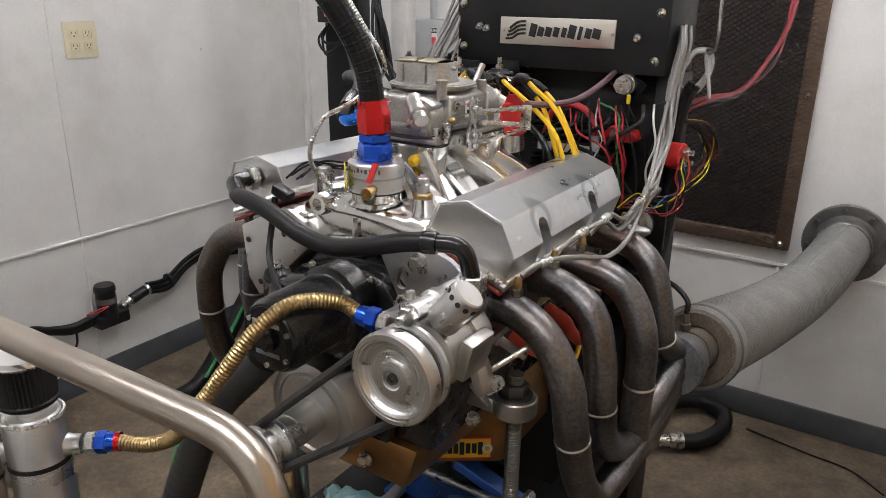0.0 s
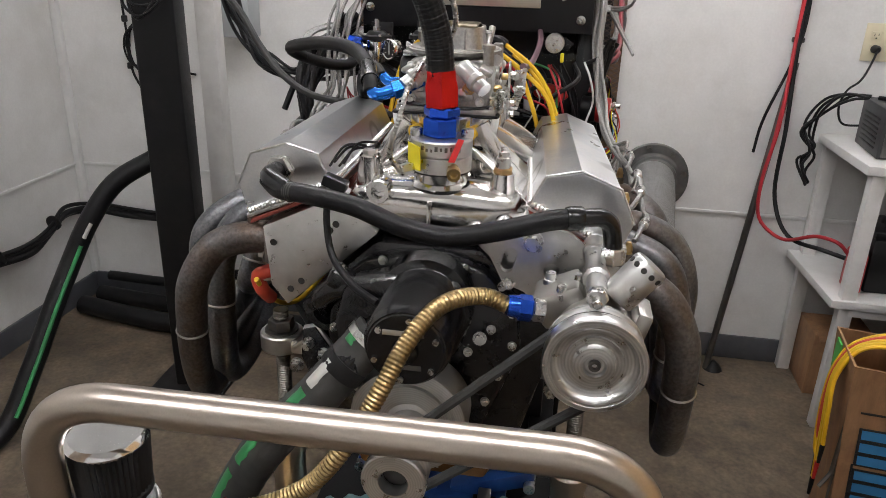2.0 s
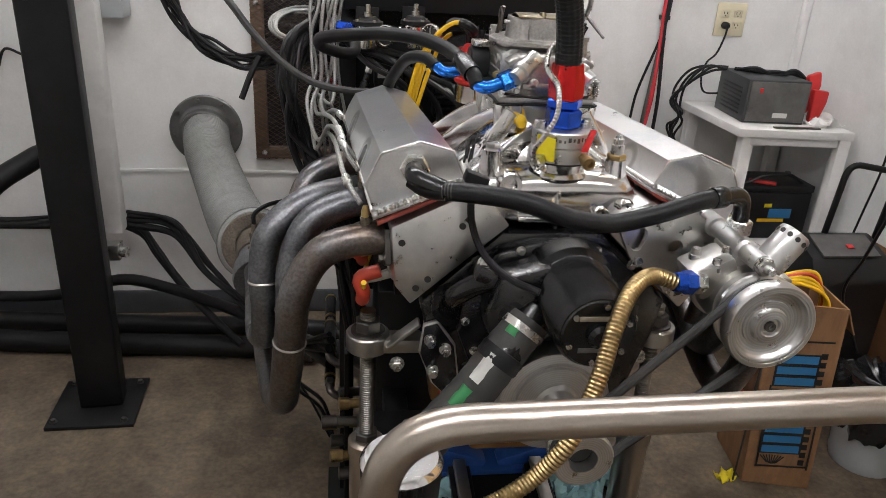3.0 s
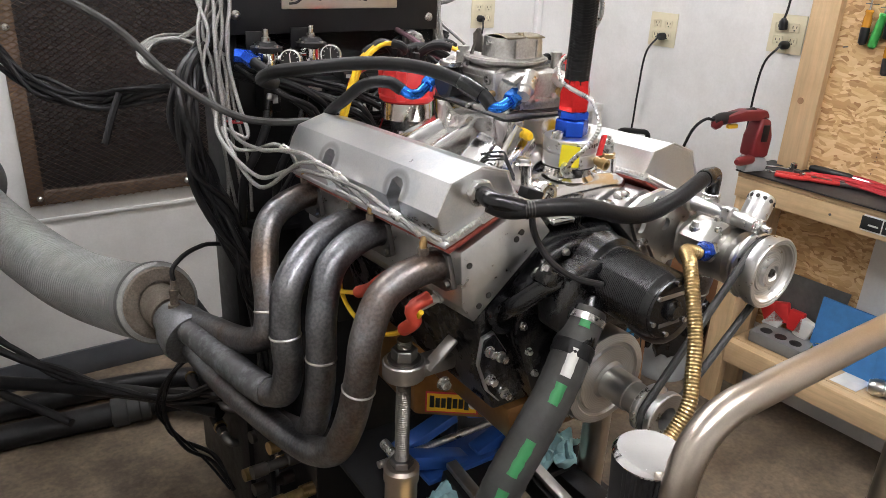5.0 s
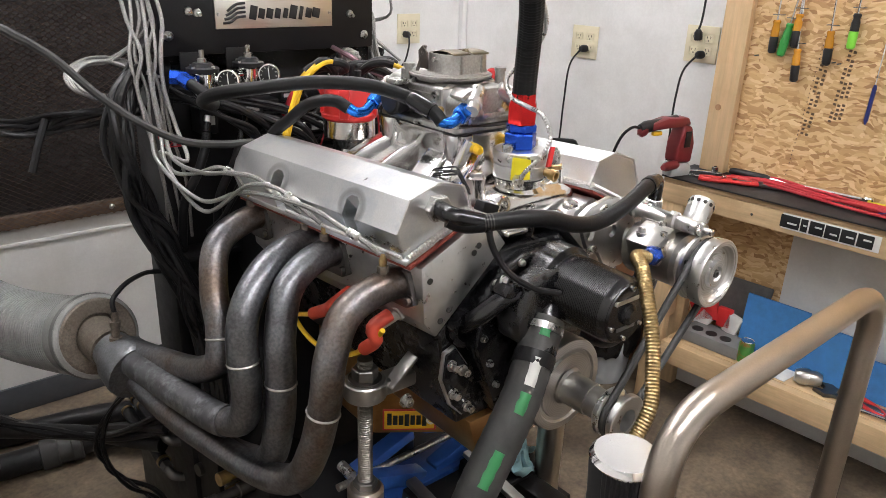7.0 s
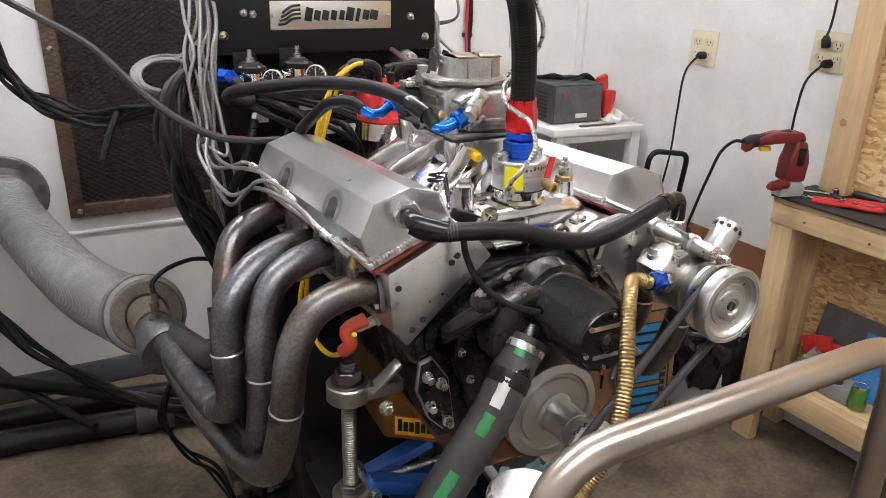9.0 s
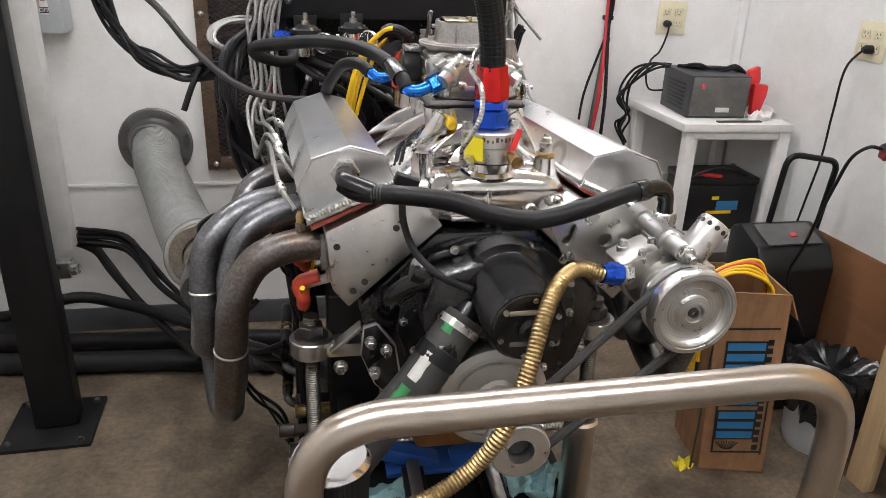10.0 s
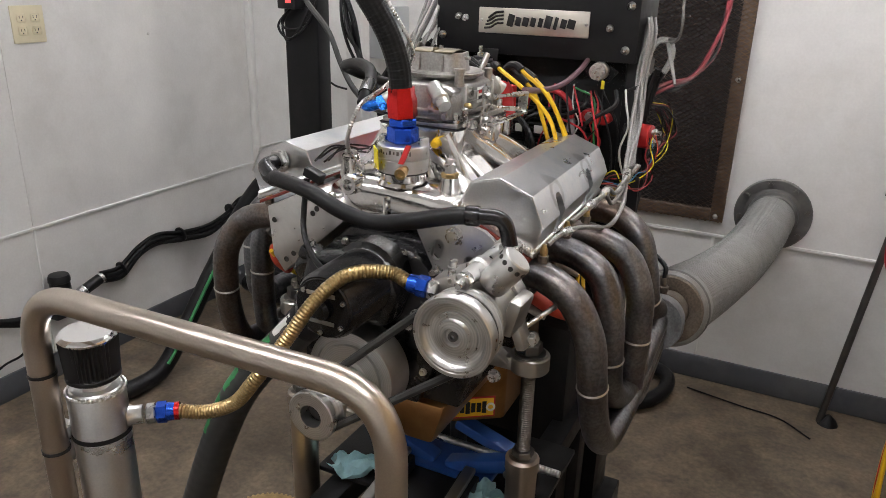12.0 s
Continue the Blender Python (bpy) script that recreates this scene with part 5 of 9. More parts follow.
part("hose", sweep(resample(spline(lp, 12), 0.006), 0.0278, 26, rf=lambda q: 1.0 + 0.014 * math.sin(q * 330)), RUBBER_GREY, lh)
sp = resample(spline(lp, 12), 0.01)
for i0, i1, mm in ((1, 3, GREEN_TAPE), (6, 10, WHITE_TAPE), (11, 14, GREEN_TAPE), (19, 24, GREEN_TAPE), (26, 34, GREEN_TAPE)):
    run = []
    for i in range(i0, i1 + 1):
        along = (sp[i + 1] - sp[i - 1]).normalized()
        out = Vector((-0.62, -0.71, 0.33))
        run.append(sp[i] + (out - along * out.dot(along)).normalized() * 0.0178)
    part("stripe", sweep(run, 0.0118, 14), mm, lh, "green or white printed stripe")
part("hose_clamp", lathe(bmesh.new(), sp[1], sp[2], [(0, 0.0300), (1, 0.0300)], 32), ZINC, lh, "worm drive hose clamp")
part("tape_wrap", lathe(bmesh.new(), sp[5], sp[7], [(0, 0.0288), (0.25, 0.0298), (0.5, 0.0290), (0.75, 0.0297), (1, 0.0288)], 28), RUBBER, lh, "black tape wrap")

# exhaust headers
LEFT = [
    [(-0.19, 0.03, 1.035), (-0.25, 0.03, 1.034), (-0.302, 0.028, 1.014), (-0.333, 0.018, 0.965), (-0.342, 0.018, 0.905), (-0.352, 0.036, 0.82), (-0.360, 0.068, 0.762), (-0.374, 0.115, 0.738), (-0.408, 0.30, 0.722), (-0.424, 0.42, 0.720), (-0.440, 0.53, 0.738)],
    [(-0.19, 0.175, 1.03), (-0.25, 0.172, 1.035), (-0.318, 0.148, 1.012), (-0.345, 0.128, 0.955), (-0.349, 0.124, 0.90), (-0.354, 0.128, 0.81), (-0.362, 0.150, 0.745), (-0.380, 0.25, 0.708), (-0.410, 0.42, 0.714), (-0.432, 0.53, 0.740)],
    [(-0.19, 0.235, 1.03), (-0.25, 0.228, 1.035), (-0.330, 0.190, 1.026), (-0.380, 0.160, 0.985), (-0.390, 0.154, 0.93), (-0.389, 0.150, 0.865), (-0.393, 0.163, 0.818), (-0.404, 0.205, 0.798), (-0.418, 0.31, 0.785), (-0.434, 0.44, 0.776), (-0.448, 0.53, 0.774)],
    [(-0.19, 0.39, 1.03), (-0.26, 0.386, 1.03), (-0.325, 0.362, 1.008), (-0.352, 0.328, 0.95), (-0.362, 0.292, 0.895), (-0.374, 0.282, 0.850), (-0.388, 0.315, 0.825), (-0.410, 0.44, 0.792), (-0.432, 0.53, 0.780)],
]
RIGHT = [
    [(0.19, 0.02, 1.035), (0.25, 0.012, 1.032), (0.293, 0.002, 1.012), (0.322, 0.002, 0.96), (0.329, 0.010, 0.90), (0.333, 0.040, 0.81), (0.338, 0.085, 0.752), (0.343, 0.15, 0.750), (0.349, 0.26, 0.785), (0.351, 0.37, 0.818)],
    [(0.16, 0.125, 1.03), (0.25, 0.12, 1.035), (0.303, 0.108, 1.012), (0.325, 0.10, 0.955), (0.329, 0.102, 0.90), (0.332, 0.125, 0.82), (0.338, 0.18, 0.785), (0.347, 0.27, 0.808), (0.350, 0.38, 0.838)],
    [(0.15, 0.19, 1.03), (0.26, 0.192, 1.04), (0.318, 0.196, 1.016), (0.346, 0.197, 0.96), (0.350, 0.199, 0.90), (0.346, 0.215, 0.80), (0.344, 0.255, 0.745), (0.347, 0.31, 0.765), (0.352, 0.40, 0.815)],
    [(0.15, 0.36, 1.03), (0.26, 0.352, 1.032), (0.308, 0.335, 1.005), (0.328, 0.328, 0.95), (0.338, 0.335, 0.89), (0.348, 0.39, 0.85)],
]
for s, runs, c0, c1, c2, lab in ((-1, LEFT, (-0.436, 0.490, 0.752), (-0.451, 0.572, 0.766), (-0.459, 0.635, 0.768), "exhaust header with heat tinted primary tubes, nearer the column"),
                                 (1, RIGHT, (0.347, 0.37, 0.832), (0.347, 0.48, 0.808), (0.347, 0.545, 0.792), "exhaust header with heat tinted primary tubes, nearer the shelf")):
    hd = thing("exhaust_header", (s * 0.35, 0.2, 0.70), lab, "exhaust header", "exhaust headers")
    for k, run in enumerate(runs):
        pr = part("primary_tube", hose(run, 0.0218, 20, 10), PRIMARY, hd)
        P = spline(run, 10)
        wi = min(42, len(P) - 12)
        part("weld_ring", lathe(bmesh.new(), P[wi], P[wi] + (P[wi + 1] - P[wi]).normalized() * 0.004, [(0, 0.0222), (0.5, 0.0234), (1, 0.0222)], 22), ALU_DULL, pr, "bright weld ring")
        if s < 0 and k == 2:
            Q = P[68:99]
            part("flaked_sleeve", sweep(Q, 0.0236, 22), FLAKE, pr, "thick sleeve with a flaking grey finish")
        e = P[9]
        part("probe_bung", hexa(e + Vector((0, 0, 0.019)), e + Vector((0, 0, 0.031)), 0.0075, 0.001), RUSTY, pr)
        part("probe_fitting", lathe(bmesh.new(), e + Vector((0, 0, 0.03)), e + Vector((0, 0, 0.046)), [(0, 0.005), (0.5, 0.0058), (1, 0.003)], 10), BRASS, pr, "brass temperature probe")
    a, b = Vector(c0), Vector(c1)
    col = part("collector", lathe(bmesh.new(), a, b, [(0, 0.050), (0.12, 0.052), (0.55, 0.047), (0.85, 0.036), (1, 0.035)], 32), COLLECT, hd, "grey collector with flaking finish")
    part("slip_pipe", lathe(bmesh.new(), b, c2, [(0, 0.037), (0.3, 0.039), (1, 0.040)], 28), RUSTY, hd, "rusty slip pipe")
    part("oxygen_sensor", lathe(bmesh.new(), b + Vector((0, -0.035, 0.028)), b + Vector((s * -0.004, -0.035, 0.088)), [(0, 0.011), (0.2, 0.011), (0.22, 0.007), (0.5, 0.0075), (0.55, 0.009), (0.7, 0.009), (0.72, 0.006), (1, 0.0055)], 14), RUSTY, col, "oxygen sensor with a black lead")
    q = b + Vector((s * -0.004, -0.035, 0.086))
    part("sensor_lead", hose([q, q + Vector((0, 0.003, 0.02)), q + Vector((s * -0.02, 0.02, 0.032)), q + Vector((s * -0.06, 0.06, 0.03)), q + Vector((s * -0.10, 0.09, 0.02)), q + Vector((s * -0.17, 0.10, -0.01)), q + Vector((s * -0.20, 0.13, -0.10))], 0.0045, 8), RUBBER, col)
    # exhaust duct slipped over the pipe
for pts, end, lab in (([(-0.459, 0.635, 0.768), (-0.484, 0.77, 0.722), (-0.560, 1.06, 0.665), (-0.66, 1.42, 0.668), (-0.715, 1.60, 0.700), (-0.745, 1.765, 0.722)], (-0.459, 0.635, 0.768), "grey corrugated exhaust duct running to a wall flange"),
                      ([(0.347, 0.545, 0.792), (0.354, 0.65, 0.770), (0.383, 0.95, 0.708), (0.425, 1.30, 0.664), (0.455, 1.55, 0.666), (0.474, 1.765, 0.680)], (0.347, 0.545, 0.792), "grey corrugated exhaust duct running to a wall flange")):
    du = thing("exhaust_duct", pts[-1], lab, "exhaust duct", "exhaust ducts")
    part("duct_hose", sweep(resample(spline(pts, 14), 0.0028), 0.0765, 36, rf=lambda q: 0.945 if int(q / 0.0028 + 0.5) % 4 == 3 else 1.0), DUCT, du, "ribbed grey duct hose")
    a, b = Vector(pts[0]), Vector(pts[1])
    dr = (b - a).normalized()
    part("end_ring", lathe(bmesh.new(), a - dr * 0.012, a + dr * 0.05, [(0, 0.042), (0.02, 0.072), (0.1, 0.078), (0.9, 0.078), (1, 0.075)], 40), DUCT, du)
    part("end_face", lathe(bmesh.new(), a - dr * 0.0125, a - dr * 0.0155, [(0, 0.070), (1, 0.066), (1, 0.043), (0, 0.042)], 40), RUSTY, du, "rusty end plate")
    c = Vector((pts[-1][0], YB, pts[-1][2]))
    part("end_band", lathe(bmesh.new(), a - dr * 0.002, a + dr * 0.012, [(0, 0.0785), (0.3, 0.0805), (0.7, 0.0805), (1, 0.0785)], 40), FLANGE, du, "dark band round the duct end")
    fl = part("wall_flange", lathe(bmesh.new(), c, c + Vector((0, -0.012, 0)), [(0, 0.124), (0.7, 0.124), (1, 0.120), (1, 0.078), (0, 0.076)], 48), FLANGE, du, "grey painted wall flange")
    part("flange_collar", lathe(bmesh.new(), c + Vector((0, -0.012, 0)), c + Vector((0, -0.05, -0.002)), [(0, 0.092), (0.1, 0.082), (0.9, 0.080), (1, 0.076)], 40), FLANGE, fl)
    for k in range(8):
        a = k * math.pi / 4 + 0.2
        p = c + Vector((0.107 * math.cos(a), -0.012, 0.107 * math.sin(a)))
        part("flange_bolt", bolt(p, (0, -1, 0), 0.0075, 0.008), STEEL_DARK, fl)

# ---------------------------------------------------------------- test stand and dyno
st = thing("engine_stand", (0, 0.1, 0), "black steel engine stand with threaded support posts", "engine stand")
for nm, c, s in (("side_rail", (-0.16, 0.15, 0.46), (0.05, 1.0, 0.05)), ("side_rail", (0.16, 0.15, 0.46), (0.05, 1.0, 0.05)),
                 ("cross_rail", (0, -0.33, 0.46), (0.27, 0.05, 0.05)), ("cross_rail", (0, 0.085, 0.40), (0.50, 0.06, 0.06)),
                 ("cross_rail", (0, 0.62, 0.46), (0.27, 0.05, 0.05)), ("lower_beam", (-0.2, 0.2, 0.06), (0.08, 1.3, 0.12)),
                 ("lower_beam", (0.2, 0.2, 0.06), (0.08, 1.3, 0.12)), ("leg", (-0.16, -0.3, 0.24), (0.05, 0.05, 0.40)), ("leg", (0.16, -0.3, 0.24), (0.05, 0.05, 0.40)),
                 ("leg", (-0.16, 0.6, 0.24), (0.05, 0.05, 0.40)), ("leg", (0.16, 0.6, 0.24), (0.05, 0.05, 0.40)), ("tray", (0, 0.25, 0.49), (0.44, 0.30, 0.012))):
    part(nm, boxb(c, s, 0.003), BLACK, st)
for x, y in ((-0.236, 0.084), (0.209, 0.092)):
    po = part("support_post", lathe(bmesh.new(), (x, y, 0.36), (x, y, 0.675), [(0, 0.026), (0.9, 0.026), (0.92, 0.0285), (0.985, 0.0285), (1, 0.024)], 28), CHAMPAGNE, st, "tan plated support post")
    part("lock_nut", hexa((x, y, 0.675), (x, y, 0.688), 0.019), STEEL_DARK, po)
    path = resample([Vector((x, y, 0.68)), Vector((x, y, 0.900))], 0.0010)
    part("threaded_rod", sweep(path, 0.0115, 14, rf=lambda q: 1.0 - 0.09 * (int(q / 0.0010 + 0.5) % 4 > 1)), ROD_STEEL, po, "threaded steel rod")
    lug = part("support_lug", lathe(bmesh.new(), (x, y, 0.838), (x, y, 0.866), [(0, 0.030), (0.08, 0.032), (0.92, 0.032), (1, 0.030)], 32), ALU_DULL, st, "cast mounting lug")
    s = 1 if x > 0 else -1
    part("lug_arm", boxb((x - s * 0.045, y - 0.005, 0.850), (0.07, 0.036, 0.024), 0.006), ALU_DULL, lug)
    part("mount_bracket", boxb((x - s * 0.05, y - 0.02, 0.872), (0.006, 0.024, 0.06), 0.002, rot("Y", -s * 50)), ALU_DULL, lug)
    part("bracket_bolt", bolt((x - s * 0.04, y - 0.045, 0.838), (0, -1, 0), 0.008, 0.010), ZINC, lug)
    part("top_nut", hexa((x, y, 0.868), (x, y, 0.886), 0.0195), STEEL_DARK, lug, "large black nut")
    part("washer", cyl((x, y, 0.866), (x, y, 0.869), 0.025, seg=24), STEEL_DARK, lug)
for x in (-0.065, 0.075):
    # pale strip puts the light on the black beam's top flange into colour
    part("ramp_rail", boxb((x, -0.06, 0.50), (0.022, 0.5, 0.012), 0.002, rot("X", 8)), ALU_DULL, st, "pale strip for the lit top flange of a black rail")
    part("ramp_beam", boxb((x, -0.06, 0.472), (0.04, 0.5, 0.04), 0.002, rot("X", 8)), BLACK, st)

rail = thing("guard_rail", (0, -0.38, 0), "bent satin steel tube guard rail in front of the engine", "guard rail")
part("tube", sweep(fillet([(-0.246, -0.405, 0.47), (-0.246, -0.405, 1.062), (0.244, -0.394, 1.062), (0.244, -0.394, 0.47)], 0.075, 14), 0.0157, 24), CHAMPAGNE, rail)
for s, x, y in ((-1, -0.246, -0.405), (1, 0.244, -0.394)):
    part("leg_foot", cyl((x, y, 0.0), (x, y, 0.47), 0.0175, seg=20), CHAMPAGNE, rail)
    part("foot_plate", boxb((x, y, 0.005), (0.09, 0.09, 0.01), 0.002), BLACK, rail)
for z in (0.95, 0.84):
    part("strap_tie", lathe(bmesh.new(), (-0.246, -0.405, z), (-0.246, -0.405, z + 0.004), [(0, 0.0172), (1, 0.0172)], 18), PLASTIC_BLK, rail, "black cable tie")

jack = thing("scissor_jack", (0, 0.26, 0.496), "blue painted scissor jack under the oil pan", "jack")
part("jack_base", boxb((0, 0.24, 0.503), (0.22, 0.10, 0.012), 0.003), BLUE_PAINT, jack)
for s in (-1, 1):
    part("lower_arm", boxb((s * 0.085, 0.22, 0.531), (0.15, 0.035, 0.028), 0.004, rot("Y", -s * 20)), BLUE_PAINT, jack)
    part("upper_arm", boxb((s * 0.085, 0.26, 0.560), (0.15, 0.035, 0.022), 0.004, rot("Y", s * 18)), BLUE_PAINT, jack)
    part("pivot", cyl((s * 0.15, 0.19, 0.545), (s * 0.15, 0.29, 0.545), 0.010, seg=14), ZINC, jack)
part("jack_screw", sweep(resample([Vector((-0.19, 0.24, 0.545)), Vector((0.235, 0.24, 0.545))], 0.0015), 0.0075, 12, rf=lambda q: 1 - 0.12 * (int(q / 0.0015 + 0.5) % 4 > 1)), STEEL, jack)
part("saddle_post", cyl((0, 0.29, 0.51), (0, 0.29, 0.622), 0.018, seg=18), STEEL_DARK, jack)
part("jack_saddle", boxb((0, 0.29, 0.626), (0.09, 0.07, 0.010), 0.003), BLUE_PAINT, jack)


def rag(c, sx_, sy_, seed, rz=0):
    rnd = random.Random(seed)
    bm = bmesh.new()
    n = 14
    ph = [rnd.random() * 6 for _ in range(4)]
    G = [[None] * n for _ in range(n)]
    m = rot("Z", rz)
    for i in range(n):
        for j in range(n):
            u, v = i / (n - 1) - 0.5, j / (n - 1) - 0.5
            z = 0.012 + 0.010 * math.sin(9 * u + ph[0] + 4 * v) + 0.008 * math.sin(13 * v + ph[1]) + 0.005 * math.sin(23 * u + 11 * v + ph[2])
            p = m @ Vector((u * sx_ + 0.012 * math.sin(8 * v + ph[3]), v * sy_ + 0.012 * math.sin(7 * u), max(z, 0.001)))
            G[i][j] = bm.verts.new(Vector(c) + p)
    for i in range(n - 1):
        for j in range(n - 1):
            bm.faces.new((G[i][j], G[i + 1][j], G[i + 1][j + 1], G[i][j + 1]))
    r = bmesh.ops.extrude_face_region(bm, geom=bm.faces[:])
    bmesh.ops.translate(bm, vec=(0, 0, -0.0015), verts=[g for g in r["geom"] if isinstance(g, bmesh.types.BMVert)])
    return bm


for c, a, b, sd, z in (((-0.13, 0.13, 0.497), 0.13, 0.06, 3, 10), ((0.17, 0.14, 0.497), 0.10, 0.06, 4, 30), ((0.12, 0.15, 0.497), 0.06, 0.05, 5, 70)):
    tagged(part("shop_rag", rag(c, a, b, sd, z), RAG), "crumpled pale blue shop rag on the stand tray", "rag", "shop rags")

fly = thing("flywheel", (-0.215, -0.075, 0.46), "brass coloured toothed ring gear lying on the stand", "flywheel")
bm = bmesh.new()
nt_ = 120
ring = []
for zz in (0.470, 0.482):
    ring.append([bm.verts.new((-0.215 + (0.085 + (0.004 if (i // 2) % 2 else 0)) * math.cos(math.pi * i / nt_), -0.075 + (0.085 + (0.004 if (i // 2) % 2 else 0)) * math.sin(math.pi * i / nt_), zz)) for i in range(2 * nt_)])
for i in range(2 * nt_):
    bm.faces.new((ring[0][i], ring[0][(i + 1) % (2 * nt_)], ring[1][(i + 1) % (2 * nt_)], ring[1][i]))
bm.faces.new(ring[0])
bm.faces.new(ring[1])
part("ring_gear", bm, BRASS, fly, smooth=False)
part("hub", lathe(bmesh.new(), (-0.215, -0.075, 0.482), (-0.215, -0.075, 0.490), [(0, 0.06), (0.5, 0.055), (1, 0.03)], 32), BRASS, fly)
part("bracket_plate", boxb((-0.215, -0.075, 0.465), (0.12, 0.12, 0.009), 0.002), BLACK, st)

# dyno tower and console
dy = thing("dyno_console", (-0.04, 0.8, 0), "black dyno console with a metal nameplate above the absorber", "dyno console")
part("cabinet", boxb((-0.040, 0.765, 1.347), (0.463, 0.17, 0.182), 0.003), BLACK, dy, "black cabinet box")
npl = part("nameplate", boxb((-0.0385, 0.6785, 1.3285), (0.253, 0.004, 0.054), 0.0015), NAMEPLATE, dy, "brushed nameplate with a black wave emblem")
for k in range(4):
    part("emblem_wave", hose([(-0.150 + 0.003 * k, 0.6755, 1.312 + 0.007 * k), (-0.135, 0.6755, 1.314 + 0.008 * k), (-0.122, 0.6755, 1.322 + 0.008 * k), (-0.105, 0.6755, 1.324 + 0.008 * k)], 0.0026, 6, 5), INK, npl)
for k, wd in enumerate((0.015, 0.013, 0.014, 0.012, 0.010, 0.016, 0.008, 0.013, 0.017)):
    x0 = -0.088 + 0.0172 * k
    part("name_bar", boxb((x0, 0.6757, 1.3285 + (0.002 if k in (0, 5) else 0)), (wd, 0.002, 0.026 if k in (0, 5, 6) else 0.019), 0.0008, rot("Y", 12)), INK, npl)
for bx, bz in ((-0.158, 1.3285), (0.081, 1.3285)):
    part("plate_screw", cyl((bx, 0.677, bz), (bx, 0.674, bz), 0.004, 0.003, 12), ZINC, npl)
for bx, bz in ((-0.255, 1.292), (0.168, 1.282), (-0.257, 1.379), (0.172, 1.370)):
    part("dome_bolt", lathe(bmesh.new(), (bx, 0.680, bz), (bx, 0.671, bz), [(0, 0.009), (0.3, 0.009), (0.7, 0.006), (1, 0.003)], 16), ZINC, dy, "zinc dome bolt")
for bx, bz in ((-0.215, 1.335), (-0.198, 1.332), (0.132, 1.325)):
    part("toggle_switch", lathe(bmesh.new(), (bx, 0.680, bz), (bx, 0.664, bz - 0.003), [(0, 0.008), (0.35, 0.007), (0.4, 0.003), (1, 0.0035)], 12), ZINC, dy)
part("back_panel", boxb((-0.040, 0.745, 0.93), (0.455, 0.012, 0.65), 0.002), BLACK, dy, "black equipment panel")
for x in (-0.262, 0.182):
    part("upright", boxb((x, 0.775, 0.63), (0.035, 0.13, 1.255), 0.003), BLACK, dy)
part("shelf_plate", boxb((-0.04, 0.72, 0.86), (0.44, 0.10, 0.01), 0.001), BLACK, dy)
ab = thing("dyno_absorber", (-0.04, 0.62, 0), "black dyno absorber unit behind the engine", "dyno absorber")
part("drum", lathe(bmesh.new(), (0, 0.47, 0.85), (0, 0.73, 0.85), [(0, 0.12), (0.1, 0.15), (0.3, 0.155), (0.35, 0.145), (0.9, 0.145), (1, 0.12)], 36), BLACK, ab)
part("pedestal", boxb((-0.02, 0.62, 0.36), (0.36, 0.24, 0.72), 0.006), BLACK, ab)
part("bell_plate", prism([(-0.17, 0.74), (-0.19, 0.95), (-0.1, 1.06), (0.1, 1.06), (0.19, 0.95), (0.17, 0.74)], "y", 0.44, 0.468, 0.003), BLACK, ab, "black bellhousing plate")
part("base_plate", boxb((0, 0.55, 0.012), (0.62, 0.5, 0.024), 0.003), BLACK, ab)
for k in range(7):
    z = 0.24 + 0.05 * (k % 4)
    y = 0.52 + 0.06 * (k // 2)
    part("water_fitting", lathe(bmesh.new(), (-0.20, y, z), (-0.28 - 0.02 * (k % 3), y - 0.01, z + 0.005), [(0, 0.016), (0.3, 0.016), (0.32, 0.012), (0.7, 0.012), (0.72, 0.015), (1, 0.015)], 12), BRASS if k % 2 else STEEL_DARK, ab)

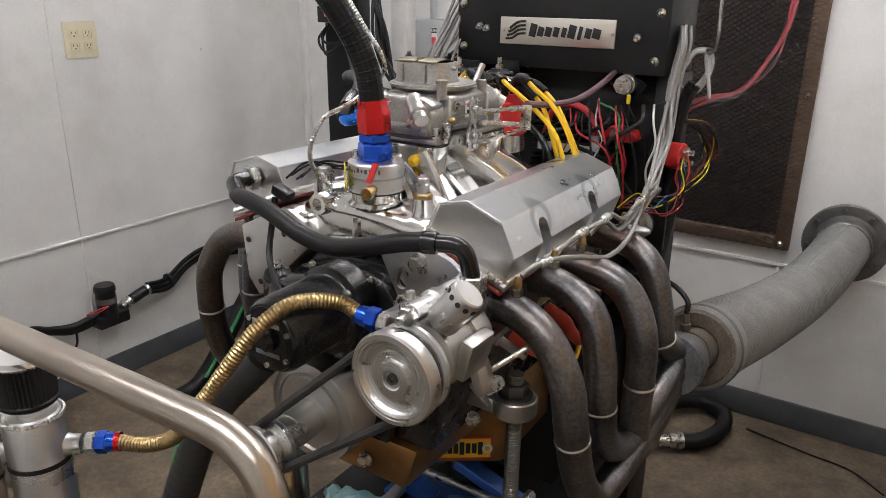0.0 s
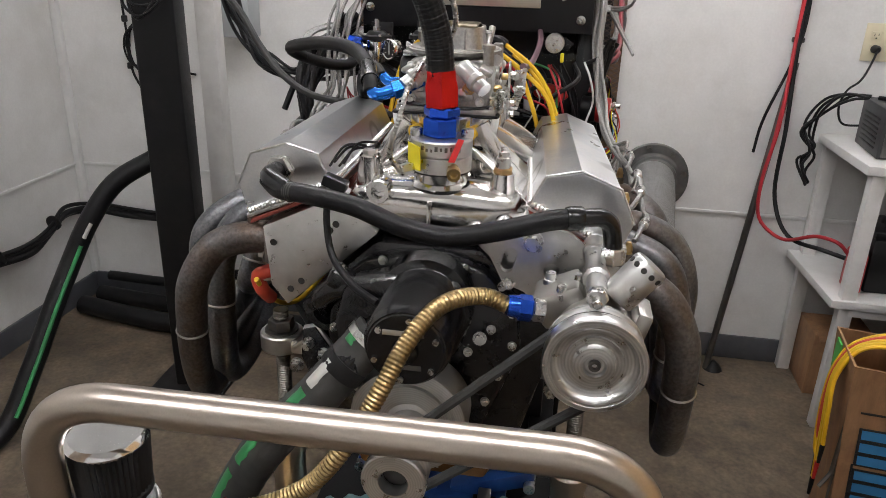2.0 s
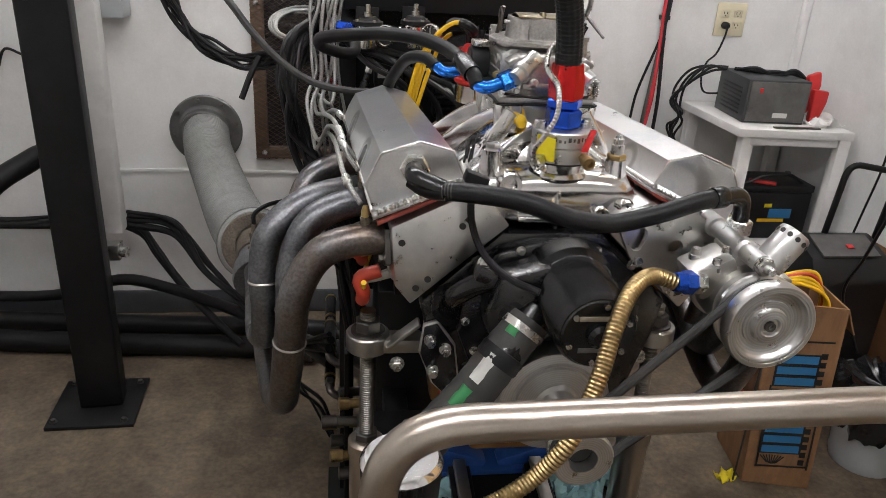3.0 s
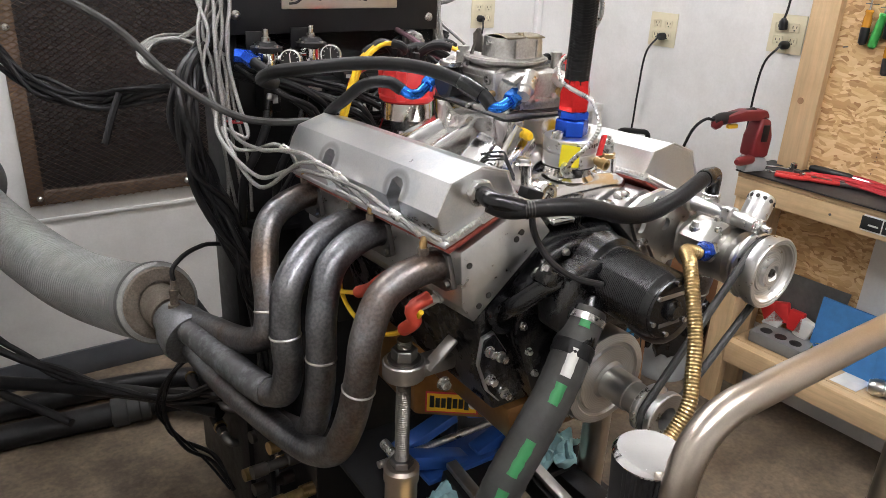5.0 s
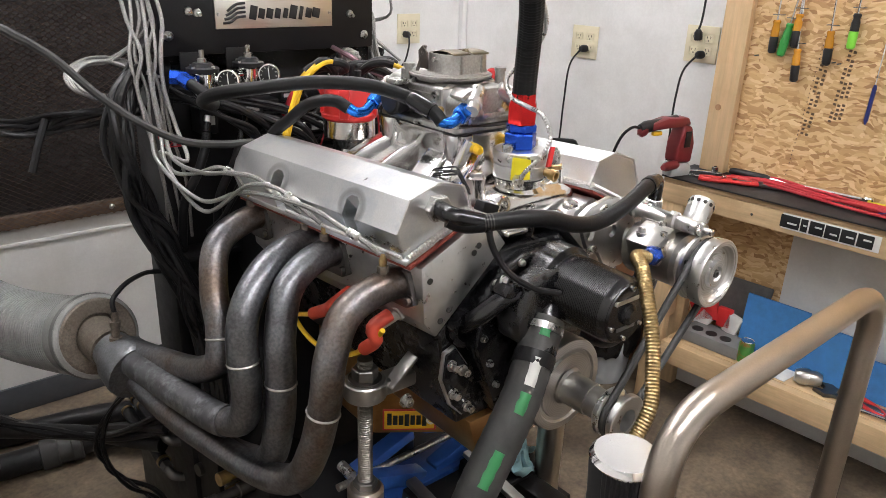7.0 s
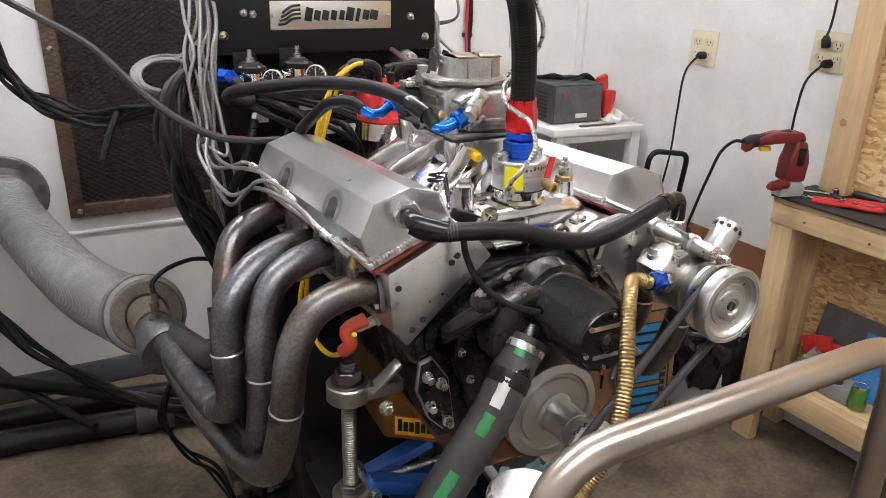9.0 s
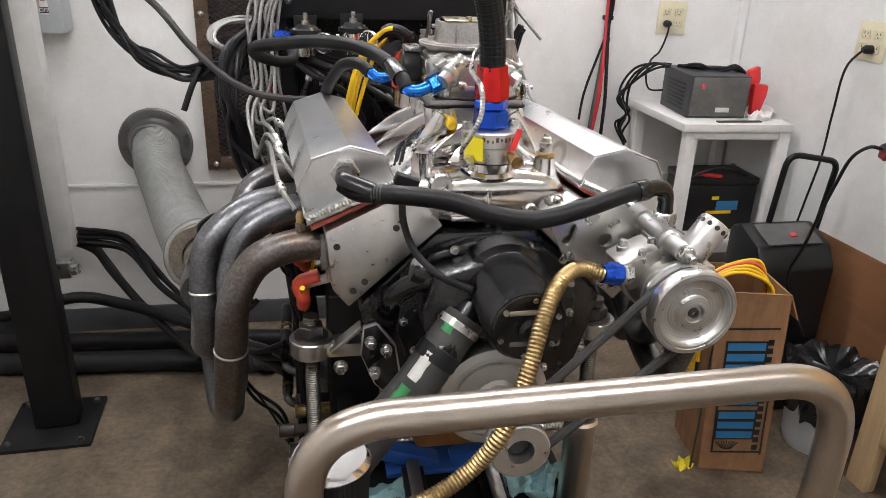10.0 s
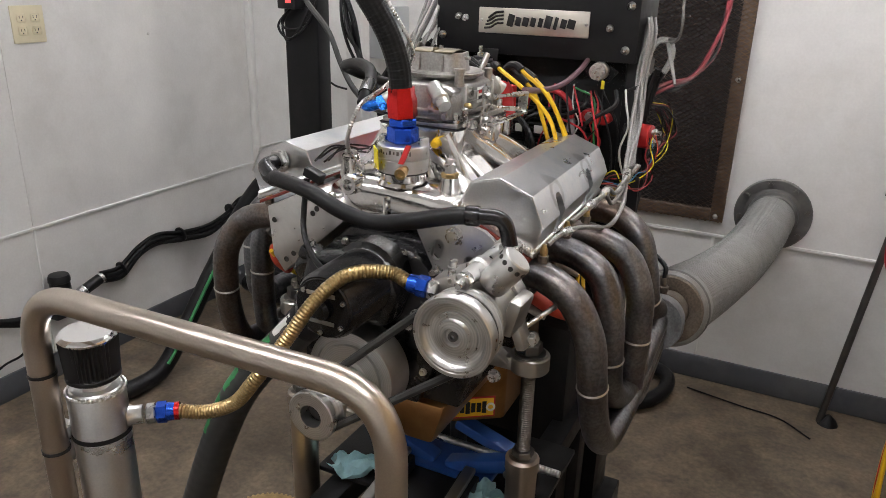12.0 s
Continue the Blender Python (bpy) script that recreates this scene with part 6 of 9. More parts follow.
# regulators and instruments in front of the panel
for k, (gx, gy, gz, x, y) in enumerate(((-0.191, 0.581, 1.222, -0.224, 0.612), (-0.105, 0.591, 1.226, -0.132, 0.620))):
    rg = thing("pressure_regulator", (x, y, gz - 0.03), "silver fuel pressure regulator with a round dial gauge", "pressure regulator", "pressure regulators")
    part("bowl", lathe(bmesh.new(), (x, y, gz - 0.030), (x, y, gz + 0.014), [(0, 0.019), (0.08, 0.021), (0.92, 0.021), (1, 0.024)], 24), CHROME, rg)
    part("port", cyl((x - 0.034, y - 0.004, gz), (x + 0.03, y, gz), 0.010, seg=14, bevel=0.001), CHROME, rg)
    cv = part("cover", lathe(bmesh.new(), (x, y, gz + 0.014), (x, y, gz + 0.030), [(0, 0.029), (0.45, 0.029), (0.6, 0.021), (1, 0.016)], 24), BLACK, rg, "black cap")
    for q in range(4):
        aa = q * 1.57 + 0.5
        part("cover_screw", cyl((x + 0.024 * math.cos(aa), y + 0.024 * math.sin(aa), gz + 0.020), (x + 0.024 * math.cos(aa), y + 0.024 * math.sin(aa), gz + 0.025), 0.0035, seg=8), ZINC, cv)
    part("adjuster", lathe(bmesh.new(), (x, y, gz + 0.030), (x, y, gz + 0.052), [(0, 0.008), (0.35, 0.008), (0.36, 0.0045), (1, 0.0045)], 12), ZINC, rg)
    part("bracket", boxb((x, y + 0.07, gz + 0.008), (0.03, 0.11, 0.003), 0.001), BLACK, rg)
    part("bracket_leg", boxb((x, y + 0.045, gz + 0.018), (0.045, 0.004, 0.05), 0.001), BLACK, rg)
    dn = (Vector((gx, gy, gz)) - Vector((x, y, gz))).normalized()
    dn = Vector((-0.62, -0.78, 0.06)).normalized()
    g0 = Vector((gx, gy, gz))
    g = part("gauge", lathe(bmesh.new(), g0 - dn * 0.016, g0 + dn * 0.003, [(0, 0.019), (0.6, 0.0205), (0.9, 0.0205), (1, 0.0195), (1, 0.0172), (0.85, 0.017)], 28), CHROME, rg, "chrome rimmed dial gauge")
    part("gauge_stem", cyl(g0 - dn * 0.015, Vector((x, y, gz)), 0.006, seg=10), CHROME, g)
    part("dial", cyl(g0, g0 + dn * 0.001, 0.0172, seg=24), INK, g)
    ax = dn.cross(Vector((0, 0, 1))).normalized()
    up = ax.cross(dn)
    part("needle", sweep([g0 + dn * 0.0018 - up * 0.010 - ax * 0.001, g0 + dn * 0.0018, g0 + dn * 0.0018 + up * 0.012 + ax * 0.001], 0.0009, 5), PAPER, g)
    for q in range(9):
        t = math.radians(-130 + q * 32)
        rr = ax * math.sin(t) + up * math.cos(t)
        part("tick", sweep([g0 + dn * 0.0014 + rr * 0.0125, g0 + dn * 0.0014 + rr * 0.0158], 0.0006, 4), PAPER, g)
tagged(part("blue_fitting", hexa((-0.252, 0.612, 1.226), (-0.282, 0.622, 1.230), 0.013), BLUE), "small blue anodised hose fitting on a regulator", "hose fitting")
fm = thing("ignition_box", (0.02, 0.68, 1.08), "black finned ignition box mounted on the dyno panel", "ignition box")
part("case", boxb((0.02, 0.715, 1.10), (0.20, 0.05, 0.12), 0.004), BLACK, fm)
for k in range(9):
    part("fin", boxb((0.02, 0.682, 1.052 + 0.012 * k), (0.196, 0.02, 0.004), 0.001), BLACK, fm)
for k in range(3):
    part("label_bar", boxb((-0.045 + 0.045 * k, 0.671, 1.10), (0.032, 0.002, 0.018), 0.0005), WHITE_TAPE, fm)
for k, (x, z, w_, h_) in enumerate(((-0.10, 1.145, 0.05, 0.03), (-0.19, 1.13, 0.035, 0.05), (-0.02, 1.165, 0.03, 0.022))):
    rl = thing("relay_box", (x, 0.70, z), "small black relay box with a pale label on the dyno panel", "relay box", "relay boxes")
    part("case", boxb((x, 0.705, z), (w_, 0.05, h_), 0.003), PLASTIC_BLK, rl)
    part("pale_label", boxb((x, 0.6794, z + 0.002), (w_ * 0.6, 0.001, h_ * 0.35), 0.0002), WHITE_TAPE, rl)
for k, (x, y, z, dx) in enumerate(((-0.235, 0.60, 1.12, 0.012), (-0.165, 0.60, 1.125, 0.015))):
    pr_ = thing("pressure_line", (x, y, z - 0.08), "black pressure line with a black crimped end below a regulator", "pressure line", "pressure lines")
    part("crimp", lathe(bmesh.new(), (x, y, z - 0.02), (x + dx, y + 0.01, z + 0.025), [(0, 0.0095), (0.6, 0.0095), (0.65, 0.007), (1, 0.006)], 14), ANOD_BLACK, pr_)
    part("line", hose([(x, y, z - 0.018), (x - 0.02, y - 0.005, z - 0.06), (x - 0.045, y + 0.01, z - 0.12), (x - 0.05, y + 0.03, z - 0.22)], 0.0085, 12), RUBBER, pr_)
    part("steel_nut", hexa((x + dx, y + 0.01, z + 0.025), (x + dx * 1.3, y + 0.013, z + 0.037), 0.0075), ZINC, pr_)
cn = thing("round_connector", (0.121, 0.66, 1.238), "round metal multi-pin connector on a black flange", "connector")
part("flange", prism([(0.084, 1.238), (0.101, 1.248), (0.141, 1.248), (0.158, 1.238), (0.141, 1.216), (0.101, 1.216)], "y", 0.678, 0.685, 0.001), BLACK, cn)
part("shell", lathe(bmesh.new(), (0.121, 0.680, 1.238), (0.121, 0.650, 1.238), [(0, 0.019), (0.5, 0.019), (0.55, 0.017), (1, 0.017)], 20), ALU_MACH, cn)
for k in range(7):
    a = k * 1.047
    q = 0.0 if k == 6 else 0.0115
    part("pin", hexa((0.121 + q * math.cos(a), 0.650, 1.238 + q * math.sin(a)), (0.121 + q * math.cos(a), 0.641, 1.238 + q * math.sin(a)), 0.0042, 0.0006), ZINC, cn)
part("yellow_lug", boxb((0.138, 0.642, 1.214), (0.007, 0.006, 0.018), 0.002), YELLOW_TAG, cn)
part("lug_wire", hose([(0.138, 0.642, 1.206), (0.150, 0.64, 1.185), (0.172, 0.65, 1.14), (0.178, 0.67, 1.05)], 0.002, 6), RUBBER, cn)
for (bx, bz), (ex, ez) in (((0.112, 1.135), (0.105, 1.05)), ((0.118, 1.138), (0.135, 1.06)), ((0.126, 1.135), (0.120, 1.04))):
    part("red_wire", hose([(bx, 0.655, bz), (bx + 0.012, 0.645, bz - 0.025), ((bx + ex) / 2 + 0.016, 0.645, (bz + ez) / 2), (ex, 0.66, ez)], 0.0018, 6), RED_WIRE, cn)
part("clear_tie", boxb((0.196, 0.665, 1.208), (0.03, 0.004, 0.007), 0.001, rot("Y", -25)), PLASTIC_BLK, cn)
so = thing("starter_solenoid", (0.23, 0.68, 1.085), "red ended starter solenoid with copper studs and coloured wires", "solenoid")
part("drum", cyl((0.185, 0.69, 1.11), (0.215, 0.685, 1.11), 0.026, seg=24, bevel=0.002), BLACK, so)
part("red_end", cyl((0.215, 0.685, 1.11), (0.243, 0.681, 1.11), 0.0255, seg=24, bevel=0.002), RED_CAP, so)
for dz in (-0.010, 0.010):
    part("stud", cyl((0.243, 0.681, 1.11 + dz), (0.262, 0.678, 1.11 + dz), 0.005, seg=10), ZINC, so)
    part("stud_nut", hexa((0.246, 0.681, 1.11 + dz), (0.252, 0.68, 1.11 + dz), 0.009), ZINC, so)
rs = thing("battery_terminal", (0.085, 0.66, 1.13), "red insulated battery terminal block with a grey lug", "terminal block")
part("block", prism([(0.085, 1.142), (0.098, 1.156), (0.115, 1.158), (0.150, 1.150), (0.158, 1.135), (0.145, 1.126), (0.115, 1.128), (0.09, 1.132)], "y", 0.66, 0.69, 0.004), RED_CAP, rs)
part("stud", bolt((0.112, 0.66, 1.143), (0, -1, 0), 0.008, 0.012), ZINC, rs)
part("grey_lug", boxb((0.078, 0.64, 1.118), (0.017, 0.016, 0.045), 0.005), GREY_BOX, rs)
part("red_lead", hose([(0.078, 0.64, 1.135), (0.076, 0.635, 1.165), (0.055, 0.635, 1.188), (0.02, 0.64, 1.195), (-0.02, 0.65, 1.178), (-0.04, 0.66, 1.13)], 0.0062, 10), RED_WIRE, rs)
knob = thing("throttle_actuator", (0.17, 0.60, 0.95), "black actuator plate with a cast handle behind the header", "actuator")
part("plate", boxb((0.185, 0.625, 0.985), (0.11, 0.012, 0.10), 0.003), BLACK, knob)
part("boss", lathe(bmesh.new(), (0.19, 0.62, 0.985), (0.19, 0.585, 0.985), [(0, 0.03), (0.3, 0.03), (0.35, 0.02), (1, 0.016)], 20), ALU_DULL, knob)
part("handle", lathe(bmesh.new(), (0.135, 0.583, 0.972), (0.225, 0.583, 0.982), [(0, 0.004), (0.1, 0.009), (0.5, 0.012), (0.9, 0.009), (1, 0.004)], 14), ALU_MACH, knob)
part("bracket", boxb((0.185, 0.68, 0.985), (0.04, 0.12, 0.03), 0.002), BLACK, knob)
# smoked clear cover sheet
pl = thing("plastic_sheet", (-0.04, 0.67, 1.18), "scratched clear plastic sheet under the console", "plastic sheet")
ob = part("sheet", boxb((-0.04, 0.669, 1.232), (0.44, 0.003, 0.052), 0.0005), CLEAR, pl)
ob.visible_shadow = False


def cable(points, r, material, label, group, name="cable", seg=8, sub=8):
    c = thing(name, points[0], label, "cable", group)
    part("lead", hose(points, r, seg, sub), material, c)
    return c


def jitter(points, a, rnd, ends=0.3):
    n = len(points)
    return [tuple(Vector(p) + Vector((rnd.uniform(-a, a), rnd.uniform(-a, a), rnd.uniform(-a, a))) * (ends if i in (0, n - 1) else 1)) for i, p in enumerate(points)]


rnd = random.Random(11)
# fuel hoses
fh = thing("fuel_hose", (-0.2, 0.4, 1.2), "black braided fuel hose with blue fittings looping to the carburetor", "hose", "fuel hoses")
fp = [(-0.098, 0.094, 1.226), (-0.102, 0.108, 1.238), (-0.118, 0.150, 1.254), (-0.152, 0.20, 1.266), (-0.205, 0.25, 1.267), (-0.268, 0.305, 1.256), (-0.307, 0.362, 1.242), (-0.307, 0.42, 1.222), (-0.276, 0.465, 1.205), (-0.252, 0.51, 1.200), (-0.250, 0.555, 1.210), (-0.260, 0.60, 1.224)]
part("hose", braided(fp, 0.0102, 10, 0.007, 0.085, 30, 0.0017), BRAID, fh)
part("elbow", sweep(fillet([(-0.106, 0.118, 1.243), (-0.094, 0.088, 1.220), (-0.052, 0.098, 1.236)], 0.02), 0.0085, 14), BLUE_PALE, fh, "bright blue elbow")
part("socket", lathe(bmesh.new(), (-0.116, 0.145, 1.253), (-0.103, 0.110, 1.238), [(0, 0.0105), (0.2, 0.0125), (1, 0.0125)], 14), ANOD_BLACK, fh)
part("elbow_nut", hexa((-0.068, 0.094, 1.230), (-0.048, 0.099, 1.238), 0.0128), BLUE_PALE, fh)
part("adapter", hexa((-0.048, 0.099, 1.238), (-0.030, 0.104, 1.246), 0.0100), BLUE_PALE, fh)
part("blue_end", hexa((-0.257, 0.588, 1.220), (-0.264, 0.612, 1.228), 0.0125), BLUE, fh)
fh2 = thing("fuel_hose", (-0.19, 0.4, 1.16), "short black fuel hose with a blue rear elbow", "hose", "fuel hoses")
part("hose", braided([(-0.131, 0.281, 1.217), (-0.144, 0.298, 1.227), (-0.168, 0.33, 1.221), (-0.187, 0.37, 1.189), (-0.195, 0.41, 1.16), (-0.2, 0.46, 1.10)], 0.0098, 10, 0.007, 0.085, 30, 0.0017), BRAID, fh2)
part("elbow", sweep(fillet([(-0.138, 0.29, 1.224), (-0.118, 0.278, 1.209), (-0.100, 0.281, 1.210), (-0.070, 0.29, 1.228)], 0.016), 0.0082, 14), BLUE_PALE, fh2, "bright blue elbow")
part("elbow_nut", hexa((-0.084, 0.285, 1.219), (-0.066, 0.292, 1.231), 0.0125), BLUE_PALE, fh2)

# probe leads: white braided cables
for s in (-1, 1):
    if s < 0:
        probes = [(-0.25, 0.03, 1.083), (-0.25, 0.172, 1.083), (-0.25, 0.228, 1.083), (-0.26, 0.386, 1.078)]
        mids = [[(-0.262, 0.045, 1.098), (-0.272, 0.083, 1.108), (-0.278, 0.13, 1.117), (-0.285, 0.225, 1.112), (-0.297, 0.33, 1.096), (-0.318, 0.43, 1.06)],
                [(-0.265, 0.19, 1.100), (-0.28, 0.235, 1.122), (-0.295, 0.30, 1.115), (-0.32, 0.42, 1.045)],
                [(-0.268, 0.245, 1.100), (-0.285, 0.29, 1.125), (-0.300, 0.36, 1.12), (-0.305, 0.45, 1.10)],
                [(-0.268, 0.40, 1.10), (-0.285, 0.425, 1.112), (-0.305, 0.47, 1.095), (-0.322, 0.53, 1.085), (-0.325, 0.58, 1.11)]]
        top = [(-0.318, 0.56, 1.10), (-0.301, 0.623, 1.145), (-0.306, 0.64, 1.21), (-0.302, 0.652, 1.27), (-0.293, 0.686, 1.32), (-0.285, 0.74, 1.40), (-0.28, 0.80, 1.48)]
    else:
        probes = [(0.25, 0.012, 1.081), (0.25, 0.12, 1.084), (0.26, 0.192, 1.088), (0.26, 0.352, 1.08)]
        mids = [[(0.258, 0.03, 1.090), (0.268, 0.07, 1.090), (0.274, 0.13, 1.076), (0.280, 0.22, 1.052), (0.280, 0.29, 1.056), (0.268, 0.37, 1.072)],
                [(0.262, 0.135, 1.098), (0.267, 0.175, 1.104), (0.268, 0.23, 1.098), (0.266, 0.29, 1.070), (0.264, 0.36, 1.076)],
                [(0.266, 0.21, 1.10), (0.267, 0.25, 1.104), (0.266, 0.30, 1.085), (0.262, 0.37, 1.082)],
                [(0.266, 0.36, 1.092), (0.264, 0.40, 1.096), (0.256, 0.44, 1.092)]]
        top = [(0.245, 0.48, 1.082), (0.228, 0.565, 1.100), (0.216, 0.640, 1.150), (0.206, 0.70, 1.245), (0.204, 0.725, 1.320), (0.196, 0.75, 1.345)]
    for k in range(4):
        tp = jitter([(p[0] + (k - 1.5) * (0.014 if s < 0 else 0.004), p[1] - 0.016 * (k % 2), p[2]) for p in top], 0.009 if s < 0 else 0.006, rnd, 0.5)
        c = cable([probes[k], *mids[k], *tp], 0.0036, WHITE_CABLE, "silver braided exhaust probe cable with a metal splice", "probe cables", "probe_cable")
        P = spline([probes[k], *mids[k]], 8)
        part("splice", lathe(bmesh.new(), P[10], P[14], [(0, 0.004), (0.1, 0.0062), (0.9, 0.0062), (1, 0.004)], 12), ZINC, c, "crimped metal splice")
        part("probe", sweep(P[:9], 0.0022, 8), ZINC, c)
    for k in range(4):
        low = [(-0.28, 0.64, 0.92), (-0.29, 0.625, 1.03)] if s < 0 else [(0.262 - 0.01 * k, 0.40 + 0.01 * k, 1.055), (0.258, 0.455, 1.095)]
        cable(jitter([(p[0] + (k - 1.5) * (0.016 if s < 0 else 0.004), p[1] + 0.012 * (k % 2), p[2]) for p in [*low, *top[1 if s < 0 else 0:]]], 0.010 if s < 0 else 0.006, rnd, 0.5), 0.0032, WHITE_CABLE, "silver braided cable hanging beside the console", "white cables", "white_cable")
# coils of white cable by the console
for s, c0, r1, r2 in ((-1, (-0.350, 0.74, 1.215), 0.060, 0.026), (1, (0.222, 0.765, 1.262), 0.020, 0.036)):
    for k in range(4):
        loop = []
        for i in range(17):
            a = 1.2 + i * math.pi / 4
            kk = 1.0 + 0.07 * k - 0.05 * (i // 8)
            loop.append((c0[0] + r1 * kk * math.cos(a), c0[1] + 0.04 * math.sin(a + 0.4) + 0.004 * k, c0[2] + r2 * kk * math.sin(a) + rnd.uniform(-.003, .003)))
        cable([(s * 0.262, 0.74, 1.40), (s * 0.268, 0.72, 1.32), *loop, (s * 0.275, 0.69, 1.22)], 0.0030, WHITE_CABLE, "coiled silver braided cable tied beside the console", "white cables", "white_cable", sub=6)

# black cable looms down both flanks of the tower
for s, n_, x0 in ((-1, 20, -0.325), (1, 10, 0.235)):
    for k in range(n_):
        p = [(x0 + s * 0.02, 0.70, 1.24), (x0 - s * 0.005, 0.66, 1.16), (x0, 0.62, 1.05), (x0 - s * 0.01, 0.62, 0.92), (x0 - s * 0.02, 0.63, 0.78), (x0 - s * 0.03, 0.64, 0.62), (x0 - s * 0.03, 0.65, 0.45)]
        if s > 0:
            p = [(a - 0.02, 0.715, c) for a, b, c in p[:5]]
        else:
            p = [(-0.30, 0.70, 1.26), (-0.36, 0.64, 1.19), (-0.378, 0.62, 1.12), (-0.358, 0.62, 1.02), (-0.325, 0.62, 0.92), (-0.280, 0.62, 0.78), (-0.25, 0.63, 0.66), (-0.24, 0.64, 0.50)]
        cable(jitter(p, 0.024 if s < 0 else 0.012, rnd, 0.8), rnd.choice((0.004, 0.005, 0.006, 0.0075)), rnd.choice((RUBBER, RUBBER, PLASTIC_BLK)), "black cable in the loom beside the dyno tower", "loom cables", "loom_cable", sub=6)
for k in range(7):
    p = [(-0.27, 0.66, 1.20), (-0.22 + 0.03 * k, 0.60, 1.16), (-0.16 + 0.03 * k, 0.56, 1.10), (-0.20 + 0.04 * k, 0.58, 1.02), (-0.22 + 0.03 * k, 0.66, 0.92)]
    cable(jitter(p, 0.03, rnd, 0.6), rnd.choice((0.0035, 0.005, 0.0065)), RUBBER, "black cable in front of the dyno panel", "loom cables", "loom_cable", sub=6)
for k in range(6):
    p = [(0.03 + 0.02 * k, 0.655, 1.20), (0.06 + 0.02 * k, 0.62, 1.165), (0.10 + 0.015 * k, 0.60, 1.11), (0.12 + 0.012 * k, 0.62, 1.03), (0.13, 0.66, 0.95)]
    cable(jitter(p, 0.022, rnd, 0.5), 0.0022, (RED_WIRE, RUBBER, RED_WIRE, GREEN_TAPE, RED_WIRE, RUBBER)[k], "thin coloured wire on the dyno panel", "panel wires", "panel_wire", sub=6)
for k in range(8):
    p = [(0.243, 0.68, 1.115), (0.250, 0.67, 1.08), (0.244, 0.65, 1.04), (0.230, 0.62, 1.01 + 0.01 * (k % 3)), (0.20, 0.60, 1.03), (0.16, 0.60, 1.02)]
    cable(jitter(p, 0.02, rnd, 0.5), 0.0014, (RED_WIRE, YELLOW_TAG, BLUE_PRINT, RED_BOOT, RUBBER, DARK_RED, DARK_RED, RUBBER)[k], "thin coloured wire below the solenoid", "panel wires", "panel_wire", sub=6)
for k in range(3):
    cable(jitter([(-0.30, 0.66, 1.13), (-0.29, 0.65, 1.11), (-0.27, 0.645, 1.10), (-0.24, 0.645, 1.105), (-0.20, 0.66, 1.09)], 0.008, rnd), 0.0016, RED_WIRE, "thin red wire by the loom", "panel wires", "panel_wire", sub=6)
for k in range(14):
    q = k * 0.45
    p = [(0.208 + 0.008 * math.sin(q), 0.74, 1.17), (0.230 + 0.012 * math.cos(q), 0.86, 1.135), (0.240 + 0.010 * math.sin(q * 1.7), 0.90, 1.085), (0.225 + 0.012 * math.cos(q * 2.1), 0.87, 1.045), (0.212, 0.76, 1.02 - 0.004 * (k % 4)), (0.20, 0.68, 1.00)]
    cable(jitter(p, 0.012, rnd, 0.6), (0.0012, 0.0016, 0.0020)[k % 3], (RUBBER, DARK_RED, RUBBER, RUBBER_GREY, DARK_RED, RUBBER, YELLOW_TAG)[k % 7], "thin looped wire beside the starter solenoid", "panel wires", "panel_wire", sub=6)
for k in range(10):
    x = -0.02 + 0.022 * k
    p = [(x, 0.662, 1.20), (x + 0.02, 0.63, 1.175), (x + 0.045 * math.sin(k * 2.2), 0.61, 1.13), (x + 0.03 * math.cos(k * 1.3), 0.62, 1.08), (x + 0.02, 0.65, 1.02)]
    cable(jitter(p, 0.012, rnd, 0.6), (0.0022, 0.0016, 0.0045)[k % 3], (RUBBER, RED_WIRE, RUBBER, PLASTIC_BLK, WHITE_TAPE)[k % 5], "thin wire looped in front of the dyno panel", "panel wires", "panel_wire", sub=6)
# purple throttle cable and red cable loom to the console
cable([(0.083, 0.33, 1.236), (0.085, 0.42, 1.225), (0.09, 0.52, 1.225), (0.095, 0.62, 1.245), (0.085, 0.74, 1.27)], 0.0055, mat("purple cable", (0.16, 0.09, 0.11), 0.45), "dull purple throttle cable", "throttle cable", "throttle_cable")
for k, mm in enumerate((DARK_RED, RUBBER, RUBBER, DARK_RED, RUBBER)):
    cable(jitter([(0.20, 0.70, 1.14), (0.215, 0.72, 1.19), (0.245, 0.80, 1.20), (0.262, 1.0, 1.20), (0.275, 1.2, 1.25), (0.265, 1.45, 1.36), (0.25, 1.6, 1.55), (0.24, 1.7, 2.0)], 0.010, rnd), 0.0058 if k == 0 else 0.0042, mm, "red and black cable loom rising to the wall", "wall loom", "wall_loom")
# cables from the column to the engine
cable([(-1.02, 1.06, 1.62), (-0.75, 0.75, 1.45), (-0.60, 0.62, 1.36), (-0.489, 0.56, 1.290), (-0.429, 0.52, 1.224), (-0.378, 0.49, 1.180), (-0.322, 0.47, 1.150), (-0.262, 0.45, 1.142), (-0.22, 0.44, 1.142), (-0.15, 0.46, 1.12)], 0.0065, RUBBER_GREY, "grey black cable sagging from the column to the engine", "sagging cable", "sagging_cable", sub=10)
for k in range(9):
    p = [(-0.72, 0.95, 1.75), (-0.69, 0.92, 1.45), (-0.665, 0.90, 1.285), (-0.630, 0.90, 1.198), (-0.572, 0.88, 1.143), (-0.49, 0.85, 1.116), (-0.415, 0.80, 1.135), (-0.30, 0.74, 1.16)]
    cable(jitter(p, 0.018, rnd, 0.8), rnd.choice((0.004, 0.0045, 0.006)), RUBBER if k != 3 else RUBBER_GREY, "black cable in the bundle hung to the dyno tower", "hung bundle", "bundle_cable", sub=8)
